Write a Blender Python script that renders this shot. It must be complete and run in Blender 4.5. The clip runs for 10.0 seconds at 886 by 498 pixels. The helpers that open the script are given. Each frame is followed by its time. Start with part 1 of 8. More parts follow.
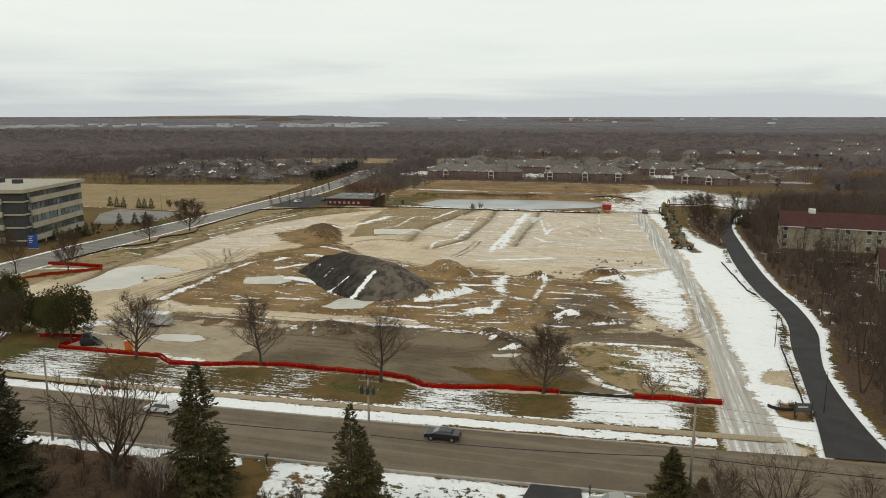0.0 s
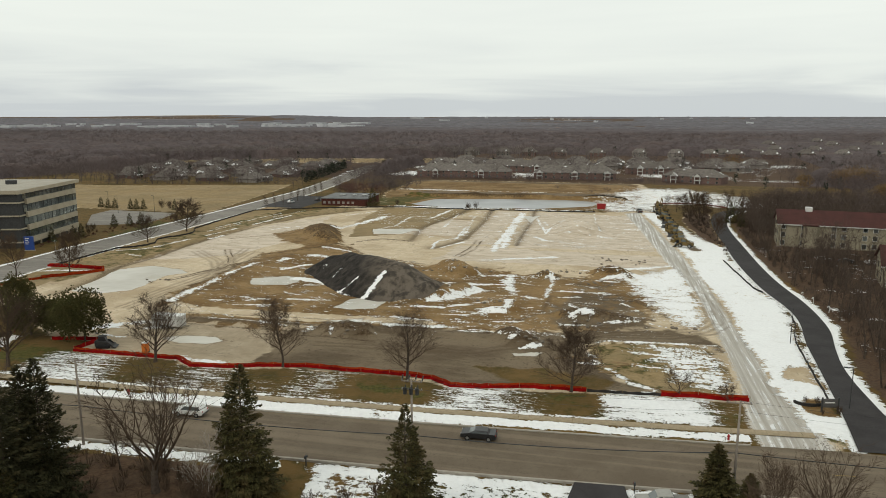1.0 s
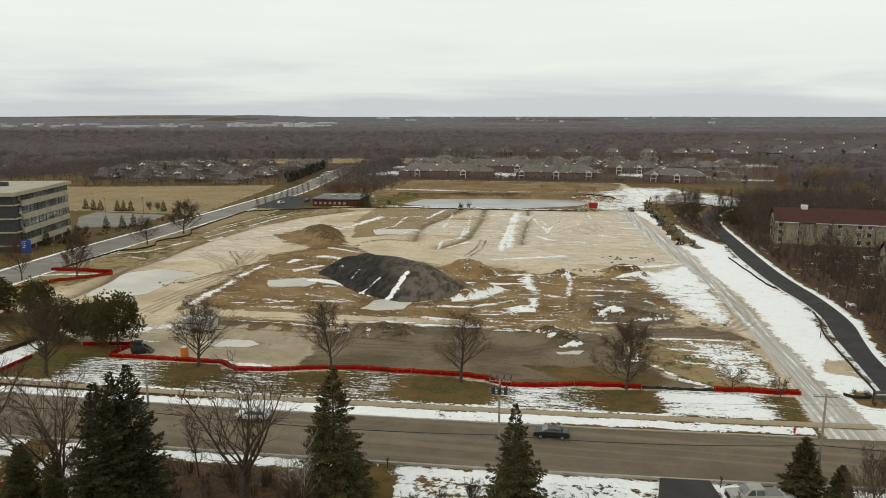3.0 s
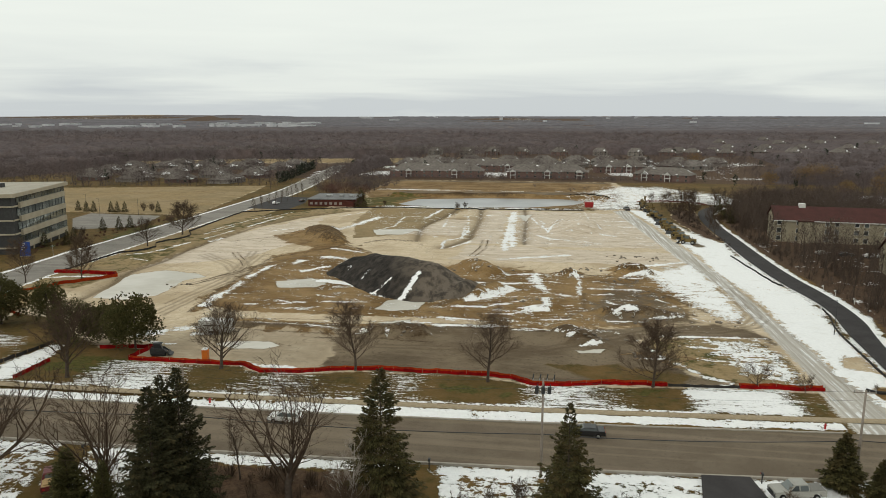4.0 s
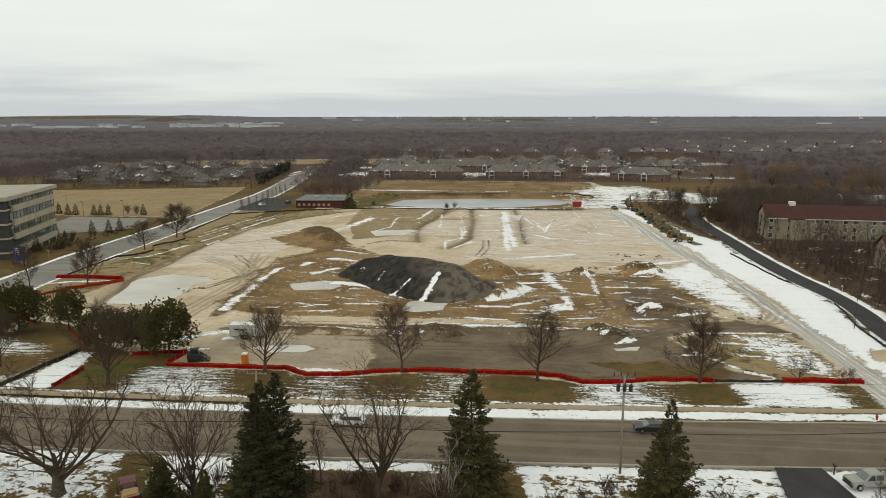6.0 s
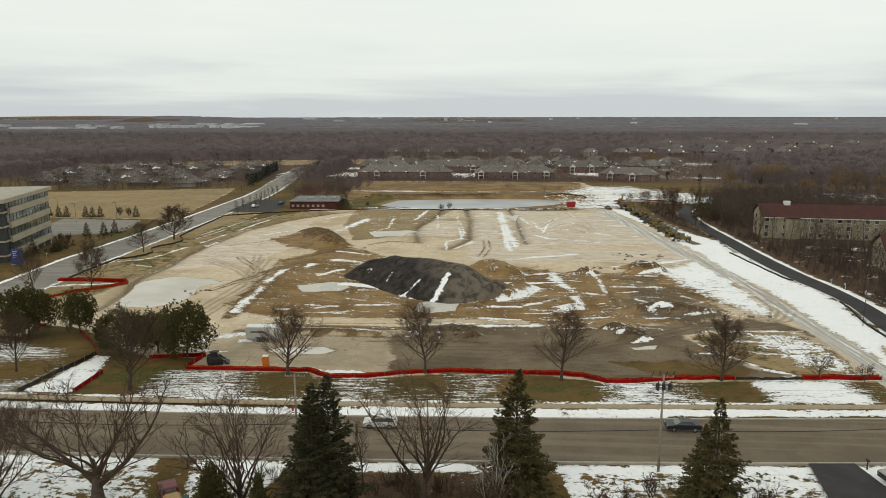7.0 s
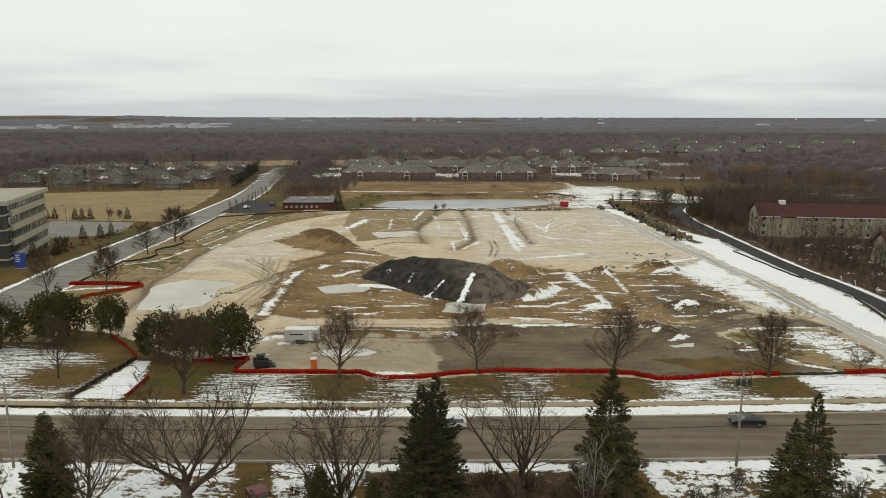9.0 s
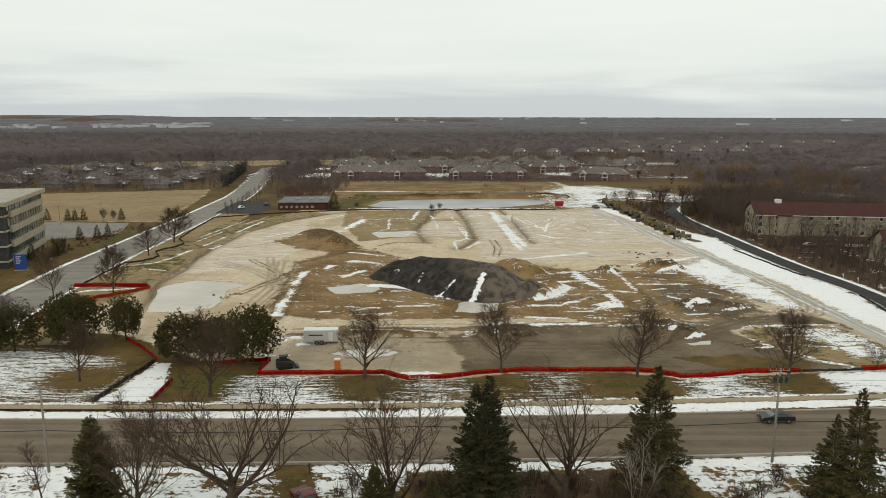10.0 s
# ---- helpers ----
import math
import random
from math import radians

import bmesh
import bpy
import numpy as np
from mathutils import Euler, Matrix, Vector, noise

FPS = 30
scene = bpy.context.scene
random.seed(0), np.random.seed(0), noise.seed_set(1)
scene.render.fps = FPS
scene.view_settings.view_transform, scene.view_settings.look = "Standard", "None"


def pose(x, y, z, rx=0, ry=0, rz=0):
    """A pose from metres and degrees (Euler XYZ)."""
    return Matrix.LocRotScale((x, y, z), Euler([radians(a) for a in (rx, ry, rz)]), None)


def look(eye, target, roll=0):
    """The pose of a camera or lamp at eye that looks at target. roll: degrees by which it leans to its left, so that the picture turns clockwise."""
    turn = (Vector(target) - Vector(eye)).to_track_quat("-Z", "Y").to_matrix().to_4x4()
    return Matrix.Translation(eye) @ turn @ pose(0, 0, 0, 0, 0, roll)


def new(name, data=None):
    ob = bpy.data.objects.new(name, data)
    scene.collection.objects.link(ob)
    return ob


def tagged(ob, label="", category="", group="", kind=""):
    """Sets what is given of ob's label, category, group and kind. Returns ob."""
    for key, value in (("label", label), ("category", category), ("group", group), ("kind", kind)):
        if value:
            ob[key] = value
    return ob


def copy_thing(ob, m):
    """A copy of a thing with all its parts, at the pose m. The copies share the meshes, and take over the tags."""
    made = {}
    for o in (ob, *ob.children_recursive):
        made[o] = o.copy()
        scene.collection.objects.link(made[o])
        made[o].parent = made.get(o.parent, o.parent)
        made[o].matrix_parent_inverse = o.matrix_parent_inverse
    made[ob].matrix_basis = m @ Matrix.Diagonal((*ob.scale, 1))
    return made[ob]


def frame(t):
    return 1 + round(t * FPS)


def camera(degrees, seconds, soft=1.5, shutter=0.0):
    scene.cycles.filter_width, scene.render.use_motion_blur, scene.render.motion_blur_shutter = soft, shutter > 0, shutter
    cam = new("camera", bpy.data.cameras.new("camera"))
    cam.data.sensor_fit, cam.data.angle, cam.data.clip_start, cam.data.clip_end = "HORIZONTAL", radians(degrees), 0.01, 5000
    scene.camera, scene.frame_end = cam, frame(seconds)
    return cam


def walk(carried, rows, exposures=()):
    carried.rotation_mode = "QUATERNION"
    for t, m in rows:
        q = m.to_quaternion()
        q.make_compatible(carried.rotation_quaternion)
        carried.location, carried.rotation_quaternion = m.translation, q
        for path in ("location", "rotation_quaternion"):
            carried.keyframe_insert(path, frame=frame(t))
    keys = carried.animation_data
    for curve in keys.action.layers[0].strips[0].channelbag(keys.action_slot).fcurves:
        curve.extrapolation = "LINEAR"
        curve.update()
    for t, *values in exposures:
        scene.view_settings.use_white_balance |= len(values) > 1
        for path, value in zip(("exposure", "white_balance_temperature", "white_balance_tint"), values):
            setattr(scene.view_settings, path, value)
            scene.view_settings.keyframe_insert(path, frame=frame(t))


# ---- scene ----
# ================= camera =================
cam = camera(64.0, 10.0, soft=0.75)
# seconds, x, y, z, pitch, roll, yaw
ROWS = [
    (0, 0, -0, 41.91, -10.74, 0.02, 14.92),
    (0.5, -3.45, -0.85, 41.89, -10.75, -0, 14.1),
    (1, -6.9, -1.66, 41.87, -10.76, 0.03, 13.37),
    (1.5, -10.34, -2.43, 41.86, -10.75, 0.05, 12.78),
    (2, -13.77, -3.17, 41.87, -10.74, 0.07, 11.98),
    (2.5, -17.2, -3.87, 41.87, -10.75, 0.02, 11.21),
    (4, -27.48, -5.74, 41.94, -10.79, 0.04, 9.08),
    (4.5, -30.9, -6.29, 41.97, -10.79, 0.03, 8.29),
    (5, -34.33, -6.79, 42, -10.79, 0.02, 7.46),
    (5.5, -37.77, -7.25, 42.03, -10.78, 0.03, 6.69),
    (7, -48.12, -8.4, 42.13, -10.73, 0.06, 4.4),
    (7.5, -51.59, -8.7, 42.16, -10.7, 0.05, 3.56),
    (8, -55.07, -8.96, 42.19, -10.71, 0.05, 2.99),
    (8.5, -58.56, -9.18, 42.21, -10.7, -0, 2.44),
    (9, -62.07, -9.35, 42.23, -10.71, -0.06, 1.69),
    (9.5, -65.6, -9.48, 42.24, -10.71, -0.07, 0.85),
    (10, -69.15, -9.56, 42.25, -10.73, -0.09, 0.2),
]
walk(cam, [(t, pose(x, y, z, 90 + pitch, roll, yaw)) for t, x, y, z, pitch, roll, yaw in ROWS])

# ================= sky, sun =================
SUN_HEIGHT, SUN_AZIMUTH = 38.0, 215.0
world = bpy.data.worlds.new("overcast_sky")
scene.world = world
world.use_nodes = True
_w = world.node_tree
_w.nodes.clear()


def wnode(kind, **values):
    n = _w.nodes.new(kind)
    for k, v in values.items():
        n.inputs[k].default_value = v
    return n


sky = _w.nodes.new("ShaderNodeTexSky")
sky.sky_type, sky.sun_disc = "NISHITA", False
sky.sun_elevation, sky.sun_rotation = radians(SUN_HEIGHT), radians(SUN_AZIMUTH)
coord = _w.nodes.new("ShaderNodeTexCoord")
stretch = _w.nodes.new("ShaderNodeMapping")
stretch.inputs["Scale"].default_value = (2.2, 2.2, 26.0)
banks = wnode("ShaderNodeTexNoise", Scale=1.0, Detail=5.0, Roughness=0.5, Distortion=0.35)
_w.links.new(coord.outputs["Generated"], stretch.inputs["Vector"])
_w.links.new(stretch.outputs["Vector"], banks.inputs["Vector"])
height = _w.nodes.new("ShaderNodeSeparateXYZ")
_w.links.new(coord.outputs["Generated"], height.inputs[0])
# cloud base: paler overhead, grey-blue banks towards the horizon
climb = _w.nodes.new("ShaderNodeMapRange")
climb.inputs["From Min"].default_value, climb.inputs["From Max"].default_value = 0.0, 0.13
_w.links.new(height.outputs["Z"], climb.inputs["Value"])
spread = _w.nodes.new("ShaderNodeMapRange")
spread.inputs["From Min"].default_value, spread.inputs["From Max"].default_value = 0.32, 0.68
spread.inputs["To Min"].default_value, spread.inputs["To Max"].default_value = -0.42, 0.42
_w.links.new(banks.outputs["Fac"], spread.inputs["Value"])
fade = _w.nodes.new("ShaderNodeMapRange")
fade.inputs["From Min"].default_value, fade.inputs["From Max"].default_value = 0.03, 0.14
fade.inputs["To Min"].default_value, fade.inputs["To Max"].default_value = 1.0, 0.35
_w.links.new(height.outputs["Z"], fade.inputs["Value"])
scaled = _w.nodes.new("ShaderNodeMath")
scaled.operation = "MULTIPLY"
_w.links.new(spread.outputs[0], scaled.inputs[0])
_w.links.new(fade.outputs[0], scaled.inputs[1])
summed = _w.nodes.new("ShaderNodeMath")
summed.operation = "ADD"
_w.links.new(climb.outputs[0], summed.inputs[0])
_w.links.new(scaled.outputs[0], summed.inputs[1])
tones = _w.nodes.new("ShaderNodeValToRGB")
tones.color_ramp.elements[0].position, tones.color_ramp.elements[0].color = 0.0, (0.60, 0.64, 0.65, 1)
tones.color_ramp.elements[1].position, tones.color_ramp.elements[1].color = 1.0, (0.875, 0.915, 0.85, 1)
mid = tones.color_ramp.elements.new(0.45)
mid.color = (0.785, 0.825, 0.785, 1)
_w.links.new(summed.outputs[0], tones.inputs["Fac"])
veil = _w.nodes.new("ShaderNodeMix")
veil.data_type = "RGBA"
veil.inputs["Factor"].default_value = 0.96
thin = _w.nodes.new("ShaderNodeVectorMath")
thin.operation = "SCALE"
thin.inputs["Scale"].default_value = 0.10
_w.links.new(sky.outputs["Color"], thin.inputs[0])
_w.links.new(thin.outputs[0], veil.inputs[6])
_w.links.new(tones.outputs["Color"], veil.inputs[7])
back = wnode("ShaderNodeBackground", Strength=1.0)
_w.links.new(veil.outputs[2], back.inputs["Color"])
_w.links.new(back.outputs[0], _w.nodes.new("ShaderNodeOutputWorld").inputs["Surface"])

sun = new("sun", bpy.data.lights.new("sun", "SUN"))
sun.data.energy, sun.data.angle, sun.data.color = 0.6, radians(25), (1.0, 0.93, 0.82)
sun.matrix_world = look((0, 0, 0), (-math.sin(radians(SUN_AZIMUTH)), -math.cos(radians(SUN_AZIMUTH)), -math.tan(radians(SUN_HEIGHT))))
sun.location = (0, 0, 200)
scene.view_settings.exposure = 0.0

# ================= materials =================
class Shade:
    """A small builder for node materials."""

    def __init__(self, name, rough=0.9, metal=0.0):
        self.m = bpy.data.materials.new(name)
        self.m.use_nodes = True
        self.t = self.m.node_tree
        self.b = self.t.nodes["Principled BSDF"]
        self.b.inputs["Roughness"].default_value, self.b.inputs["Metallic"].default_value = rough, metal
        self.b.inputs["Specular IOR Level"].default_value = 0.5 if rough < 0.8 else 0.15
        self.c = self.t.nodes.new("ShaderNodeTexCoord").outputs["Object"]

    def put(self, socket, value):
        if hasattr(value, "is_linked"):
            self.t.links.new(value, socket)
        else:
            socket.default_value = value

    def stretched(self, sx, sy, sz, turn=0.0):
        n = self.t.nodes.new("ShaderNodeMapping")
        n.inputs["Scale"].default_value, n.inputs["Rotation"].default_value = (sx, sy, sz), (0, 0, radians(turn))
        self.t.links.new(self.c, n.inputs["Vector"])
        return n.outputs[0]

    def noise(self, scale, detail=4.0, rough=0.55, coords=None, twist=0.0):
        n = self.t.nodes.new("ShaderNodeTexNoise")
        for k, v in (("Scale", scale), ("Detail", detail), ("Roughness", rough), ("Distortion", twist)):
            n.inputs[k].default_value = v
        self.t.links.new(coords if coords is not None else self.c, n.inputs["Vector"])
        return n.outputs["Fac"]

    def span(self, value, a, b, lo=0.0, hi=1.0):
        n = self.t.nodes.new("ShaderNodeMapRange")
        n.interpolation_type = "SMOOTHSTEP"
        for k, v in (("From Min", a), ("From Max", b), ("To Min", lo), ("To Max", hi)):
            n.inputs[k].default_value = v
        self.put(n.inputs["Value"], value)
        return n.outputs[0]

    def math(self, op, a, b=0.0):
        n = self.t.nodes.new("ShaderNodeMath")
        n.operation = op
        self.put(n.inputs[0], a)
        self.put(n.inputs[1], b)
        return n.outputs[0]

    def mix(self, fac, a, b, blend="MIX"):
        n = self.t.nodes.new("ShaderNodeMix")
        n.data_type, n.blend_type = "RGBA", blend
        self.put(n.inputs["Factor"], fac)
        for s, v in ((n.inputs[6], a), (n.inputs[7], b)):
            self.put(s, (*v, 1.0) if isinstance(v, tuple) and len(v) == 3 else v)
        return n.outputs[2]

    def attr(self, name):
        n = self.t.nodes.new("ShaderNodeAttribute")
        n.attribute_name = name
        s = self.t.nodes.new("ShaderNodeSeparateColor")
        self.t.links.new(n.outputs["Color"], s.inputs[0])
        return s.outputs[0], s.outputs[1], s.outputs[2], n.outputs["Alpha"]

    def random(self, island=False):
        if island:
            return self.t.nodes.new("ShaderNodeNewGeometry").outputs["Random Per Island"]
        return self.t.nodes.new("ShaderNodeObjectInfo").outputs["Random"]

    def bump(self, value, strength=0.4, depth=0.05):
        n = self.t.nodes.new("ShaderNodeBump")
        n.inputs["Strength"].default_value, n.inputs["Distance"].default_value = strength, depth
        self.t.links.new(value, n.inputs["Height"])
        self.t.links.new(n.outputs[0], self.b.inputs["Normal"])
        return self

    def done(self, color, rough=None):
        self.put(self.b.inputs["Base Color"], (*color, 1.0) if isinstance(color, tuple) else color)
        if rough is not None:
            self.put(self.b.inputs["Roughness"], rough)
        return self.m


def plain(name, a, b, scale=1.0, rough=0.8, metal=0.0, bump=0.0, vary=0.0):
    """Two tones mixed by a two-scale grain; vary: how far single objects differ."""
    s = Shade(name, rough, metal)
    g = s.math("ADD", s.math("MULTIPLY", s.noise(scale, 5), 0.6), s.math("MULTIPLY", s.noise(scale * 9, 3), 0.4))
    col = s.mix(s.span(g, 0.35, 0.65), a, b)
    if vary:
        col = s.mix(s.span(s.random(), 0, 1, 0, vary), col, tuple(0.45 * v for v in a))
    if bump:
        s.bump(g, bump, 0.03)
    return s.done(col)


def ground_material():
    s = Shade("site_ground", 0.95)
    dirt, dark, grass, litter = s.attr("soil")
    snow, lawn, ice, tan = s.attr("cover")
    haul, green, mud_and_shade, pad_and_haze = s.attr("works")
    rut_and_shade, moss, _, apron = s.attr("marks")
    wide, fine = s.noise(0.045, 5, 0.6), s.noise(1.7, 6, 0.72)
    mid, tiny = s.noise(0.32, 6, 0.65, twist=0.4), s.noise(8.0, 3, 0.65)
    drag = s.noise(1.0, 6, 0.65, s.stretched(0.11, 0.4, 0.3, 7), 1.2)
    drag2 = s.noise(1.0, 6, 0.65, s.stretched(0.75, 0.05, 0.3, -5), 0.4)
    lanes = s.noise(1.0, 6, 0.66, s.stretched(1.3, 0.03, 0.3, -2), 0.5)

    def over(field, n, amount, soft=0.06):
        v = s.math("ADD", field, s.math("MULTIPLY", s.math("SUBTRACT", n, 0.5), 1.9 * amount))
        return s.math("MULTIPLY", s.span(v, 0.5 - soft, 0.5 + soft), s.span(field, 0.02, 0.16))

    # packed aggregate of the building pads
    base = s.mix(s.span(mid, 0.32, 0.68), (0.509, 0.407, 0.280), (0.626, 0.521, 0.379))
    base = s.mix(s.span(wide, 0.44, 0.66, 0.0, 0.7), base, (0.371, 0.281, 0.175))
    base = s.mix(s.span(drag2, 0.54, 0.72, 0.0, 0.4), base, (0.345, 0.262, 0.172))
    base = s.mix(s.span(drag, 0.57, 0.72, 0.0, 0.3), base, (0.589, 0.505, 0.409))
    base = s.mix(s.span(tiny, 0.55, 0.75, 0.0, 0.35), base, (0.235, 0.174, 0.111))
    base = s.mix(s.span(fine, 0.54, 0.68, 0.0, 0.4), base, (0.316, 0.236, 0.149))
    slab = s.mix(s.span(drag, 0.35, 0.65), (0.472, 0.391, 0.298), (0.635, 0.547, 0.447))
    tan_c = s.mix(s.span(fine, 0.3, 0.7), (0.24, 0.17, 0.083), (0.345, 0.25, 0.13))
    tan_c = s.mix(s.span(mid, 0.35, 0.7, 0, 0.6), tan_c, (0.2, 0.138, 0.068))
    tan_c = s.mix(s.span(wide, 0.42, 0.62, 0, 0.6), tan_c, (0.3, 0.228, 0.135))
    tan_c = s.mix(s.span(s.noise(0.03, 5, 0.65), 0.48, 0.62, 0, 0.6), tan_c, (0.2, 0.152, 0.08))
    tan_c = s.mix(s.span(drag, 0.5, 0.66, 0, 0.5), tan_c, (0.19, 0.137, 0.068))
    zone = s.noise(0.07, 4, 0.55)
    brown = s.mix(s.span(zone, 0.38, 0.62), (0.163, 0.096, 0.036), (0.27, 0.174, 0.08))
    brown = s.mix(s.span(mid, 0.45, 0.7, 0, 0.6), brown, (0.1, 0.06, 0.026))
    brown = s.mix(s.span(drag, 0.5, 0.66, 0, 0.5), brown, (0.27, 0.19, 0.103))
    brown = s.mix(s.span(fine, 0.52, 0.66, 0.0, 0.6), brown, (0.062, 0.038, 0.016))
    brown = s.mix(s.span(tiny, 0.58, 0.7, 0.0, 0.35), brown, (0.3, 0.22, 0.125))
    mud = s.mix(s.span(zone, 0.38, 0.62), (0.11, 0.08, 0.05), (0.182, 0.139, 0.091))
    mud = s.mix(s.span(drag, 0.46, 0.66, 0, 0.45), mud, (0.2, 0.152, 0.104))
    mud = s.mix(s.span(fine, 0.53, 0.67, 0, 0.6), mud, (0.045, 0.031, 0.018))
    mud = s.mix(s.span(tiny, 0.6, 0.72, 0, 0.35), mud, (0.26, 0.2, 0.13))
    turf = s.mix(s.span(wide, 0.38, 0.6), (0.09, 0.058, 0.016), (0.145, 0.088, 0.03))
    turf = s.mix(s.span(mid, 0.42, 0.68, 0, 0.7), turf, (0.044, 0.04, 0.0095))
    turf = s.mix(s.span(fine, 0.45, 0.75, 0.0, 0.6), turf, (0.15, 0.1, 0.043))
    sward = s.mix(s.span(fine, 0.35, 0.65), (0.05, 0.048, 0.0107), (0.096, 0.086, 0.0231))
    leaf = s.mix(s.span(fine, 0.34, 0.66), (0.05, 0.029, 0.017), (0.112, 0.068, 0.04))
    leaf = s.mix(s.span(mid, 0.4, 0.7, 0, 0.6), leaf, (0.0827, 0.0544, 0.0364))
    track = s.mix(s.span(lanes, 0.36, 0.62), (0.42, 0.39, 0.345), (0.56, 0.53, 0.485))
    track = s.mix(s.span(drag2, 0.52, 0.68, 0, 0.5), track, (0.29, 0.245, 0.19))
    frost = s.mix(s.span(fine, 0.3, 0.75), (0.79, 0.79, 0.79), (0.88, 0.88, 0.87))
    frost = s.mix(s.span(mid, 0.52, 0.8, 0, 0.5), frost, (0.62, 0.60, 0.56))
    pool = s.mix(s.span(wide, 0.35, 0.65), (0.45, 0.42, 0.36), (0.56, 0.53, 0.47))

    col = base
    col = s.mix(over(pad_and_haze, mid, 0.5, 0.1), col, slab)
    col = s.mix(s.math("MULTIPLY", apron, 0.72), col, s.mix(s.span(mid, 0.3, 0.7), (0.235, 0.186, 0.128), (0.32, 0.26, 0.185)))
    col = s.mix(over(tan, mid, 0.7), col, tan_c)
    col = s.mix(over(dirt, mid, 0.75, 0.1), col, brown)
    col = s.mix(over(dark, mid, 0.6, 0.14), col, mud)
    clod = s.mix(s.span(tiny, 0.35, 0.65), (0.034, 0.022, 0.012), (0.092, 0.058, 0.03))
    col = s.mix(over(mud_and_shade, fine, 0.7, 0.2), col, clod)
    col = s.mix(over(grass, mid, 0.5, 0.1), col, turf)
    col = s.mix(over(green, mid, 0.8, 0.12), col, sward)
    col = s.mix(over(litter, mid, 0.5, 0.1), col, leaf)
    col = s.mix(over(haul, fine, 0.5, 0.1), col, track)
    col = s.mix(s.math("MULTIPLY", moss, 0.6), col, (0.21, 0.155, 0.09))
    col = s.mix(s.math("MULTIPLY", rut_and_shade, 0.85), col, (0.085, 0.058, 0.033))
    wet = over(ice, mid, 0.3, 0.05)
    col = s.mix(wet, col, pool)
    ragged = s.math("ADD", s.math("MULTIPLY", mid, 0.3), s.math("ADD", s.math("MULTIPLY", fine, 0.4), s.math("MULTIPLY", drag, 0.3)))
    white = over(snow, ragged, 2.3, 0.06)
    white = s.math("MAXIMUM", white, s.math("MULTIPLY", s.math("MULTIPLY", s.span(lanes, 0.5, 0.6), s.span(mid, 0.4, 0.56)), s.span(haul, 0.35, 0.8, 0, 0.9)))
    # faint wandering tracks and scrapes in bare soil
    bare = s.math("SUBTRACT", 1.0, s.math("MAXIMUM", s.math("MAXIMUM", grass, litter), s.math("MAXIMUM", haul, ice)))
    for size, sx, sy, turn, dark_ in ((1.0, 0.06, 0.22, 12, 0.5), (1.0, 0.2, 0.035, -14, 0.42), (1.0, 0.03, 0.16, -4, 0.4)):
        band = s.noise(size, 3, 0.5, s.stretched(sx, sy, 0.3, turn), 0.9)
        thread = s.span(s.math("ABSOLUTE", s.math("SUBTRACT", band, 0.5)), 0.0, 0.011, dark_, 0.0)
        col = s.mix(s.math("MULTIPLY", s.math("MULTIPLY", thread, bare), s.span(mid, 0.4, 0.62)), col, (0.105, 0.074, 0.044))
    rows = s.noise(1.0, 4, 0.6, s.stretched(0.22, 1.9, 1.0, -2))
    specks = s.math("ADD", s.math("MULTIPLY", rows, 0.4), s.math("ADD", s.math("MULTIPLY", fine, 0.35), s.math("MULTIPLY", s.noise(4.5, 3, 0.6), 0.25)))
    white = s.math("MAXIMUM", white, over(lawn, specks, 2.8, 0.2))
    col = s.mix(white, col, frost)
    rough = s.math("SUBTRACT", 0.97, s.math("MULTIPLY", wet, s.math("SUBTRACT", 0.62, s.math("MULTIPLY", white, 0.4))))
    relief = s.math("ADD", s.math("MULTIPLY", s.math("ADD", fine, mid), s.math("SUBTRACT", 1.0, wet)), s.math("MULTIPLY", white, 0.7))
    s.bump(relief, 0.9, 0.16)
    return s.done(col, rough)


def asphalt(name, a, b, streak=0.0, turn=0.0):
    s = Shade(name, 0.85)
    grit, patch = s.noise(14, 3, 0.7), s.noise(0.25, 5, 0.6)
    col = s.mix(s.span(patch, 0.3, 0.7), a, b)
    col = s.mix(s.span(grit, 0.4, 0.7, 0, 0.35), col, tuple(1.5 * v for v in b))
    lanes = s.noise(1.0, 4, 0.5, s.stretched(0.012, 0.55, 1, turn))
    col = s.mix(s.span(lanes, 0.42, 0.62, 0, streak), col, tuple(1.75 * v for v in b))
    cracks = s.noise(0.5, 8, 0.7, twist=1.5)
    n = s.math("ABSOLUTE", s.math("SUBTRACT", cracks, 0.5))
    col = s.mix(s.span(n, 0.0, 0.008, 0.55, 0.0), col, tuple(0.35 * v for v in a))
    s.bump(grit, 0.25, 0.01)
    return s.done(col)


GROUND = ground_material()
ROAD = asphalt("worn_asphalt", (0.112, 0.086, 0.06), (0.142, 0.112, 0.08), 0.4, -2)
BLACKTOP = asphalt("new_blacktop", (0.032, 0.029, 0.029), (0.048, 0.044, 0.044))
SIDE_ROAD = asphalt("grey_asphalt", (0.155, 0.14, 0.121), (0.205, 0.187, 0.166), 0.3, 88)
CONCRETE = plain("kerb_concrete", (0.36, 0.33, 0.28), (0.27, 0.24, 0.2), 1.2, 0.9, bump=0.3)
WALK = plain("pavement_concrete", (0.36, 0.29, 0.195), (0.27, 0.215, 0.14), 0.6, 0.92, bump=0.2)
BARK = plain("grey_bark", (0.058, 0.043, 0.033), (0.11, 0.085, 0.067), 3.0, 0.95, bump=0.5, vary=0.3)
TWIG = plain("bare_twigs", (0.064, 0.043, 0.029), (0.108, 0.075, 0.051), 2.0, 0.95, vary=0.25)
WOOD_TWIG = plain("wood_twigs", (0.07, 0.05, 0.039), (0.115, 0.086, 0.068), 2.0, 0.95, vary=0.4)
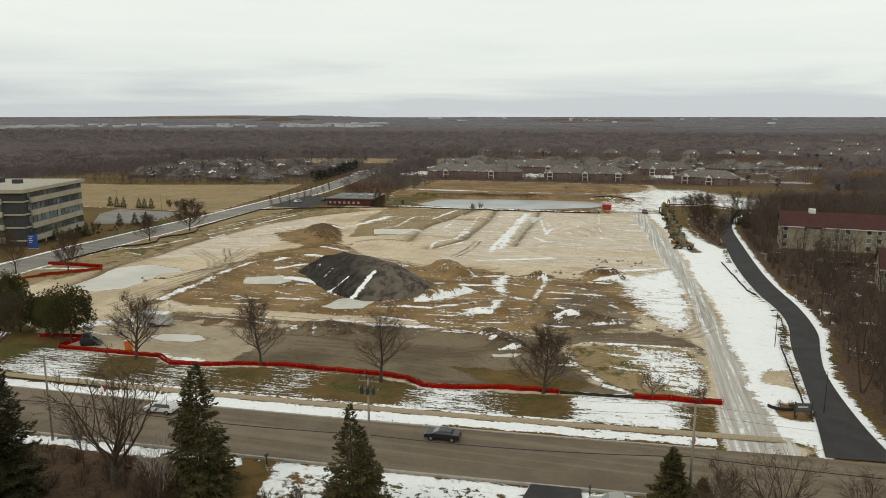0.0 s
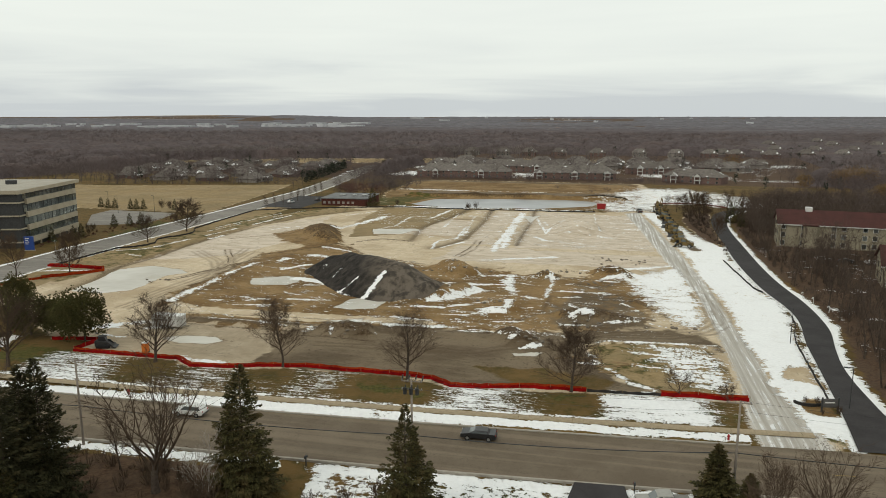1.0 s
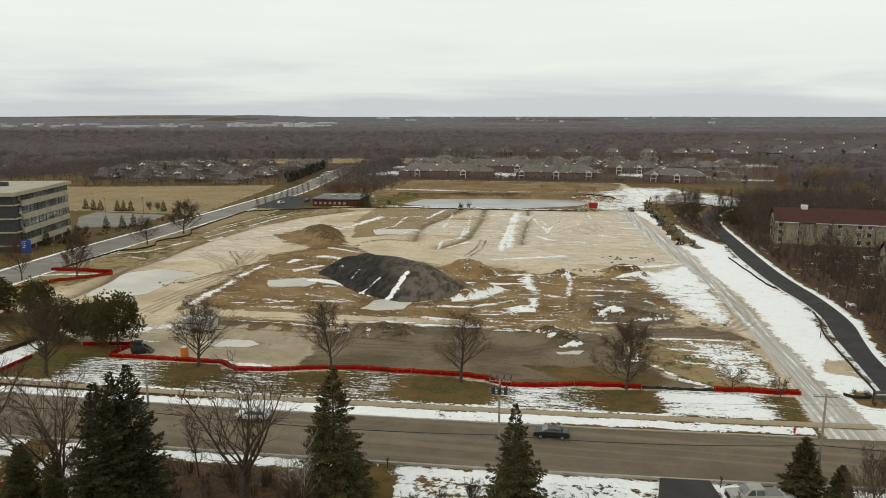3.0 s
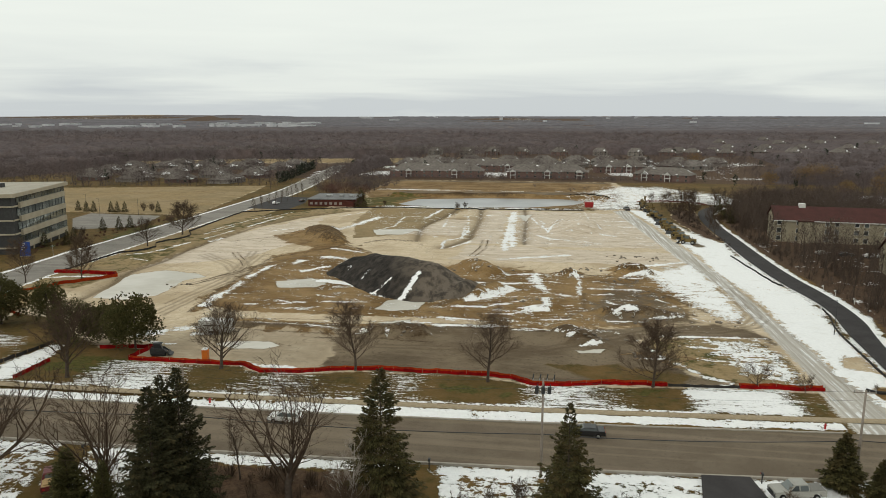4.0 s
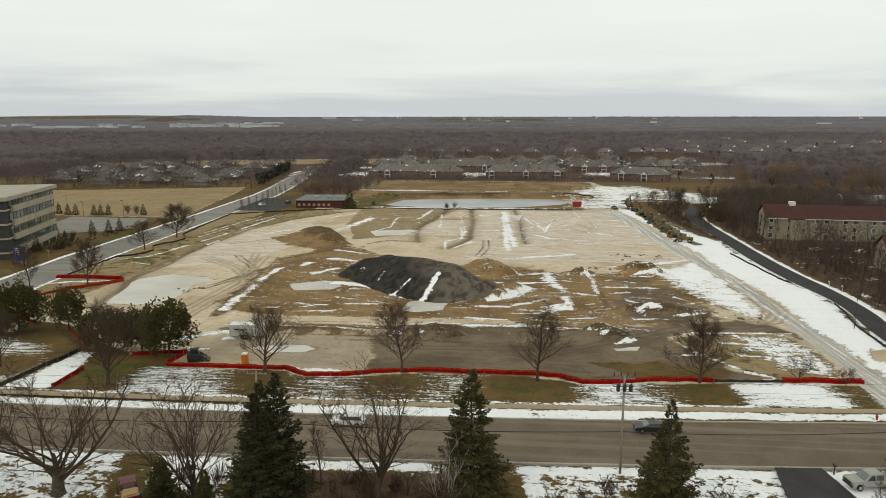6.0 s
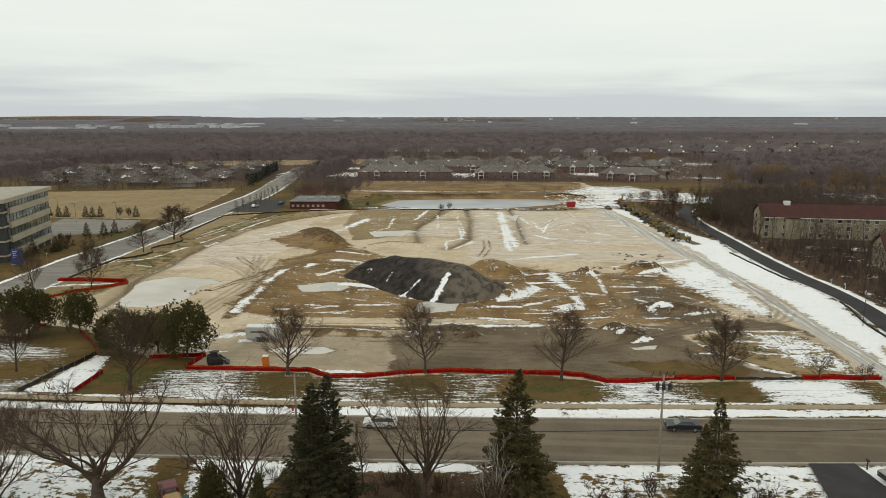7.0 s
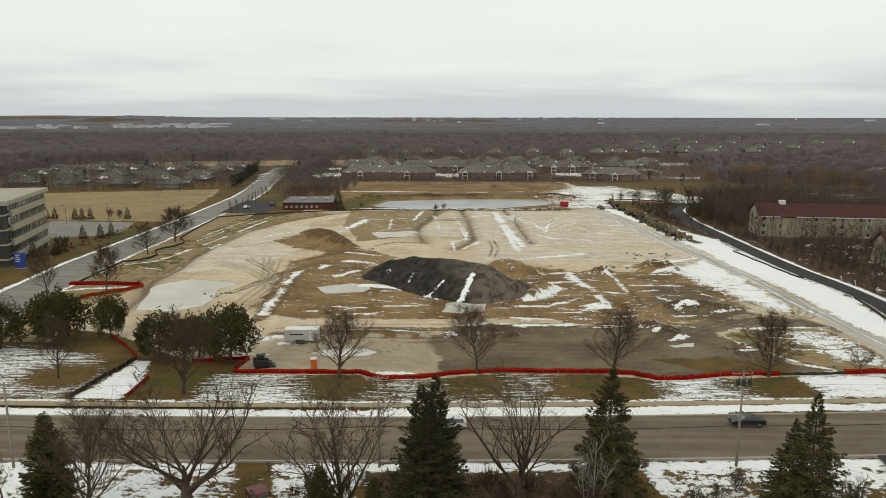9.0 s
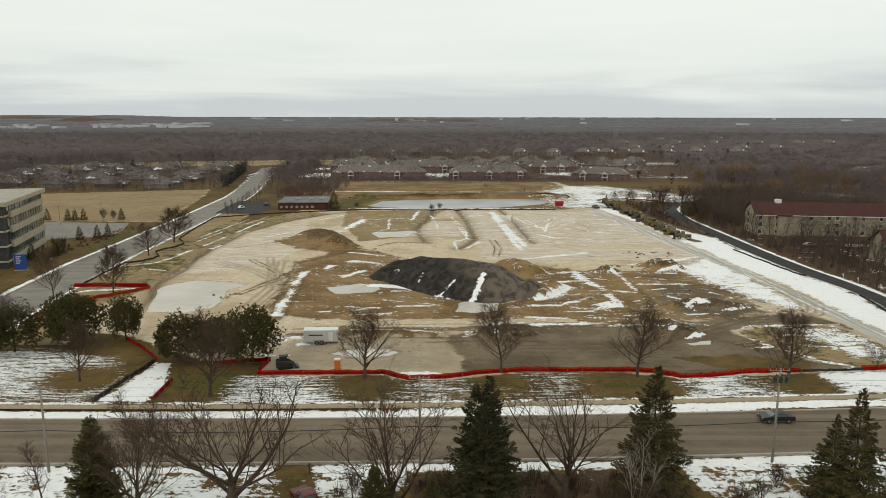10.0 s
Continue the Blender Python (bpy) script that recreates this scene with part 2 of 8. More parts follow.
BIRCH = plain("pale_birch_bark", (0.36, 0.32, 0.28), (0.22, 0.19, 0.16), 2.0, 0.9)
RED_FABRIC = plain("red_fabric", (0.30, 0.004, 0.004), (0.12, 0.003, 0.003), 0.9, 1.0, bump=0.3)
ORANGE_MESH = plain("orange_mesh", (0.36, 0.045, 0.006), (0.20, 0.012, 0.004), 0.25, 1.0)
BLACK_FABRIC = plain("black_fabric", (0.02, 0.019, 0.018), (0.04, 0.036, 0.033), 1.0, 0.8)
STAKE = plain("stake_wood", (0.3, 0.2, 0.1), (0.2, 0.13, 0.07), 4.0, 0.9)
POLE_WOOD = plain("pole_wood", (0.2, 0.165, 0.135), (0.29, 0.25, 0.21), 1.0, 0.95, bump=0.4)
STEEL = plain("grey_steel", (0.30, 0.30, 0.29), (0.38, 0.38, 0.37), 2.0, 0.45, 0.8)
DARK_STEEL = plain("dark_steel", (0.03, 0.03, 0.03), (0.05, 0.05, 0.05), 2.0, 0.6, 0.3)


def needles(name, a, b, c):
    s = Shade(name, 0.8)
    col = s.mix(s.span(s.random(True), 0, 1), a, b)
    col = s.mix(s.span(s.noise(0.6, 4), 0.45, 0.7), col, c)
    return s.done(col)


SPRUCE_GREEN = needles("spruce_needles", (0.03, 0.027, 0.01), (0.085, 0.076, 0.028), (0.092, 0.066, 0.027))
BLUE_GREEN = needles("blue_spruce_needles", (0.021, 0.021, 0.009), (0.056, 0.053, 0.024), (0.058, 0.046, 0.02))
PINE_GREEN = needles("pine_needles", (0.04, 0.038, 0.012), (0.12, 0.112, 0.04), (0.09, 0.075, 0.027))


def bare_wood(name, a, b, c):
    """Bare woods: tone by twig and by stand."""
    s = Shade(name, 0.95)
    col = s.mix(s.random(True), a, b)
    col = s.mix(s.span(s.noise(0.03, 4), 0.42, 0.66), col, c)
    return s.done(col)


WOODS = bare_wood("bare_woods", (0.088, 0.069, 0.066), (0.118, 0.095, 0.09), (0.108, 0.082, 0.076))
GREY_STEM = bare_wood("grey_stems", (0.15, 0.13, 0.12), (0.21, 0.185, 0.17), (0.12, 0.1, 0.092))


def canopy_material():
    """Massed bare crowns: brown-violet twigs near, rust stands and a painted pale grey haze farther out."""
    s = Shade("bare_canopy_hazed", 0.97)
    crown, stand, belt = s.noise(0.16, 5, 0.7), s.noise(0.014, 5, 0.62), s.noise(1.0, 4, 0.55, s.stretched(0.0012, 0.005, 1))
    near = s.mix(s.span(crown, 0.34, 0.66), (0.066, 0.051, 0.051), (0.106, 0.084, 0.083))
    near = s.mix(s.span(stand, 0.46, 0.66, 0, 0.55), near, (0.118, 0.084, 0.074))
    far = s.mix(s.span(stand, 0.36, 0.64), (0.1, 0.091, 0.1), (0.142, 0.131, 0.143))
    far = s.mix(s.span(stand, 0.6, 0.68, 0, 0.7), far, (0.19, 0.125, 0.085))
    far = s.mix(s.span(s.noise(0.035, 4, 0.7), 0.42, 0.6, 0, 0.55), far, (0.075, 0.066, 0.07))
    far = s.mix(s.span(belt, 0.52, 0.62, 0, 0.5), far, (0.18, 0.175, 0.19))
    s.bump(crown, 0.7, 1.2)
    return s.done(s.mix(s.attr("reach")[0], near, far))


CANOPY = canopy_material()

# ================= shared geometry helpers =================
def mesh_of(name, verts, faces, material=None):
    me = bpy.data.meshes.new(name)
    me.from_pydata([tuple(v) for v in verts], [], [tuple(f) for f in faces])
    if material:
        me.materials.append(material)
    return me


def part(name, bm, material, parent=None, label="", smooth=False):
    """Links a bmesh (or a mesh) as one object under a thing or part."""
    if isinstance(bm, bmesh.types.BMesh):
        me = bpy.data.meshes.new(name)
        bmesh.ops.recalc_face_normals(bm, faces=bm.faces)
        bm.to_mesh(me)
        bm.free()
        me.materials.append(material)
    else:
        me = bm
        if material and not me.materials:
            me.materials.append(material)
    if smooth:
        me.polygons.foreach_set("use_smooth", [True] * len(me.polygons))
    ob = new(name, me)
    ob.parent = parent
    return tagged(ob, label)


def thing(name, x, y, z, turn=0.0, label="", category="", group="", kind=""):
    ob = new(name)
    ob.empty_display_size = 0.3
    ob.matrix_basis = pose(x, y, z, 0, 0, turn)
    return tagged(ob, label, category, group, kind)


def box(bm, x0, x1, y0, y1, z0, z1, bevel=0.0, m=None):
    made = bmesh.ops.create_cube(bm, size=1.0)["verts"]
    bmesh.ops.transform(bm, verts=made, matrix=Matrix.Translation(((x0 + x1) / 2, (y0 + y1) / 2, (z0 + z1) / 2)) @ Matrix.Diagonal((x1 - x0, y1 - y0, z1 - z0, 1)))
    if bevel:
        edges = list({e for v in made for e in v.link_edges})
        made = list({v for f in bmesh.ops.bevel(bm, geom=edges, offset=bevel, segments=1, affect="EDGES")["faces"] for v in f.verts} | {v for v in made if v.is_valid})
    if m is not None:
        bmesh.ops.transform(bm, verts=made, matrix=m)
    return bm


def boxed(*a, **k):
    return box(bmesh.new(), *a, **k)


def rod(bm, a, b, r0, r1, sides=8, caps=True):
    a, b = Vector(a), Vector(b)
    made = bmesh.ops.create_cone(bm, cap_ends=caps, segments=sides, radius1=r0, radius2=r1, depth=(b - a).length)["verts"]
    bmesh.ops.transform(bm, verts=made, matrix=Matrix.Translation((a + b) / 2) @ (b - a).to_track_quat("Z", "Y").to_matrix().to_4x4())
    return bm


def rodded(*a, **k):
    return rod(bmesh.new(), *a, **k)


# ---- scalar fields over the plan, in numpy ----
def lattice(ix, iy, seed):
    h = (ix.astype(np.int64) * 374761393 + iy.astype(np.int64) * 668265263 + seed * 974711) & 0x7FFFFFFF
    h = ((h ^ (h >> 13)) * 1274126177) & 0x7FFFFFFF
    return ((h ^ (h >> 16)) & 0xFFFF) / 65535.0


def grain(x, y, size, seed=0, octaves=4):
    """Value noise from 0 to 1 with a coarsest cell of that size."""
    total, amp, norm = 0.0, 1.0, 0.0
    for k in range(octaves):
        u, v = x / size * 2**k + 17.3 * k, y / size * 2**k - 9.1 * k
        iu, iv = np.floor(u), np.floor(v)
        fu, fv = u - iu, v - iv
        fu, fv = fu * fu * (3 - 2 * fu), fv * fv * (3 - 2 * fv)
        c = [lattice(iu + a, iv + b, seed + k) for a, b in ((0, 0), (1, 0), (0, 1), (1, 1))]
        total = total + amp * ((c[0] * (1 - fu) + c[1] * fu) * (1 - fv) + (c[2] * (1 - fu) + c[3] * fu) * fv)
        norm += amp
        amp *= 0.55
    return total / norm


def line_gap(x, y, pts):
    """Distance from the polyline."""
    best = np.full(np.shape(x), 1e9)
    for (ax, ay), (bx, by) in zip(pts, pts[1:]):
        dx, dy = bx - ax, by - ay
        t = np.clip(((x - ax) * dx + (y - ay) * dy) / (dx * dx + dy * dy + 1e-9), 0, 1)
        best = np.minimum(best, np.hypot(x - ax - t * dx, y - ay - t * dy))
    return best


def inside(x, y, pts):
    """Signed distance into the polygon, positive inside."""
    d = line_gap(x, y, list(pts) + [pts[0]])
    odd = np.zeros(np.shape(x), bool)
    for (ax, ay), (bx, by) in zip(pts, list(pts[1:]) + [pts[0]]):
        cross = ((ay > y) != (by > y)) & (x < (bx - ax) * (y - ay) / (by - ay + 1e-12) + ax)
        odd ^= cross
    return np.where(odd, d, -d)


def soft(d, w):
    """A signed distance as cover from 0 to 1, one half at the edge."""
    return np.clip(0.5 + d / (2 * w), 0, 1)


def sheet(name, outline_left, outline_right, z, material, steps=1):
    """A ribbon between two polylines of the same length, following the land."""
    vs, fs = [], []
    left, right = dense(outline_left, steps), dense(outline_right, steps)
    for (ax, ay), (bx, by) in zip(left, right):
        for k in range(5):
            x, y = ax + (bx - ax) * k / 4, ay + (by - ay) * k / 4
            vs.append((x, y, float(land(x, y)) + z))
    for i in range(len(left) - 1):
        for k in range(4):
            a = 5 * i + k
            fs.append((a, a + 1, a + 6, a + 5))
    return mesh_of(name, vs, fs, material)


def dense(pts, steps):
    if steps <= 1:
        return list(pts)
    out = []
    for (a, b), (c, d) in zip(pts, pts[1:]):
        for k in range(steps):
            out.append((a + (c - a) * k / steps, b + (d - b) * k / steps))
    return out + [pts[-1]]


# ================= the land =================
def smooth01(v):
    v = np.clip(v, 0, 1)
    return v * v * (3 - 2 * v)


def land(x, y):
    """Height of the land before fine relief."""
    x, y = np.asarray(x, float), np.asarray(y, float)
    z = -0.0162 * (np.clip(y, 90, 550) - 90)
    r = np.hypot(x + 35, y)
    z = z + 29.0 * np.clip((r - 1500) / 3300, 0, 1.05) ** 2
    # the grassy landfill hills far off
    z = z + 13 * np.exp(-(((x + 2450) / 620) ** 2 + ((y - 3900) / 260) ** 2)) * (0.6 + 0.8 * grain(x, y, 300, 91, 2))
    z = z + 11 * np.exp(-(((x + 2000) / 800) ** 2 + ((y - 4000) / 300) ** 2))
    return z


def road_far(x):
    return 84.0 + 0.00031 * np.clip(np.asarray(x, float) + 130, 0, None) ** 2


ROAD_WIDTH = 12.9


def side_kerb(y):
    """Right-hand kerb of the side road that runs off behind the office."""
    y = np.asarray(y, float)
    return np.interp(y, [85, 123, 153, 195, 243, 307, 397, 440, 480, 520, 583, 700], [-148, -157.4, -162.5, -167.8, -170.7, -174.9, -182.6, -189, -196.5, -204, -216, -236])


SIDE_WIDTH = 13.2
DRIVE_LEFT = [(24.9, 91.3), (26.6, 104), (28.7, 124), (30.3, 140.7), (32.8, 154), (33.2, 167), (31.0, 186), (30.6, 221), (31.9, 252), (34, 310), (40, 350), (52, 372)]
DRIVE_RIGHT = [(33.2, 91.9), (32.2, 104), (32.4, 124), (34.9, 138.5), (37.6, 150.6), (38.3, 172), (36.8, 192), (36.6, 214), (37.8, 252), (39.5, 305), (46, 343), (56, 364)]
HAUL_LEFT = [(13.6, 90), (13.2, 97.7), (14.6, 111), (14.9, 125), (15, 148), (14.9, 176), (10.5, 219), (4.1, 297), (0, 340)]
HAUL_RIGHT = [(22.5, 90), (20.8, 99), (19.1, 116), (19.4, 132), (18.6, 149), (18.1, 183), (15.4, 235), (9.5, 307), (6, 345)]
SITE = [(-100, 102), (-79, 102.3), (-75, 99.7), (-69, 100.5), (-60, 103.4), (-38, 104), (-30, 101.2), (-9, 103.9), (14, 105.6), (23, 92), (24.5, 93), (28, 140), (30, 180), (28, 222), (24, 262), (18, 330), (10, 352), (-10, 341), (-140, 337), (-142, 322), (-160, 280), (-162, 225), (-157, 172), (-158, 145), (-153, 138), (-140, 127), (-130, 124), (-120, 115), (-109, 108), (-100, 109)]
POND = [(-110.5, 360), (-99, 346), (-81, 341), (-48, 347), (-19, 366), (-12, 385), (-24, 394), (-50, 393), (-72, 391), (-103, 383)]

xs = np.concatenate([-215 - np.geomspace(1, 4900, 52)[::-1], np.arange(-215, 62, 0.55), 62 + np.geomspace(1, 4900, 56)])
ys = np.concatenate([30 - np.geomspace(1, 900, 22)[::-1], np.arange(30, 56, 2.0), np.arange(56, 142, 0.42), np.arange(142, 232, 0.62), np.arange(232, 400, 1.0), 400 + np.geomspace(1, 4700, 62)])
GX, GY = np.meshgrid(xs, ys)
GZ = land(GX, GY)
n_long = grain(GX, GY, 50, 29, 1)
n_wide, n_mid, n_small = grain(GX, GY, 22, 3), grain(GX, GY, 7, 11), grain(GX, GY, 2.2, 23, 3)

soil = {k: np.zeros_like(GX) for k in ("dirt", "dark", "grass", "litter")}
cover = {k: np.zeros_like(GX) for k in ("snow", "lawn", "ice", "tan")}
works = {k: np.zeros_like(GX) for k in ("haul", "green", "mud_and_shade", "pad_and_haze")}
marks = {k: np.zeros_like(GX) for k in ("rut_and_shade", "moss", "drift", "apron")}


def lay(field, value):
    np.maximum(field, value, out=field)


def strokes(field, lines, soften=0.9):
    """Drifts: (half width, (x, y), (x, y), ...)."""
    for w, *pts in lines:
        warp = min(4.0, 0.9 + 1.5 * w)
        x0, x1 = min(p[0] for p in pts) - 12, max(p[0] for p in pts) + 12
        y0, y1 = min(p[1] for p in pts) - 12, max(p[1] for p in pts) + 12
        i0, i1, j0, j1 = *np.searchsorted(xs, (x0, x1)), *np.searchsorted(ys, (y0, y1))
        sub = np.s_[j0:j1, i0:i1]
        calm = np.where(GY[sub] > 225, 0.35, 1.0)
        d = w - line_gap(GX[sub] + calm * warp * (n_mid[sub] - 0.5), GY[sub] + 0.8 * calm * warp * (n_small[sub] - 0.5), pts) + (n_mid[sub] - 0.5) * 1.6 * calm * min(w, 2.5)
        field[sub] = np.maximum(field[sub], soft(d, 1.7 * soften * max(w, 0.6)) * (0.55 + 0.55 * n_wide[sub]))


def heap(x, y, rx, ry, h, turn=0.0, rough=0.35, seed=5):
    """A spoil heap or hollow in the land, with an uneven flank."""
    global GZ
    c, s = math.cos(radians(turn)), math.sin(radians(turn))
    u, v = ((GX - x) * c + (GY - y) * s) / rx, (-(GX - x) * s + (GY - y) * c) / ry
    g = np.clip(1 - np.hypot(u, v) * (1 + rough * (grain(GX, GY, max(rx, ry) * 0.7, seed, 3) - 0.5) * 2), 0, 1)
    GZ = GZ + h * smooth01(g * 1.25) * (0.8 + 0.4 * n_small)
    return g


site = inside(GX, GY, SITE)
far_side = GY - road_far(GX)
# -- everything off the site is turf, beyond the plots it is leaf litter and woods
lay(soil["grass"], soft(-site - 0.5, 2.0) * (GY < 535))
woods_right = inside(GX, GY, [(35.5, 92), (34.5, 120), (39.5, 150), (40, 175), (38.5, 215), (39.5, 262), (44, 318), (75, 350), (110, 420), (900, 900), (900, -300), (60, -300), (60, 60), (40, 78)])
lay(soil["litter"], soft(woods_right, 3))
far_land = soft(GY - 520 + 14 * (n_wide - 0.5), 10)
lay(soil["litter"], far_land)
# -- dead grass field behind the office, strips of field behind the houses
field = inside(GX, GY, [(-190, 292), (-212, 408), (-222, 450), (-272, 432), (-337, 412), (-560, 400), (-560, 300), (-253, 294)])
lay(cover["tan"], soft(field, 4))
lay(soil["dirt"], soft(field, 4) * (0.08 + 0.34 * n_wide))
strip = inside(GX, GY, [(-560, 600), (-430, 665), (-350, 690), (-230, 700), (-60, 730), (-20, 745), (-20, 790), (-150, 800), (-300, 775), (-380, 745), (-560, 640)])
lay(cover["tan"], soft(strip, 15))
for key in ("grass", "litter"):
    soil[key] *= 1 - np.maximum(soft(field, 4), soft(strip, 15))
# -- the site: brown worked soil, dark rolled soil, tan stripped edges
lay(soil["dirt"], soft(inside(GX, GY, [(-106, 134), (-110, 160), (-114, 197), (-108, 218), (-98, 226), (-79, 203), (-60, 196), (-42, 196), (-20, 186), (-5, 192), (6, 170), (2, 150), (-5, 138), (-28, 133), (-72, 124), (-92, 124)]) + 6 * (n_mid - 0.5), 6))
lay(soil["dirt"], soft(inside(GX, GY, [(-132, 240), (-122, 258), (-112, 260), (-96, 229), (-104, 214), (-118, 224)]) + 5 * (n_mid - 0.5), 4) * 0.8)
lay(soil["dirt"], soft(inside(GX, GY, [(-120, 345), (-5, 345), (6, 380), (14, 408), (10, 522), (-60, 524), (-150, 518), (-142, 412)]), 4))
soil["grass"] *= 1 - soft(inside(GX, GY, [(-122, 345), (-5, 345), (6, 380), (22, 408), (14, 522), (-60, 524), (-150, 518), (-142, 412)]), 4) * (GY > 342)
lay(soil["dark"], soft(13 - np.abs(GY - 421 - 0.06 * (GX + 50)) + 8 * (n_wide - 0.5), 4) * soft(np.minimum(GX + 126, 2 - GX), 6) * 0.85)
lay(works["mud_and_shade"], soft(2.2 - line_gap(GX, GY, [(-112, 396), (-50, 402), (-14, 404)]) + 3 * (n_mid - 0.5), 2) * 0.75)
lay(cover["tan"], soft(11 - np.abs(GY - 449 - 0.03 * (GX + 50)) + 5 * (n_wide - 0.5), 3) * soft(np.minimum(GX + 150, 6 - GX), 6))
lay(soil["dark"], soft(8 - np.abs(GY - 512 - 0.04 * (GX + 50)) + 6 * (n_wide - 0.5), 6) * soft(np.minimum(GX + 170, 12 - GX), 6) * 0.8)
lay(works["mud_and_shade"], soft(2.0 - np.abs(GY - 474 - 0.04 * (GX + 50)) + 3 * (n_mid - 0.5), 3) * 0.5 * soft(np.minimum(GX + 160, 5 - GX), 5))
lay(soil["dark"], soft(inside(GX, GY, [(-66.5, 103), (-68.5, 125), (-52, 131), (-22, 133), (6, 143), (12, 140), (16, 128), (10, 131), (-8, 131), (-14, 122), (-4, 112), (-10, 105), (-30, 103)]) + 4 * (n_mid - 0.5), 2.2))
lay(marks["apron"], soft(inside(GX, GY, [(-101, 103), (-97, 124.5), (-66, 127), (-64, 103)]) + 4 * (n_mid - 0.5), 3))
lay(soil["dark"], soft(inside(GX, GY, [(-24, 134), (12, 138), (14, 120), (12, 106), (-30, 104)]), 1.0))
lay(soil["dark"], soft(inside(GX, GY, [(-20, 188), (-6, 186), (0, 170), (4, 154), (6, 140), (-18, 137), (-20.5, 150)]) + 8 * (n_wide - 0.5), 5) * (0.35 + 0.55 * n_wide))
lay(soil["dark"], soft(2.2 - line_gap(GX, GY, [(-100, 125), (-70, 128), (-50, 130)]) + 2 * (n_mid - 0.5), 2) * 0.7)
lay(soil["grass"], soft(inside(GX, GY, [(-11.5, 128.5), (-6, 131.5), (12, 133), (14, 116), (12, 106), (-2, 107), (-8, 115)]) + (n_mid - 0.5), 1))
lay(soil["grass"], soft(inside(GX, GY, [(-30, 112), (-20, 104), (-8, 104), (-3, 110), (-16, 114)]) + 2 * (n_mid - 0.5), 2) * 0.8)
lay(cover["tan"], soft(inside(GX, GY, [(-161, 150), (-146, 150), (-145.5, 190), (-148.5, 226), (-148.5, 261), (-139, 296), (-122, 320), (-142, 334), (-166, 306), (-164, 250), (-163, 200)]) + 3 * (n_mid - 0.5), 2))
lay(cover["tan"], soft(inside(GX, GY, [(-118, 336), (-70, 337), (-75, 300), (-84, 250), (-100, 240), (-112, 280)]) + 3 * (n_mid - 0.5), 2) * 0.85)
# trenches between the building pads
for w, deep, pts in ((1.5, 0.7, [(-65, 226), (-61, 238), (-58, 248), (-60, 285), (-63, 337)]), (0.9, 0.5, [(-37.6, 238), (-40, 290), (-42, 337)]), (1.3, 0.6, [(-76, 236), (-80, 262), (-81, 278), (-79, 296), (-76, 320), (-75, 337)]), (0.8, 0.4, [(-66, 300), (-79, 300)]), (1.1, 0.5, [(-138, 139), (-141, 156), (-145, 171), (-144.6, 191), (-147, 205), (-148, 226), (-148, 261), (-139, 294), (-126, 318), (-110, 335)]), (0.7, 0.3, [(-95, 338), (-60, 339), (-10, 340)])):
    d = w - line_gap(GX + 2.0 * (n_long - 0.5), GY, pts)
    GZ -= deep * smooth01(soft(d, w))
    lay(marks["rut_and_shade"], soft(d - 0.3 * w, 0.45 * w) * (0.55 + 0.4 * n_long))
    lay(marks["moss"], soft(d + 1.2, 1.5 * w) * 0.8)
lay(works["mud_and_shade"], soft(1.0 - line_gap(GX, GY + 2 * (n_mid - 0.5), [(-92, 228), (-86, 236), (-74, 234)]), 1.2) * 0.7)
GZ += 0.7 * smooth01(1 - line_gap(GX, GY, [(-92, 228), (-86, 236), (-74, 234)]) / 2.5)
soil["dirt"] *= 1 - 0.85 * soft(inside(GX, GY, [(-104, 130), (-92, 131), (-69, 130.4), (-40, 135), (-42, 138), (-72, 137), (-95.5, 136.7), (-104, 139)]) + 1.6 * (n_mid - 0.5), 1.2)
# dark soil lines; the widest paints the shaded flank of a spoil ridge
for w, pts in ((0.5, [(-92, 126.3), (-79, 125.9), (-69, 125.4)]), (0.45, [(-52, 130.4), (-36, 132), (-20, 130.4)]), (0.35, [(-100, 128.6), (-84, 129.4), (-70, 128.6)]), (0.4, [(-104, 140), (-105, 152), (-106.6, 172), (-107.4, 186)]), (0.8, [(-53, 149), (-47, 158), (-42, 166)]), (0.5, [(-14, 139), (-4, 141), (6, 139)]), (0.5, [(-20, 148), (-12, 152), (-6, 160)]), (0.5, [(-26, 140), (-20.5, 150), (-20, 166)])):
    lay(marks["rut_and_shade"], soft(w - line_gap(GX + 0.8 * (n_mid - 0.5), GY + 1.2 * (n_mid - 0.5), pts), 0.5) * (0.5 + 0.6 * n_mid))
# olive turf on the stripped verge, mud under the parked machines
lay(works["green"], soft(inside(GX, GY, [(-161, 150), (-146, 150), (-146, 190), (-149, 226), (-149, 261), (-140, 296), (-122, 320), (-142, 332), (-164, 306), (-164, 250), (-163, 200)]) + 3 * (n_mid - 0.5), 2) * (0.25 + 0.4 * n_wide))
lay(soil["dark"], soft(inside(GX, GY, [(13, 330), (20, 330), (22, 262), (25, 238), (20, 236), (16, 262), (14, 300)]) + 2 * (n_mid - 0.5), 1.2))
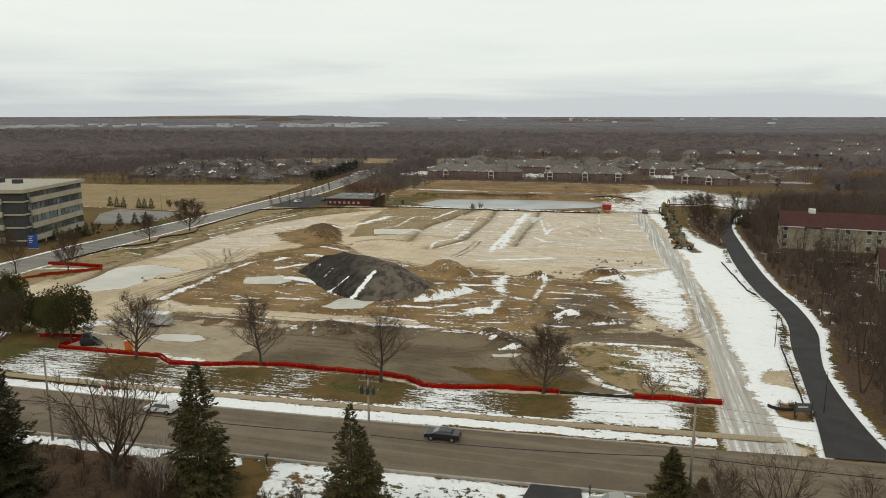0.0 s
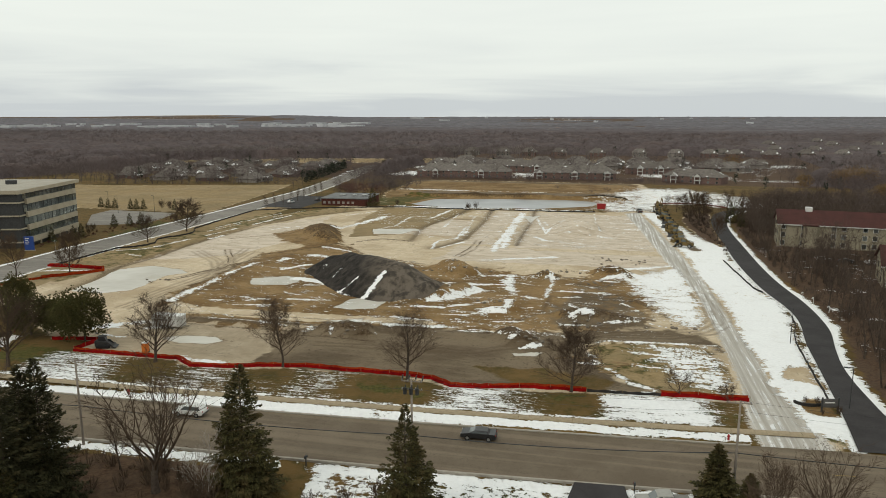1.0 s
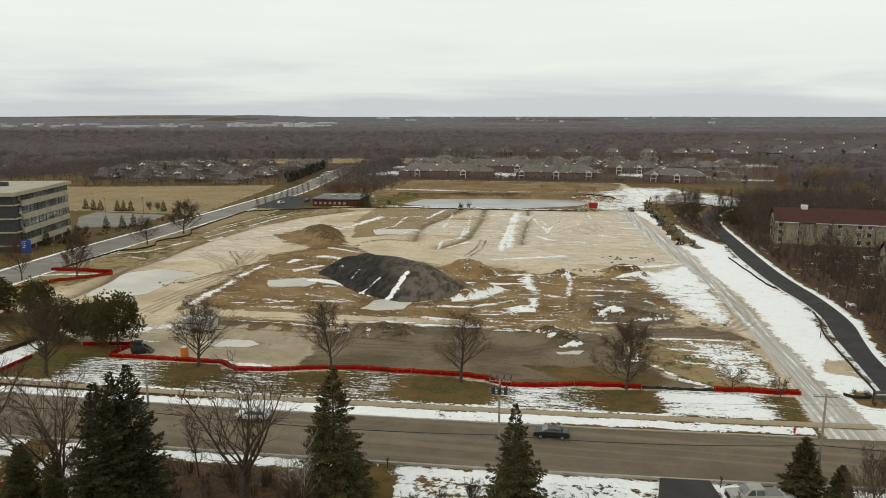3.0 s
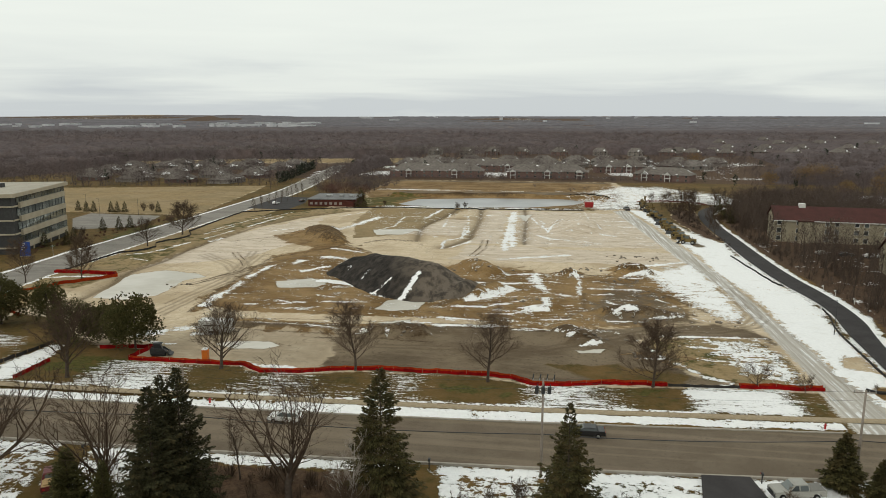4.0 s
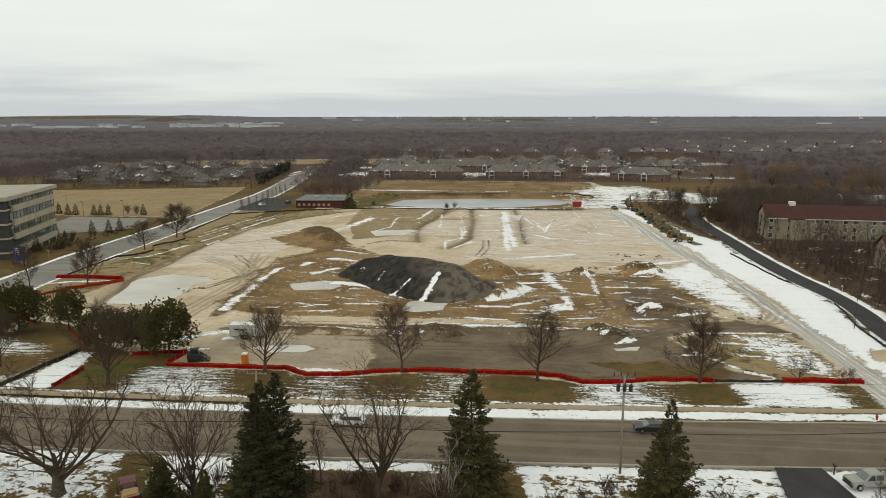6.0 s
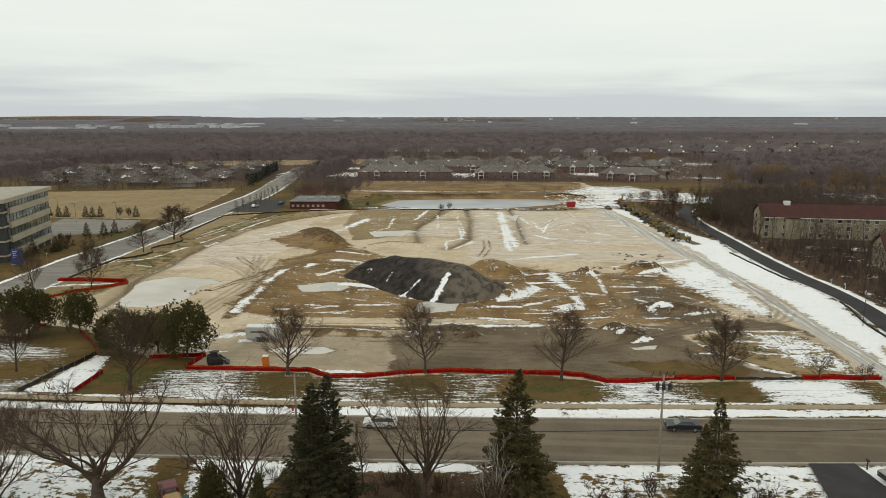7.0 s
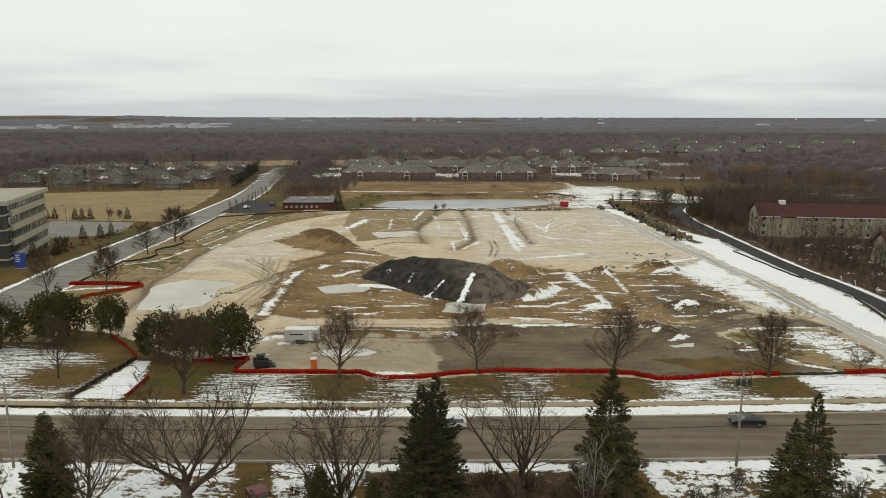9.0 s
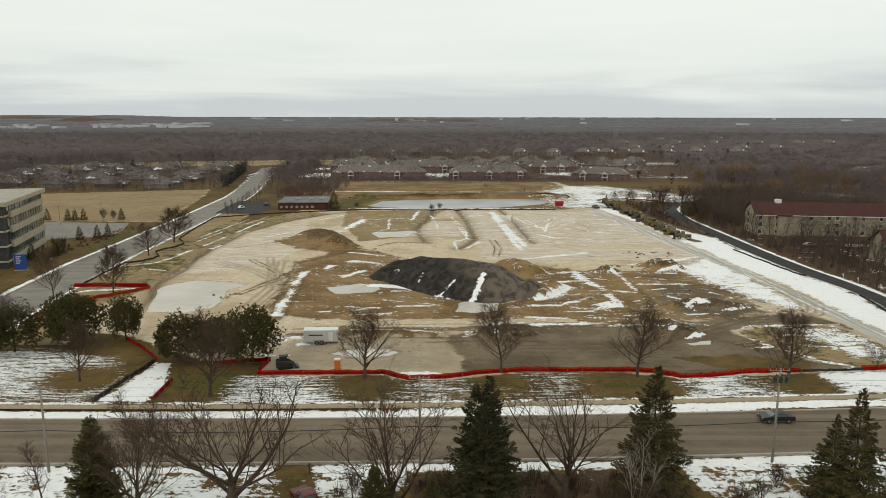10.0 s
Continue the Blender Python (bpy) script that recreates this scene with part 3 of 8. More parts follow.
# heaps of spoil
heaps = [(-113, 247, 20, 8.5, 2.9, -60, 5), (-105, 232, 9, 6, 2.0, -40, 6), (-49, 189, 10, 5, 3.3, -35, 7), (-45, 162, 15, 4.6, 2.4, 52, 8), (-5.5, 193, 9, 4.5, 2.6, -20, 9), (-23.5, 188.6, 4.5, 2.6, 1.3, 10, 12), (-22.5, 127.5, 7.5, 3.4, 1.9, -30, 13), (-9, 147.5, 11, 4.2, 2.2, -12, 14), (-57.5, 125, 7.5, 3.2, 2.0, 5, 15), (-2, 212.5, 9, 3, 0.85, 10, 16), (-4, 166, 3, 6, 0.5, 0, 17), (-30, 150, 6, 2, 0.8, 10, 18), (-19, 276, 17, 20, 4.2, 0, 19), (-126, 162, 3, 2, 0.5, 20, 20), (-120, 155, 4, 2, 0.6, 30, 21)]
for x, y, rx, ry, h, turn, seed in heaps:
    g = heap(x, y, rx, ry, h, turn, 0.5, seed)
    if h > 0.9 and y < 260:
        lay(soil["dirt"], np.clip(g * 3, 0, 1))
        if seed not in (7, 8):
            lay(works["mud_and_shade"], np.clip((g - 0.12 + 0.8 * (n_small - 0.5)) * 2, 0, 0.56))
# long low berms along the haul track
for pts, h in (([(-100, 127), (-70, 126), (-52, 128)], 0.5), ([(-48, 128.5), (-24, 129)], 0.45), ([(-110, 150), (-106, 190), (-104, 205)], 0.4), ([(-120, 395), (-60, 402), (0, 396)], 2.2), ([(-118, 343), (-60, 343), (-12, 345)], 0.6)):
    GZ += h * smooth01(1 - line_gap(GX, GY, pts) / (2.2 + h)) * (0.6 + 0.8 * n_mid)
# pads
for pts in ([(-57, 236), (-46, 236), (-49, 334), (-60, 334)], [(-38, 232), (8, 236), (4, 330), (-44, 334), (-41, 260)], [(-82, 254), (-62, 250), (-64, 296), (-78, 298)], [(-146, 180), (-122, 196), (-116, 230), (-130, 300), (-142, 262), (-148, 214)], [(-100, 240), (-84, 252), (-82, 290), (-96, 282)], [(-60, 204), (10, 206), (12, 226), (-56, 232)]):
    lay(works["pad_and_haze"], soft(inside(GX, GY, pts) + 4 * (n_mid - 0.5), 3))
# churned rims where worked soil meets the pads, and berm shadows painted dark
for pts, w in (([(-106, 134), (-110, 160), (-114, 197), (-104, 214), (-98, 226)], 0.9), ([(-98, 226), (-79, 204), (-60, 197)], 0.7), ([(-100, 127.8), (-70, 127.4), (-52, 129.2), (-24, 130.4)], 0.6), ([(-96, 131), (-66, 133), (-40, 134)], 0.45), ([(-72, 120), (-60, 121.5), (-50, 121)], 0.7), ([(-100, 123.5), (-72, 123), (-52, 125)], 0.5), ([(-141, 156), (-145, 171), (-147, 205), (-148, 226)], 0.6), ([(-20, 188), (-2, 186), (8, 178)], 0.8), ([(-12, 172), (0, 166), (6, 152)], 1.1), ([(-112, 262), (-128, 240), (-140, 226)], 0.6)):
    lay(works["mud_and_shade"], soft(w - line_gap(GX + 2.4 * w * (n_mid - 0.5), GY + 1.6 * w * (n_small - 0.5), pts), 1.2 * w + 0.4) * 0.72)
# green turf
for pts in ([(-124, 343), (-136, 380), (-120, 398), (-100, 395), (-105, 385), (-112, 361), (-100, 345), (-98, 341)], [(-17, 102.5), (-10, 102.5), (-9, 98), (-16, 97)], [(-46, 100), (-33, 100.5), (-31, 95.5), (-45, 94)], [(-112, 104), (-96, 103), (-100, 93), (-116, 94)], [(4, 101), (13, 102), (14, 97), (8, 97)], [(21, 98), (24.5, 98), (24, 93), (20.5, 93)], [(-196, 262), (-178, 262), (-176, 215), (-190, 220)], [(-40, 100), (-33, 100), (-32, 97), (-40, 97)], [(-28, 74), (-12, 74), (-12, 66), (-28, 66)], [(33.5, 96), (38, 94), (40, 88), (34, 90)]):
    lay(works["green"], soft(inside(GX, GY, pts) + 3 * (n_mid - 0.5), 2.5) * 0.62)
# frozen puddles
for pts in ([(-135.4, 142.6), (-140.1, 156.4), (-142.4, 166.4), (-140, 170.6), (-135.1, 175), (-128, 173), (-124, 172), (-120.5, 169), (-123.9, 164.4), (-122.4, 155.7), (-121.6, 147), (-127.2, 142)], [(-100, 167), (-91.4, 171.5), (-86, 166), (-86.8, 161.4), (-96, 160)], [(-67, 143), (-66, 151.5), (-60, 153.4), (-57, 150.6), (-57.5, 144.3), (-63, 142.2)], [(-90.5, 113.4), (-86.5, 116.2), (-80.5, 116.4), (-77, 114.6), (-79.4, 111.8), (-85.5, 111.2)], [(-64, 132.5), (-57, 136), (-56, 131)], [(-23.5, 120.5), (-17.5, 122.2), (-18.3, 119.3), (-22.5, 118.4)], [(-98, 262), (-80, 268), (-84, 252), (-94, 250)], [(-46, 318), (-38, 322), (-40, 300)]):
    d = inside(GX, GY, pts) + 1.6 * (n_mid - 0.5)
    lay(works["mud_and_shade"], soft(d + 0.7, 0.8) * 0.5)
    lay(cover["ice"], soft(d, 1.0))
    GZ -= 0.12 * soft(d, 1.5)
# pond
pond = inside(GX, GY, POND)
GZ -= 2.6 * smooth01(soft(pond - 0.5, 2))
# -- snow
snow_field = inside(GX, GY, [(-3, 187), (3, 197), (12, 211), (16, 208), (15.5, 178), (16.5, 156), (13, 145), (7.5, 141.5), (9, 149), (4.5, 156), (1, 170)])
lay(cover["snow"], soft(snow_field + 4 * (n_mid - 0.5), 4.0) * (0.5 + 0.55 * n_wide))
strip_snow = inside(GX, GY, [(20.5, 96), (25, 96), (26.5, 120), (28, 140), (31.4, 158), (31.5, 168), (29.5, 185), (29.3, 222), (30, 250), (26, 262), (20, 300), (14, 345), (9, 345), (14, 290), (17, 235), (19.5, 183), (20.2, 140), (20, 116)])
lay(cover["snow"], soft(strip_snow + 0.8 + 2.5 * (n_mid - 0.5), 2.0) * (0.62 + 0.75 * n_wide))
lay(cover["snow"], soft(inside(GX, GY, [(-20, 352), (-5, 346), (22, 352), (28, 372), (66, 392), (72, 430), (40, 490), (8, 486), (-8, 440), (-8, 408), (-16, 390)]) + 9 * (n_wide - 0.5), 9) * (0.3 + 0.6 * n_wide))
lay(cover["snow"], soft(inside(GX, GY, [(-1, 131), (12, 133), (14, 120), (13, 108), (4, 110)]) + 3 * (n_mid - 0.5), 4) * 0.62)
strokes(cover["snow"], [(0.9, (-105.5, 140), (-106.7, 152), (-107.6, 164)), (1.1, (-107.8, 168), (-108.6, 186)), (0.9, (-97, 179), (-92.5, 188.4)), (0.8, (-127, 251.5), (-121.8, 251.6)), (1.7, (-112.6, 257), (-109.2, 273), (-105, 300)), (1.3, (-97, 203), (-90, 199.6)), (0.6, (-98.2, 142.4), (-94.8, 142.9)), (0.6, (-89.7, 144.1), (-87.4, 145.2)), (0.8, (-79.3, 147.6), (-70.5, 148.8)), (0.7, (-104, 191), (-102, 194.8)), (0.9, (-100, 218), (-89, 211.7))], 0.75)
strokes(cover["snow"], [(1.1, (-86.8, 168.8), (-83, 168.3), (-73, 162.7)), (0.45, (-87.6, 127.4), (-80, 127.8), (-70.3, 125.8)), (0.9, (-47, 173), (-40.6, 173), (-33, 175.5)), (1.5, (-40, 184.7), (-33, 187.6), (-31, 173.4), (-29, 165.6)), (1.3, (-46, 154.5), (-42, 159.3), (-37.5, 167.6)), (0.9, (-50, 148.5), (-43, 149), (-34.6, 156.6)), (1.3, (-34, 149.4), (-29, 148.3), (-29.2, 159.6))], 0.7)
strokes(cover["snow"], [(0.6, (-16, 165), (-13, 166)), (0.5, (-4, 150), (0, 149)), (0.5, (2, 146), (5, 144)), (0.5, (-16, 141), (-11, 142)), (0.6, (-10, 186), (-4, 185)), (0.5, (-28, 178), (-24, 176)), (0.5, (-26, 152), (-22, 154)), (0.4, (-30, 140), (-24, 141)), (0.4, (-44, 143), (-36, 143.6)), (0.5, (-22, 123), (-18, 124.4)), (0.4, (-12, 117), (-8, 118))], 0.6)
strokes(cover["snow"], [(0.8, (-26.7, 163.5), (-21.6, 162)), (0.7, (-22, 193), (-20.8, 180), (-20.8, 164)), (0.75, (-51, 132), (-42, 133), (-36, 133.9)), (0.5, (-35, 132), (-27.6, 131.4)), (1.0, (-17.5, 171), (-5.5, 171.4)), (0.7, (-51.4, 138.5), (-43.4, 137.8)), (1.2, (-6.6, 202.5), (2, 205), (11.6, 212)), (1.3, (-44.5, 207.7), (-34, 212.6), (-23.3, 218)), (0.7, (-54.7, 212.7), (-49.3, 213.4)), (0.9, (-13, 148), (-10, 146)), (0.8, (-26, 131.5), (-23, 129))], 0.7)
strokes(cover["snow"], [(1.6, (-46.4, 330), (-44.5, 275), (-41.8, 232)), (1.2, (-47.4, 330), (-45.8, 275), (-44, 224)), (0.55, (-69, 283.4), (-63.8, 280), (-61, 247), (-66, 240), (-65, 226)), (0.8, (-62, 226), (-57, 239)), (0.9, (-64, 311), (-50, 318)), (0.5, (-19.4, 240), (-11.4, 242.3)), (0.5, (-38, 309), (-30, 263), (-25.6, 285)), (0.6, (-24.4, 330.7), (-15.8, 328.6)), (0.4, (-14.2, 334), (-12.6, 299))], 0.7)
strokes(cover["snow"], [(0.9, (-160, 162), (-148, 165)), (0.7, (-163, 195), (-156, 200), (-153, 221)), (0.6, (-152, 230), (-151, 250)), (0.6, (-150, 262), (-148, 294)), (0.5, (-8, 300), (6, 306)), (1.4, (-107, 116), (-101, 121.5), (-99, 123.5)), (1.0, (-97, 118.5), (-92, 119.5)), (0.8, (-118, 341), (-60, 341.5), (-14, 343)), (0.9, (-120, 399), (-60, 405), (-20, 404)), (0.8, (-140, 436), (-60, 438), (-10, 440)), (1.3, (-60, 437), (-36, 440)), (0.8, (-140, 489), (-100, 486)), (0.8, (-84, 300), (-82, 334))], 0.7)
strokes(cover["snow"], [(0.5, (-60, 127), (-59, 122.5)), (0.4, (-62, 133), (-52, 134)), (0.4, (-98, 148), (-84, 146)), (0.4, (-92, 140), (-76, 142)), (0.4, (-84, 154), (-74, 150)), (0.35, (-34, 300), (-31, 286)), (0.4, (-14, 262), (4, 258)), (0.4, (-30, 250), (-16, 246)), (0.4, (-8, 290), (4, 284)), (0.4, (-57, 270), (-48, 268)), (0.4, (-100, 300), (-86, 306)), (0.5, (-136, 250), (-130, 262))], 0.7)
strokes(cover["snow"], [(0.5, (-156, 190), (-149.6, 188)), (0.4, (-160, 250), (-156, 300)), (0.6, (-148, 226), (-147.5, 234)), (0.35, (-158, 240), (-156, 262)), (0.4, (-153, 286), (-150, 312)), (0.7, (-163, 160), (-152, 164)), (0.4, (-124, 300), (-112, 325)), (0.5, (-164, 170), (-165, 200)), (0.6, (-15, 158), (-12, 154)), (0.7, (-3, 162), (0, 157)), (0.5, (-17, 180), (-10, 178)), (0.5, (-2, 190), (-8, 188)), (0.6, (-14, 146.5), (-11, 148.5))], 0.7)
strokes(cover["snow"], [(0.7, (-30, 268), (-24, 276)), (0.6, (-22, 284), (-14, 283)), (0.5, (-12, 277), (-10, 268)), (0.8, (-34, 258), (-29, 250)), (0.35, (-12, 196), (-3, 191)), (0.45, (-16, 149), (-13, 144)), (0.35, (-8, 143.5), (0, 145)), (0.4, (-27, 128), (-23, 126)), (0.9, (-80, 103.6), (-70, 102.2)), (0.7, (-104, 113), (-98, 112)), (0.6, (-14, 198), (-8, 200))], 0.7)
strokes(cover["snow"], [(0.50, (-66.5, 311.0), (-61.0, 266.7), (-61.2, 245.5)), (0.50, (-76.1, 320.9), (-72.0, 274.3), (-64.5, 277.8)), (0.50, (-94.1, 303.4), (-91.9, 273.2), (-96.1, 262.1)), (0.90, (-111.0, 264.3), (-107.8, 284.4), (-104.0, 291.6))], 0.7)
corner_lawn = soft(inside(GX, GY, [(-11.5, 128.5), (-6, 131.5), (12, 133), (14, 116), (12, 106), (-2, 107), (-8, 115)]) + 2 * (n_mid - 0.5), 2)
soil["grass"] *= 1 - 0.62 * corner_lawn
soil["dark"] *= 1 - 0.9 * corner_lawn
lay(cover["tan"], 0.85 * corner_lawn)
lay(works["green"], 0.42 * corner_lawn)
# scraps left in the furrows of the worked soil
lay(cover["snow"], 0.21 * soft(inside(GX, GY, [(-104, 130), (-110, 180), (-98, 222), (-60, 200), (-20, 190), (12, 212), (12, 140), (-20, 128), (-70, 122)]), 4) * (0.6 + 0.8 * n_wide))
lay(cover["snow"], 0.2 * soft(inside(GX, GY, [(-120, 320), (-90, 250), (-40, 230), (10, 236), (4, 334), (-60, 336)]), 4) * (0.5 + n_wide))
# front lawn: snow caught in mown rows, by patches
lawn_zone = soft(np.minimum(far_side - 5.6, 17.5 - far_side), 0.6) * (GX < 13) * (site < 1.5) * (GX > -140)
amount = np.interp(xs, [-140, -105, -102, -87, -84, -79, -76, -66, -64, -56, -53, -47, -44, -33, -31, -17, -14, -8, -6, 7, 10], [0.0, 0.0, 0.58, 0.58, 0.15, 0.15, 0.42, 0.42, 0.25, 0.25, 0.42, 0.38, 0.06, 0.06, 0.62, 0.56, 0.05, 0.1, 1.0, 1.0, 0.1])[None, :]
for tx, ty, r_ in ((-82.3, 99, 5.0), (-59.8, 100, 4.5), (-37.4, 98, 6.0), (-11.6, 100, 5.0), (4.4, 103.4, 2.5), (-45, 96, 3.5)):
    amount = amount * (1 - 0.92 * soft(r_ - np.hypot((GX - tx) / 1.25, GY - ty) + 6 * (n_mid - 0.5) + 3 * (n_small - 0.5), 3.2))
lay(cover["lawn"], lawn_zone * amount * (0.5 + grain(GX, GY, 9, 37, 3)))
lay(cover["snow"], soft(inside(GX, GY, [(-7, 97.6), (7, 99), (8, 104.4), (-2, 104), (-7, 102.8)]) + 2.5 * (n_mid - 0.5), 1.5) * 0.85)
lay(cover["lawn"], soft(inside(GX, GY, [(-158, 92), (-124, 90), (-120, 98), (-128, 110), (-146, 116), (-158, 112)]), 2) * 0.56 * (0.7 + 0.6 * n_wide) * soft(np.hypot(GX + 128, GY - 100) - 6, 2))
lay(cover["snow"], soft(inside(GX, GY, [(-121.4, 89.6), (-113.4, 89.8), (-113.6, 98), (-116.6, 108), (-119.6, 108.4)]) - 0.2, 0.7) * 0.85)
verge = soft(np.minimum(far_side - 0.5, 3.2 - far_side), 0.5) * (0.62 + 0.5 * n_wide)
lay(cover["snow"], verge * (GX < 12.5) * (GX > -145))
lay(cover["snow"], soft(np.minimum(far_side - 4.9, 6.0 - far_side), 0.5) * (0.45 + 0.5 * n_wide) * (GX < 8) * (GX > -140))
# near side of the road
near = -(far_side + ROAD_WIDTH)
lay(cover["snow"], soft(np.minimum(near - 0.1, 2.6 - near), 0.8) * (0.55 + 0.5 * n_wide))
for x0, x1, a in ((-40.5, -28, 0.62), (-28, -9.5, 0.58), (-3.6, 9, 0.85), (9, 40, 0.4), (-72, -48, 0.05), (-87.5, -73.5, 0.62), (-100, -85, 0.6), (-150, -98, 0.58)):
    lay(cover["snow"], soft(np.minimum(GX - x0, x1 - GX), 1.0) * soft(near - 0.3, 0.5) * (a + 0.5 * (n_mid - 0.5)) * (near < 40))
lay(soil["litter"], soft(np.minimum(near - 2, 60 - near), 2) * soft(GX - 9, 2) * (GY > 20))
lay(soil["litter"], soft(np.minimum(near - 3, 50 - near), 1.5) * soft(np.minimum(GX + 73, -47 - GX), 3))
lay(soil["dark"], soft(1.7 - np.abs(GX + 42.6 - 0.23 * (72.5 - GY)), 0.4) * (near > -0.3))
lay(soil["dark"], soft(1.8 - np.abs(GX + 88.0 - 0.29 * (72 - GY)), 0.4) * (near > -0.3))
for key in ("snow", "lawn"):
    for half, cx, lean in ((2.1, -42.7, 0.23), (2.0, -88.0, 0.29)):
        cover[key] *= 1 - 0.8 * soft(half - np.abs(GX - cx - lean * (72 - GY)), 0.5) * (near > -0.3)
# along the drive, the side road and in the far plots
for pts, w in ((DRIVE_RIGHT, 1.6), ([(x, y) for x, y in DRIVE_LEFT[:9]], 0.8)):
    lay(cover["snow"], soft(w - line_gap(GX, GY, pts) + 0.8 * (n_mid - 0.5), 0.9) * 0.9)
kerb_gap = GX - side_kerb(GY)
for lo, hi in ((0.3, 1.5), (-SIDE_WIDTH - 1.6, -SIDE_WIDTH - 0.3)):
    lay(cover["snow"], soft(np.minimum(kerb_gap - lo, hi - kerb_gap), 0.7) * (0.8 + 0.5 * n_wide) * (GY > 118) * (GY < 640))
lay(cover["tan"], soft(np.minimum(kerb_gap, 14 - kerb_gap), 1) * (GY > 118) * (GY < 345) * 0.9)
soil["grass"] *= 1 - 0.75 * soft(np.minimum(kerb_gap, 16 - kerb_gap), 1) * (GY > 118) * (GY < 345)
lay(cover["snow"], soft(n_mid - 0.66, 0.15) * 0.55 * (woods_right > 2) * (GY < 420))
lay(cover["snow"], soft(grain(GX, GY, 26, 77) - 0.54, 0.12) * 0.58 * (GY > 560) * (GY < 760) * (GX > -190) * (GX < 170))
lay(works["green"], 0.55 * soft(inside(GX, GY, [(-70, 780), (150, 760), (170, 860), (-80, 866)]), 8))
lay(cover["snow"], soft(1.2 - line_gap(GX, GY, [(-140, 441), (-60, 446), (10, 438)]), 2) * 0.5)
lay(cover["snow"], soft(inside(GX, GY, [(30, 372), (70, 378), (130, 402), (130, 420), (60, 415), (28, 400)]), 5) * 0.75)
lay(cover["snow"], soft(inside(GX, GY, [(124, 392), (152, 384), (180, 432), (152, 446), (136, 424)]) + 5 * (n_wide - 0.5), 3) * 0.9)
far_fields = soft(grain(GX, GY, 420, 55, 3) - 0.60, 0.08) * (GY > 2600)
lay(cover["snow"], far_fields * 0.55 * (grain(GX, GY * 3, 200, 57, 2) > 0.5))
# haze painted on the far ground: the pale pad colour grows with distance
lay(works["pad_and_haze"], 0.34 * smooth01((np.hypot(GX, GY) - 1900) / 900))
hill = 0.8 * np.exp(-(((GX + 2620) / 560) ** 2 + ((GY - 3900) / 380) ** 2))
lay(cover["tan"], np.clip(hill * 0.7, 0, 0.38))
lay(soil["litter"], np.clip(hill, 0, 0.42))
soil["litter"] *= 1 - 0.5 * np.clip(hill * 1.6, 0, 1)
cover["snow"] *= 1 - np.clip(hill, 0, 1)
strokes(cover["snow"], [(0.4, (-11.5, 128.5), (-6, 131.8), (4, 132.6), (13, 133.4)), (0.4, (-11.5, 128), (-8, 119), (-3, 110), (1, 107)), (0.5, (2, 131), (6, 120), (9, 110)), (0.5, (-4, 126), (8, 124)), (0.5, (-2, 119), (10, 117)), (0.5, (0, 129), (12, 127))])
isle = soft(inside(GX, GY, [(14, 374), (20, 356), (30, 348), (42, 356), (48, 374), (38, 386), (22, 386)]) + 4 * (n_mid - 0.5), 3)
lay(cover["tan"], isle)
cover["snow"] *= 1 - 0.9 * isle
brushy = soft(inside(GX, GY, [(27, 262), (31.5, 255), (33.5, 310), (39, 350), (28, 350), (23.5, 320), (24.5, 290)]) + 2 * (n_mid - 0.5), 2)
lay(soil["litter"], brushy)
soil["grass"] *= 1 - brushy
bed_soil = soft(3.2 - np.hypot((GX - 24) * 1.3, GY - 105.5) + 1.5 * (n_mid - 0.5), 0.8)
lay(soil["dirt"], bed_soil)
cover["snow"] *= 1 - bed_soil
cover["snow"] *= 1 - 0.9 * soft(inside(GX, GY, [(14, 330), (19, 330), (20.5, 262), (23, 240), (20, 240), (17, 262)]) + 3 * (n_mid - 0.5), 1.5)
cover["snow"] *= 1 - 0.85 * soft(inside(GX, GY, [(22.2, 118), (26, 116.5), (27, 124), (23.6, 125)]) + 2 * (n_mid - 0.5), 1.0)
# nothing white on the haul road but thin tracks
haul = inside(GX, GY, HAUL_LEFT + HAUL_RIGHT[::-1])
cover["snow"] *= 1 - soft(haul - 0.9, 2.0)
lay(works["haul"], soft(haul + 0.3, 2.0))
for key in soil:
    soil[key] *= 1 - soft(haul, 0.8)
GZ -= 0.06 * soft(haul, 1.0)
# tyre ruts
def side_lines(pts, gaps):
    """Parallel wheel lines beside a curve."""
    curve = dense(pts, 6)
    out = []
    for gap in gaps:
        line = []
        for k, (px, py) in enumerate(curve):
            a_, b_ = curve[max(k - 1, 0)], curve[min(k + 1, len(curve) - 1)]
            dx, dy = b_[0] - a_[0], b_[1] - a_[1]
            q = math.hypot(dx, dy) or 1.0
            line.append((px - dy / q * gap, py + dx / q * gap))
        out.append(line)
    return out


RUTS = side_lines([(-129, 205), (-124, 197), (-118, 189), (-114.5, 181), (-116, 172), (-119, 163)], (-0.8, 0.8)) + side_lines([(-104, 202), (-109, 194), (-112.5, 186), (-114, 177), (-118, 165), (-122, 154)], (-0.8, 0.9)) + side_lines([(-138, 200), (-129.5, 192), (-122.6, 186), (-115.4, 175.4), (-111.8, 165), (-112.7, 151), (-113, 131)], (-0.9, 0.9, 2.4)) + side_lines([(-120.7, 202), (-117.8, 185), (-114, 166.7), (-114.6, 140)], (-0.9, 0.9, 2.6)) + side_lines([(-125, 208), (-121.3, 195), (-117, 178)], (0, 1.8)) + side_lines([(-53, 244), (-52, 226), (-54, 212)], (0, 1.9)) + side_lines([(14.7, 178), (16.2, 159), (15.5, 151), (11.9, 143.8), (5, 139.4), (-8, 137)], (-1.6, 0, 1.6, 3.2)) + side_lines([(-60, 116), (-30, 118), (-5, 136), (12, 141)], (0, 1.9))
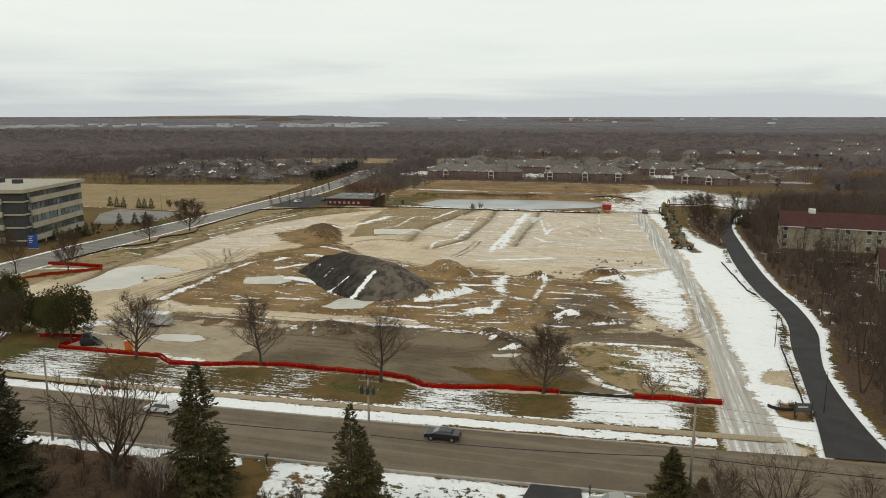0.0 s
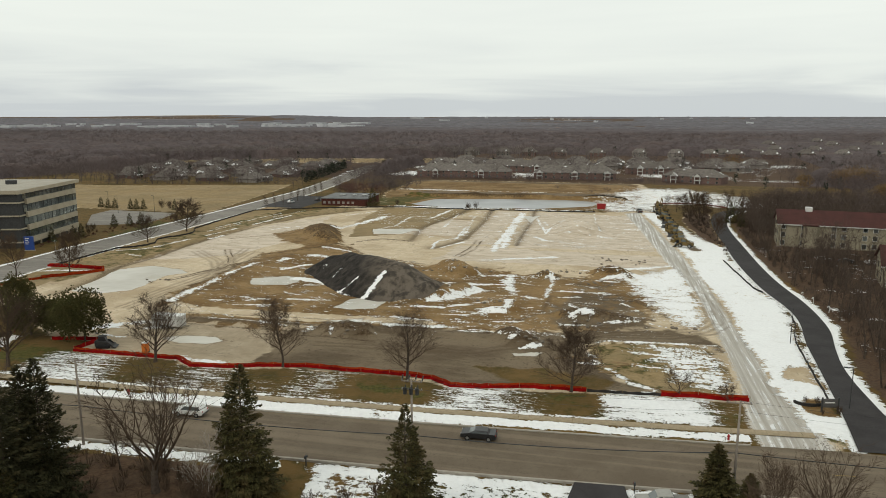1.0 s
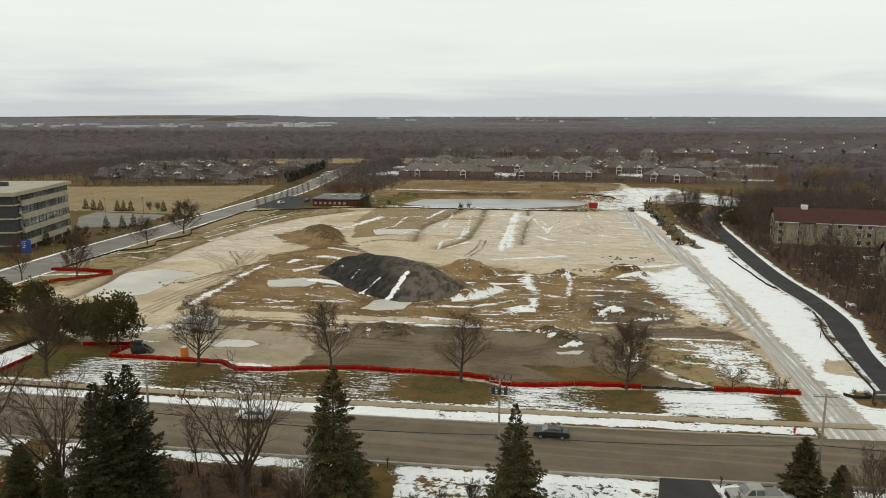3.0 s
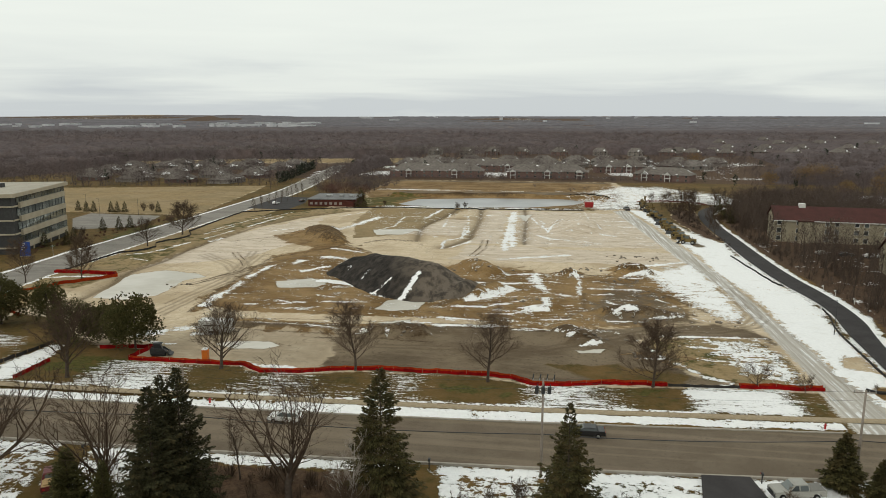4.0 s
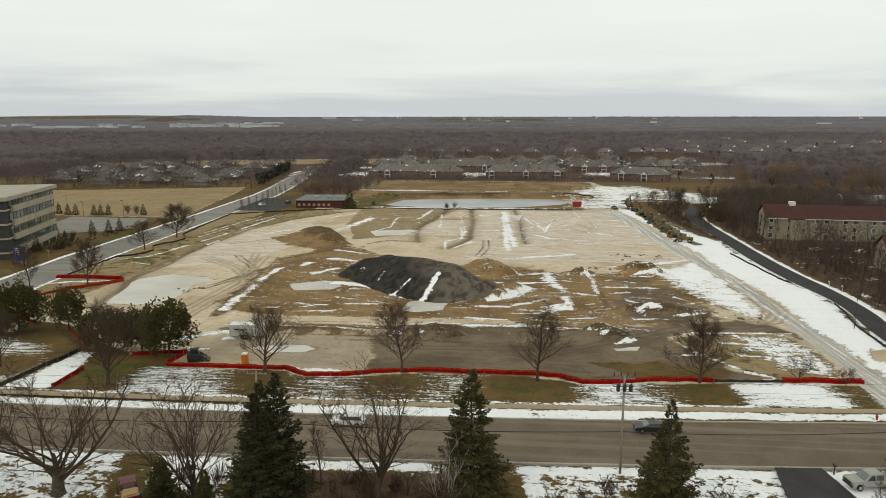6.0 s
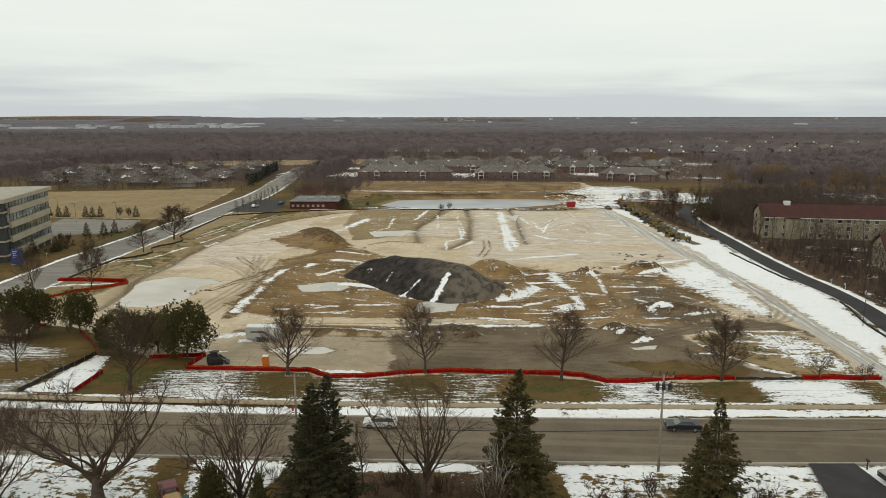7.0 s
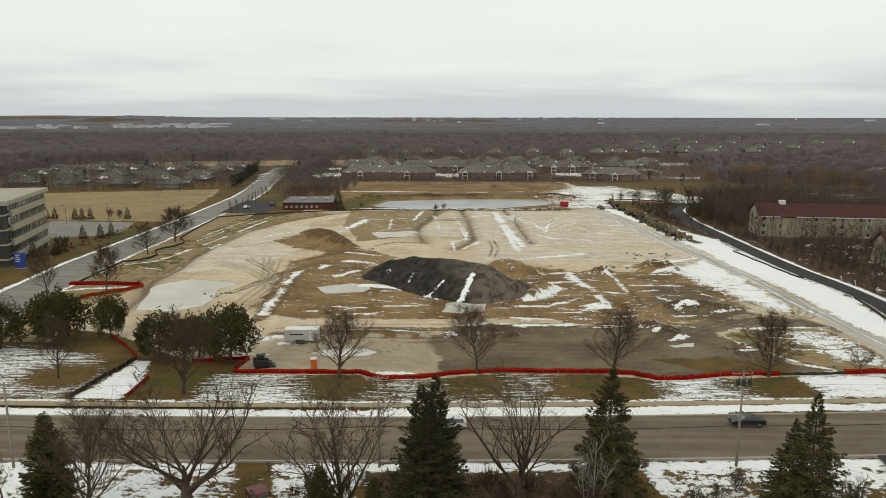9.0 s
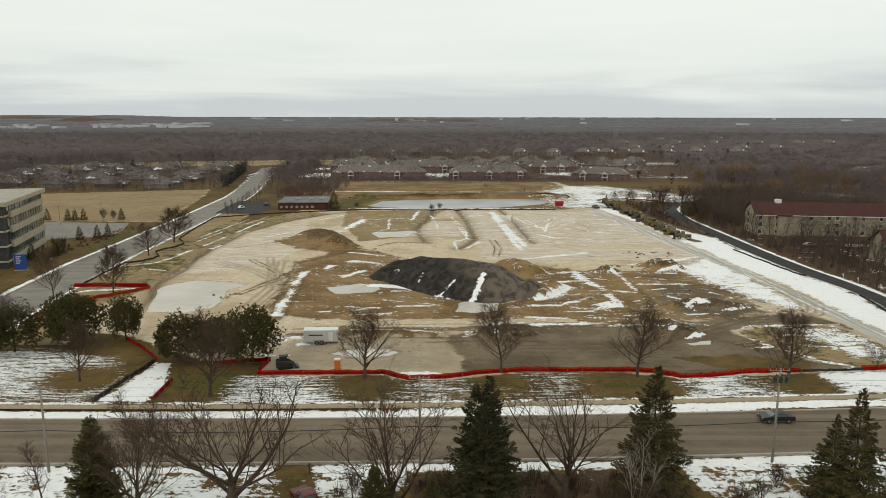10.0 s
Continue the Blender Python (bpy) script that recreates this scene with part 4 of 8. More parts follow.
for pts in RUTS:
    lo_x, hi_x = np.searchsorted(xs, (min(p[0] for p in pts) - 3, max(p[0] for p in pts) + 3))
    lo_y, hi_y = np.searchsorted(ys, (min(p[1] for p in pts) - 3, max(p[1] for p in pts) + 3))
    sub = np.s_[lo_y:hi_y, lo_x:hi_x]
    g = soft(0.12 - line_gap(GX[sub], GY[sub], pts), 0.52) * (0.6 + 0.5 * n_wide[sub])
    GZ[sub] -= 0.12 * g
    marks["rut_and_shade"][sub] = np.maximum(marks["rut_and_shade"][sub], g * 1.25)
    cover["snow"][sub] *= 1 - 0.8 * g
for pts in side_lines([(a_[0] * 0.5 + b_[0] * 0.5, a_[1] * 0.5 + b_[1] * 0.5) for a_, b_ in zip(HAUL_LEFT, HAUL_RIGHT)], (-1.9, -0.2, 1.5)):
    g = soft(0.3 - line_gap(GX, GY, pts), 0.7) * (0.5 + 0.4 * n_wide)
    lay(marks["rut_and_shade"], g * 0.45)
    GZ -= 0.08 * g
# relief
GZ += np.where(GY < 420, 0.10 * (n_mid - 0.5) + 0.12 * (n_small - 0.5), 0) * np.where(site > 0, 2.2, 0.8)
GZ += np.maximum(cover["snow"], 0) * 0.05
# beds cut for the roads
bed = np.minimum(far_side + ROAD_WIDTH + 0.3, 0.3 - far_side)
GZ -= 0.30 * smooth01(soft(bed - 0.2, 0.4))
bed = np.minimum(-kerb_gap + 0.3, kerb_gap + SIDE_WIDTH + 0.3) * np.where((GY > 88) & (GY < 690), 1, -1)
GZ = np.where(bed > 0, land(GX, GY) - 0.30, GZ)
drive_in = inside(GX, GY, DRIVE_LEFT + DRIVE_RIGHT[::-1])
GZ = np.where(drive_in > -0.3, land(GX, GY) - 0.12, GZ)

nx, ny = len(xs), len(ys)
me = bpy.data.meshes.new("ground")
me.vertices.add(nx * ny)
me.vertices.foreach_set("co", np.stack([GX, GY, GZ], -1).astype(np.float32).ravel())
corner = (np.arange(ny - 1)[:, None] * nx + np.arange(nx - 1)[None, :]).ravel()
quads = np.stack([corner, corner + 1, corner + nx + 1, corner + nx], -1).astype(np.int32)
me.loops.add(quads.size)
me.loops.foreach_set("vertex_index", quads.ravel())
me.polygons.add(len(quads))
me.polygons.foreach_set("loop_start", np.arange(0, quads.size, 4, dtype=np.int32))
me.polygons.foreach_set("use_smooth", np.ones(len(quads), bool))
me.update(calc_edges=True)
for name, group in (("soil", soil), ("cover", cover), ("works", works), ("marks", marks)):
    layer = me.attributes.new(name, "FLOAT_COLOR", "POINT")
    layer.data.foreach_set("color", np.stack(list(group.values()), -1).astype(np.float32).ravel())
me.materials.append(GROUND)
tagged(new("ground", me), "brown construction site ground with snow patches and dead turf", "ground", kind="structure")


def on_land(x, y):
    """Height of the finished ground sheet."""
    i = int(np.clip(np.searchsorted(xs, x) - 1, 0, nx - 2))
    j = int(np.clip(np.searchsorted(ys, y) - 1, 0, ny - 2))
    u, v = (x - xs[i]) / (xs[i + 1] - xs[i]), (y - ys[j]) / (ys[j + 1] - ys[j])
    return float((GZ[j, i] * (1 - u) + GZ[j, i + 1] * u) * (1 - v) + (GZ[j + 1, i] * (1 - u) + GZ[j + 1, i + 1] * u) * v)

def rounded(pts, times=2):
    """The polyline with its corners cut."""
    for _ in range(times):
        out = [pts[0]]
        for (a, b), (c, d) in zip(pts, pts[1:]):
            out += [(a * 0.75 + c * 0.25, b * 0.75 + d * 0.25), (a * 0.25 + c * 0.75, b * 0.25 + d * 0.75)]
        pts = out + [pts[-1]]
    return pts


def tyre_tracks():
    """Narrow broken lines of pressed wet soil in the soft ground, one mesh."""
    r = random.Random(58)
    vs, fs = [], []
    for pts in RUTS[:4] + [p for p in RUTS if -56 < p[0][0] < -50]:
        line = dense(rounded(pts[::5] + [pts[-1]]), 3)
        seed = r.uniform(0, 99)
        for k in range(len(line) - 1):
            (ax, ay), (bx, by) = line[k], line[k + 1]
            keep = 0.42 + 0.5 * math.sin(0.21 * k + seed) + 0.35 * math.sin(0.83 * k + 2 * seed)
            q = math.hypot(bx - ax, by - ay)
            if keep < 0.3 or q < 1e-6:
                continue
            w = 0.10 + 0.13 * min(1.0, keep) + r.uniform(-0.03, 0.04)
            nx_, ny_ = -(by - ay) / q * w, (bx - ax) / q * w
            base = len(vs)
            vs += [(x, y, on_land(x, y) + 0.03) for x, y in ((ax - nx_, ay - ny_), (ax + nx_, ay + ny_), (bx + nx_, by + ny_), (bx - nx_, by - ny_))]
            fs.append((base, base + 1, base + 2, base + 3))
    me = mesh_of("tyre_tracks", vs, fs, plain("pressed_wet_soil", (0.12, 0.087, 0.053), (0.2, 0.15, 0.098), 0.8, 0.9))
    tagged(new("tyre_tracks", me), "dark broken tyre tracks pressed into pale soil", "tyre tracks", kind="stuff")


tyre_tracks()

# ================= roads, kerbs, pavement, water =================
def structure(name, me, label, category, smooth=False):
    if smooth:
        me.polygons.foreach_set("use_smooth", [True] * len(me.polygons))
    return tagged(new(name, me), label, category, kind="structure")


def kerb(name, pts, width, z0, z1, material):
    """A raised kerb swept along a line in the plan."""
    vs, fs = [], []
    for i, (x, y) in enumerate(pts):
        a, b = pts[max(i - 1, 0)], pts[min(i + 1, len(pts) - 1)]
        d = Vector((b[0] - a[0], b[1] - a[1], 0)).normalized()
        n = Vector((-d.y, d.x, 0)) * width / 2
        h = float(land(x, y))
        for off, z in ((-1, z0), (-1, z1 - 0.02), (-0.8, z1), (0.8, z1), (1, z1 - 0.02), (1, z0)):
            vs.append((x + n.x * off, y + n.y * off, h + z))
    for i in range(len(pts) - 1):
        for k in range(5):
            fs.append((6 * i + k, 6 * i + k + 1, 6 * i + k + 7, 6 * i + k + 6))
    return mesh_of(name, vs, fs, material)


run = [float(v) for v in np.arange(-900, 901, 6.0)]
far_edge, near_edge = [(x, float(road_far(x))) for x in run], [(x, float(road_far(x)) - ROAD_WIDTH) for x in run]
structure("road", sheet("road", near_edge, far_edge, -0.13, ROAD), "worn grey-brown asphalt street with cracks and patches", "road", True)
short = [p for p in far_edge if -139 < p[0] < 15]
structure("kerb_far", kerb("kerb_far", short, 0.32, -0.3, 0.03, CONCRETE), "weathered concrete kerb along the street", "kerb")
structure("kerb_near", kerb("kerb_near", [p for p in near_edge if -48 > p[0] or p[0] > -43], 0.32, -0.3, 0.02, CONCRETE), "weathered concrete kerb beside the front yards", "kerb")
walk_pts = [(x, y + 4.1) for x, y in far_edge if -137 < x < 30]
pavement = structure("pavement", sheet("pavement", [(x, y - 0.72) for x, y in walk_pts], [(x, y + 0.72) for x, y in walk_pts], 0.01, CONCRETE), "tan concrete sidewalk between snowy verges", "sidewalk")
slab = mesh_of("slab", [(sx * 0.735, sy * 0.78, z) for z in (0.0, 0.045) for sx, sy in ((-1, -1), (1, -1), (1, 1), (-1, 1))] , [(4, 5, 6, 7), (0, 1, 5, 4), (1, 2, 6, 5), (2, 3, 7, 6), (3, 0, 4, 7)], WALK)
tilt = random.Random(9)
for i in range(104):
    x = -134.5 + 1.5 * i
    y = float(road_far(x)) + 4.1
    part("slab", slab, None, pavement).matrix_basis = pose(x, y, float(land(x, y)) + 0.012 + tilt.uniform(0, 0.012), tilt.uniform(-0.4, 0.4), tilt.uniform(-0.4, 0.4), math.degrees(math.atan(0.00062 * max(0.0, x + 130))))
side_y = [float(v) for v in np.concatenate([np.arange(92, 420, 6), np.arange(420, 690, 15)])]
right = [(float(side_kerb(y)), y) for y in side_y]
left = [(x - SIDE_WIDTH, y) for x, y in right]
structure("side_road", sheet("side_road", left, right, -0.13, SIDE_ROAD), "grey asphalt side road running past the office", "road", True)
structure("side_kerb_right", kerb("side_kerb_right", right[4:], 0.35, -0.3, 0.05, CONCRETE), "pale concrete kerb of the side road", "kerb")
structure("side_kerb_left", kerb("side_kerb_left", left[9:], 0.35, -0.3, 0.05, CONCRETE), "pale concrete kerb of the side road", "kerb")
structure("asphalt_drive", sheet("asphalt_drive", rounded(DRIVE_LEFT, 3), rounded(DRIVE_RIGHT, 3), 0.03, BLACKTOP), "winding new black asphalt drive edged with snow", "driveway", True)
yard = [(-9.6, 75.4), (-11, 66), (-11.4, 58)], [(-4.0, 75.8), (-2.4, 66), (3.5, 58)]
structure("house_driveway", sheet("house_driveway", *yard, 0.04, BLACKTOP, steps=4), "black asphalt house driveway beside a snowy lawn", "driveway")


def water_material():
    s = Shade("pond_ice", 0.3)
    n = s.noise(0.05, 4)
    return s.bump(s.noise(3, 3), 0.05, 0.02).done(s.mix(s.span(n, 0.35, 0.65), (0.20, 0.205, 0.21), (0.30, 0.305, 0.31)))


bm = bmesh.new()
bm.faces.new([bm.verts.new((x, y, float(land(x, y)) * 0 - 5.05)) for x, y in [(-125, 340), (0, 340), (0, 400), (-125, 400)]])
me = bpy.data.meshes.new("water")
bm.to_mesh(me)
bm.free()
me.materials.append(water_material())
structure("water", me, "frozen grey retention pond behind the site", "pond")


def marking(pts, w, paint, label):
    z = -0.13 + 0.006
    structure("lane_marking", sheet("lane_marking", [(x, y - w / 2) for x, y in pts], [(x, y + w / 2) for x, y in pts], z, paint), label, "road marking")


LINE_WHITE = plain("worn_white_paint", (0.42, 0.40, 0.36), (0.26, 0.24, 0.21), 2.0, 0.9)
LINE_YELLOW = plain("worn_yellow_paint", (0.36, 0.23, 0.06), (0.22, 0.16, 0.07), 2.0, 0.9)
marking([(-139 + 3 * i, float(road_far(-139 + 3 * i)) - 3.6) for i in range(5)], 0.14, LINE_WHITE, "worn white lane line on the street")
for x0 in (20, 27, 34, 41):
    marking([(x0, float(road_far(x0)) - 6.6), (x0 + 2.6, float(road_far(x0 + 2.6)) - 6.6)], 0.12, LINE_YELLOW, "worn yellow dash on the street")

# ================= trees =================
class Stems:
    """Gathers tapered tubes and blades as plain arrays."""

    def __init__(self):
        self.v, self.f = [], []

    def tube(self, path, radii, sides):
        base = len(self.v)
        for i, (p, r) in enumerate(zip(path, radii)):
            d = (path[min(i + 1, len(path) - 1)] - path[max(i - 1, 0)]).normalized()
            u = d.orthogonal().normalized()
            w = d.cross(u)
            for k in range(sides):
                a = 2 * math.pi * k / sides
                self.v.append(p + (u * math.cos(a) + w * math.sin(a)) * r)
        for i in range(len(path) - 1):
            for k in range(sides):
                a, b = base + i * sides + k, base + i * sides + (k + 1) % sides
                self.f.append((a, b, b + sides, a + sides))

    def spike(self, a, b, r):
        """A twig sliver that runs to a point."""
        base = len(self.v)
        u = (b - a).cross(Vector((a.y + 0.31, b.z - 0.2, a.x + 0.17))).normalized() * r
        self.v += [a + u, a - u, b]
        self.f += [(base, base + 1, base + 2)]

    def blade(self, a, b, w):
        base = len(self.v)
        m = a * 0.45 + b * 0.55
        self.v += [a, m + w, b, m - w]
        self.f += [(base, base + 1, base + 2, base + 3)]

    def mesh(self, name, material):
        return mesh_of(name, self.v, self.f, material)


def bent(rng, start, way, length, bits, wander, lift):
    """A path that wanders and slowly turns upwards (lift) or droops."""
    pts, d = [start.copy()], way.normalized()
    for _ in range(bits):
        d = (d + Vector((rng.gauss(0, wander), rng.gauss(0, wander), rng.gauss(0, wander * 0.6) + lift))).normalized()
        pts.append(pts[-1] + d * (length / bits))
    return pts


def off_axis(rng, along):
    return along.cross(Vector((rng.gauss(0, 1), rng.gauss(0, 1), rng.gauss(0, 1)))).normalized()


def bare_tree_meshes(seed, h, spread=0.5, fork=0.2, limbs=18, thick=0.016, subs=8, fine=5, upright=0.3, leader=0.9, stems=1, tw=1.0, sides=5, twigs=4, lift=0.08):
    """Trunk mesh and crown mesh of a leafless broadleaf tree of height h: limbs, branches, branchlets, twigs."""
    rng = random.Random(seed)
    trunk, crown = Stems(), Stems()
    for s in range(stems):
        a = 2 * math.pi * s / stems + rng.random()
        tilt = 0.05 if stems == 1 else 0.26
        hs = h * leader * (1.0 if s == 0 else rng.uniform(0.75, 0.95))
        start = Vector((math.cos(a), math.sin(a), 0)) * (0.0 if stems == 1 else 0.16) - Vector((0, 0, 0.25))
        spine = bent(rng, start, Vector((math.cos(a) * tilt, math.sin(a) * tilt, 1)), hs, 9, 0.045, 0.03)
        r0 = h * thick * (1 if stems == 1 else 0.72)
        trunk.tube(spine, [r0 * (1.35 if i == 0 else 1) * (1 - i / 9.6) ** 0.8 + 0.012 for i in range(10)], max(5, sides + 2))
        for k in range(limbs):
            f = fork + (0.97 - fork) * (k + rng.random() * 0.7) / limbs
            i = min(8, int(f * 9))
            p = spine[i].lerp(spine[i + 1], f * 9 - i)
            az = 2.4 * k + rng.uniform(-0.4, 0.4)
            level = (f - fork) / (1 - fork)
            out = Vector((math.cos(az), math.sin(az), rng.uniform(0.15, 0.6) + upright + 0.7 * level))
            length = h * spread * (1.0 - 0.62 * level * leader) * rng.uniform(0.75, 1.12)
            limb = bent(rng, p, out, length, 6, 0.10, lift)
            rl = max(0.024 * tw, r0 * (1 - f / 1.15) * 0.62)
            crown.tube(limb, [rl * (1 - j / 6.5) + 0.006 for j in range(7)], max(3, sides - 1))
            for m in range(subs):
                g = 0.16 + 0.82 * (m + rng.random() * 0.6) / subs
                j = min(5, int(g * 6))
                q = limb[j].lerp(limb[j + 1], g * 6 - j)
                along = (limb[j + 1] - limb[j]).normalized()
                reach = length * (0.58 - 0.34 * g) * rng.uniform(0.7, 1.25)
                sub = bent(rng, q, along * 0.85 + off_axis(rng, along) * 0.75 + Vector((0, 0, 0.25)), reach, 3, 0.12, lift)
                rs = max(0.013 * tw, rl * 0.38 * (1 - 0.5 * g))
                crown.tube(sub, [rs * (1 - n / 3.4) + 0.005 for n in range(4)], 3)
                for n in range(fine):
                    e = 0.2 + 0.8 * (n + rng.random()) / fine
                    c = min(2, int(e * 3))
                    start = sub[c].lerp(sub[c + 1], min(1, e * 3 - c))
                    al = (sub[c + 1] - sub[c]).normalized()
                    way = (al * 0.9 + off_axis(rng, al) * 0.7 + Vector((0, 0, 0.2))).normalized()
                    tip = start + way * h * rng.uniform(0.06, 0.115)
                    crown.spike(start, tip, 0.016 * tw)
                    for _ in range(twigs):
                        b = start.lerp(tip, rng.uniform(0.15, 0.85))
                        crown.spike(b, b + (way + off_axis(rng, way) * rng.uniform(0.5, 1.1) + Vector((0, 0, 0.15))).normalized() * h * rng.uniform(0.035, 0.08), 0.011 * tw)
    return trunk, crown


def bare_tree(x, y, meshes, scale=1.0, turn=0.0, label="", group="bare trees", bark=None, twig=None, category="tree"):
    ob = thing("bare_tree", x, y, on_land(x, y), turn, label, category, group)
    ob.scale = (scale[0], scale[0], scale[1]) if isinstance(scale, tuple) else (scale, scale, scale)
    part("trunk", meshes[0], bark or BARK, ob, smooth=True)
    part("crown", meshes[1], twig or TWIG, ob, "leafless twiggy crown")
    return ob


def grown(seed, material=None, **k):
    t, c = bare_tree_meshes(seed, **k)
    bark, twig = BARK, material or TWIG
    return t.mesh("trunk", bark), c.mesh("crown", twig)


VASE = grown(3, h=12, spread=0.82, fork=0.22, limbs=12, upright=1.2, leader=0.5, thick=0.026, subs=9, fine=4, twigs=3, lift=0.03, tw=1.3)
OVAL = grown(5, h=11, spread=0.5, fork=0.2, limbs=24, upright=0.2, thick=0.015, fine=6, twigs=4, tw=0.9)
OVAL_B = grown(8, h=11, spread=0.62, fork=0.22, limbs=18, upright=0.75, leader=0.7, thick=0.019, subs=9, fine=6, twigs=4, tw=0.95)
OAK = grown(19, h=10, spread=0.52, fork=0.14, limbs=26, upright=0.1, thick=0.017, subs=9, fine=7, twigs=4, tw=1.1)
WIDE = grown(13, h=11, spread=0.95, fork=0.28, limbs=10, upright=0.42, leader=0.38, thick=0.045, subs=10, fine=6, twigs=3, lift=0.06, tw=1.4)
CRAB = grown(27, h=6, spread=0.75, fork=0.25, limbs=13, upright=0.2, leader=0.5, thick=0.02, fine=6, twigs=4, lift=0.02)
SLIM = grown(34, h=9, spread=0.3, fork=0.2, limbs=14, upright=0.9, thick=0.012, subs=6, fine=3, twigs=2)
SHRUB = grown(38, h=3, spread=0.6, fork=0.05, limbs=5, upright=0.8, leader=0.6, thick=0.012, subs=5, fine=4, twigs=3, stems=4, sides=3)

front = "leafless street tree with grey trunk behind the red fence"
for x, y, meshes, s, a in ((-82.3, 100.4, OVAL_B, (1.4, 1.02), 40), (-59.8, 103.4, OVAL, (1.25, 1.0), 10), (-37.4, 101.6, OVAL, (1.4, 1.05), 130)):
    bare_tree(x, y, meshes, s, a, front, "street trees")
bare_tree(-11.6, 103.4, OAK, (1.3, 0.98), 20, "broad leafless tree with fine brown twigs by the fence", "street trees")
bare_tree(4.4, 105.6, CRAB, (0.85, 0.85), 80, "low crooked leafless crabapple over the red fence", "street trees")
bare_tree(11.2, 104.6, CRAB, (0.55, 0.55), 170, "small crooked leafless crabapple at the fence end", "street trees")
for x, y, meshes, s, a in ((-105.0, 92.4, OVAL_B, (1.5, 1.15), 0), (-128.2, 98.8, OVAL_B, 0.9, 50), (-151.2, 118, OVAL, 0.9, 90), (-151, 160, OAK, 1.1, 15), (-162.2, 153.4, OVAL, 1.0, 60), (-163.6, 211.6, OAK, (1.25, 0.9), 100), (-165.4, 237.8, OAK, (1.8, 1.15), 10)):
    bare_tree(x, y, meshes, s, a, "leafless tree standing on the verge beside the side road" if x < -145 else "leafless tree standing on the streaky snow lawn", "street trees")
for x, y, meshes, s, a, words in ((-92.4, 61.4, WIDE, (1.6, 1.25), 30, "spreading leafless tree with several heavy limbs"), (-74.5, 58.0, VASE, (1.4, 1.28), 200, "many-limbed leafless tree in a front yard"), (-55.8, 62.8, VASE, (1.5, 1.2), 60, "vase-shaped leafless tree beside the street"), (-63.2, 66.4, SLIM, 0.95, 40, "slim leafless tree at the street edge"), (-101.0, 57, OVAL_B, 1.25, 10, "tall leafless tree with upright limbs"), (-113.5, 62, SLIM, 0.9, 10, "slim leafless tree in a snowy yard"), (-116, 54, OVAL_B, 0.9, 100, "spreading leafless tree in a snowy yard"), (9.5, 67, OVAL_B, 0.85, 0, "bushy leafless tree in a front yard"), (15.5, 69, VASE, 0.85, 120, "thin leafless tree near the street"), (23, 68, OVAL_B, 0.9, 70, "bushy leafless tree in a front yard"), (-3.2, 63.5, SLIM, 0.7, 10, "thin leafless tree beside the driveway")):
    bare_tree(x, y, meshes, s, a, words, "yard trees")
for x, y, s, a in ((-50, 61, 0.5, 0), (-47.5, 58, 0.9, 80), (-69, 63, 0.6, 30), (-30.5, 66.5, 0.42, 10), (-33.5, 64, 0.4, 60), (-23, 64, 0.45, 100), (-36.5, 62, 0.45, 10), (-19.5, 62.5, 0.6, 200)):
    bare_tree(x, y, SHRUB, 2.6 * s, a, "thin leafless shrub thicket in a front yard", "yard shrubs", category="shrub")

# pale birch
t, c = bare_tree_meshes(55, 10, spread=0.42, fork=0.25, limbs=6, thick=0.009, subs=5, fine=3, twigs=1, stems=3, upright=0.9)
birch = bare_tree(-48.4, 60.6, (t.mesh("trunk", BIRCH), c.mesh("crown", BIRCH)), 0.95, 40, "pale leaning birch with bare white branches", "yard trees")


def spruce_meshes(seed, h, width, droop=0.25, gaps=0.0, density=1.0, taper=0.85):
    """Trunk and crown of a conifer: whorls of boughs, each a fan of side shoots carrying short needle sprays."""
    rng = random.Random(seed)
    trunk, crown = Stems(), Stems()
    trunk.tube([Vector((0, 0, -0.3)), Vector((0.03, 0, h * 0.5)), Vector((0, 0, h * 0.97))], [h * 0.016, h * 0.010, 0.012], 6)
    z, up = h * 0.05, Vector((0, 0, 1))
    while z < h * 0.99:
        f = z / h
        reach = width / 2 * (1 - f) ** taper * (1.0 if f > 0.12 else 0.8) + 0.05
        swell = 1 + 0.11 * math.sin(z * 2.1 + seed) + 0.08 * math.sin(z * 5.3)
        for k in range(int(5 + 5 * (1 - f))):
            if rng.random() < gaps:
                continue
            az = rng.random() * 2 * math.pi
            length = reach * swell * rng.uniform(0.6, 1.12)
            rise = 0.75 * f * f - droop * (1 - f) + rng.gauss(0, 0.07)
            way = Vector((math.cos(az), math.sin(az), rise)).normalized()
            across = Vector((-math.sin(az), math.cos(az), 0))
            start = Vector((0, 0, z + rng.uniform(-0.12, 0.12)))
            curl = 0.16 * length * (1 if f < 0.75 else 0.3)
            for m in range(int(density * (14 + 27 * length))):
                u = 0.15 + 0.85 * rng.random() ** 0.65
                p = start + way * (length * u) + up * (curl * (u * u - 0.6 * u))
                fan = rng.choice((-1, 1)) * rng.uniform(0.05, 1.0) * 0.42 * length * (1.05 - u) * 1.3
                p += across * fan - up * (abs(fan) * 0.22 + rng.random() * 0.08)
                size = rng.uniform(0.20, 0.42) * (0.8 + 0.12 * min(3.0, length))
                tip = p + (way * 0.9 + across * (0.9 if fan > 0 else -0.9) * rng.random() + up * rng.uniform(-0.6, 0.15)).normalized() * size
                crown.blade(p, tip, (across.cross(way) * rng.uniform(-0.6, 0.6) + across * 0.6 + way * rng.uniform(-0.3, 0.3)).normalized() * size * 0.23)
        z += h * 0.0125 + 0.07 * rng.random()
    return trunk, crown


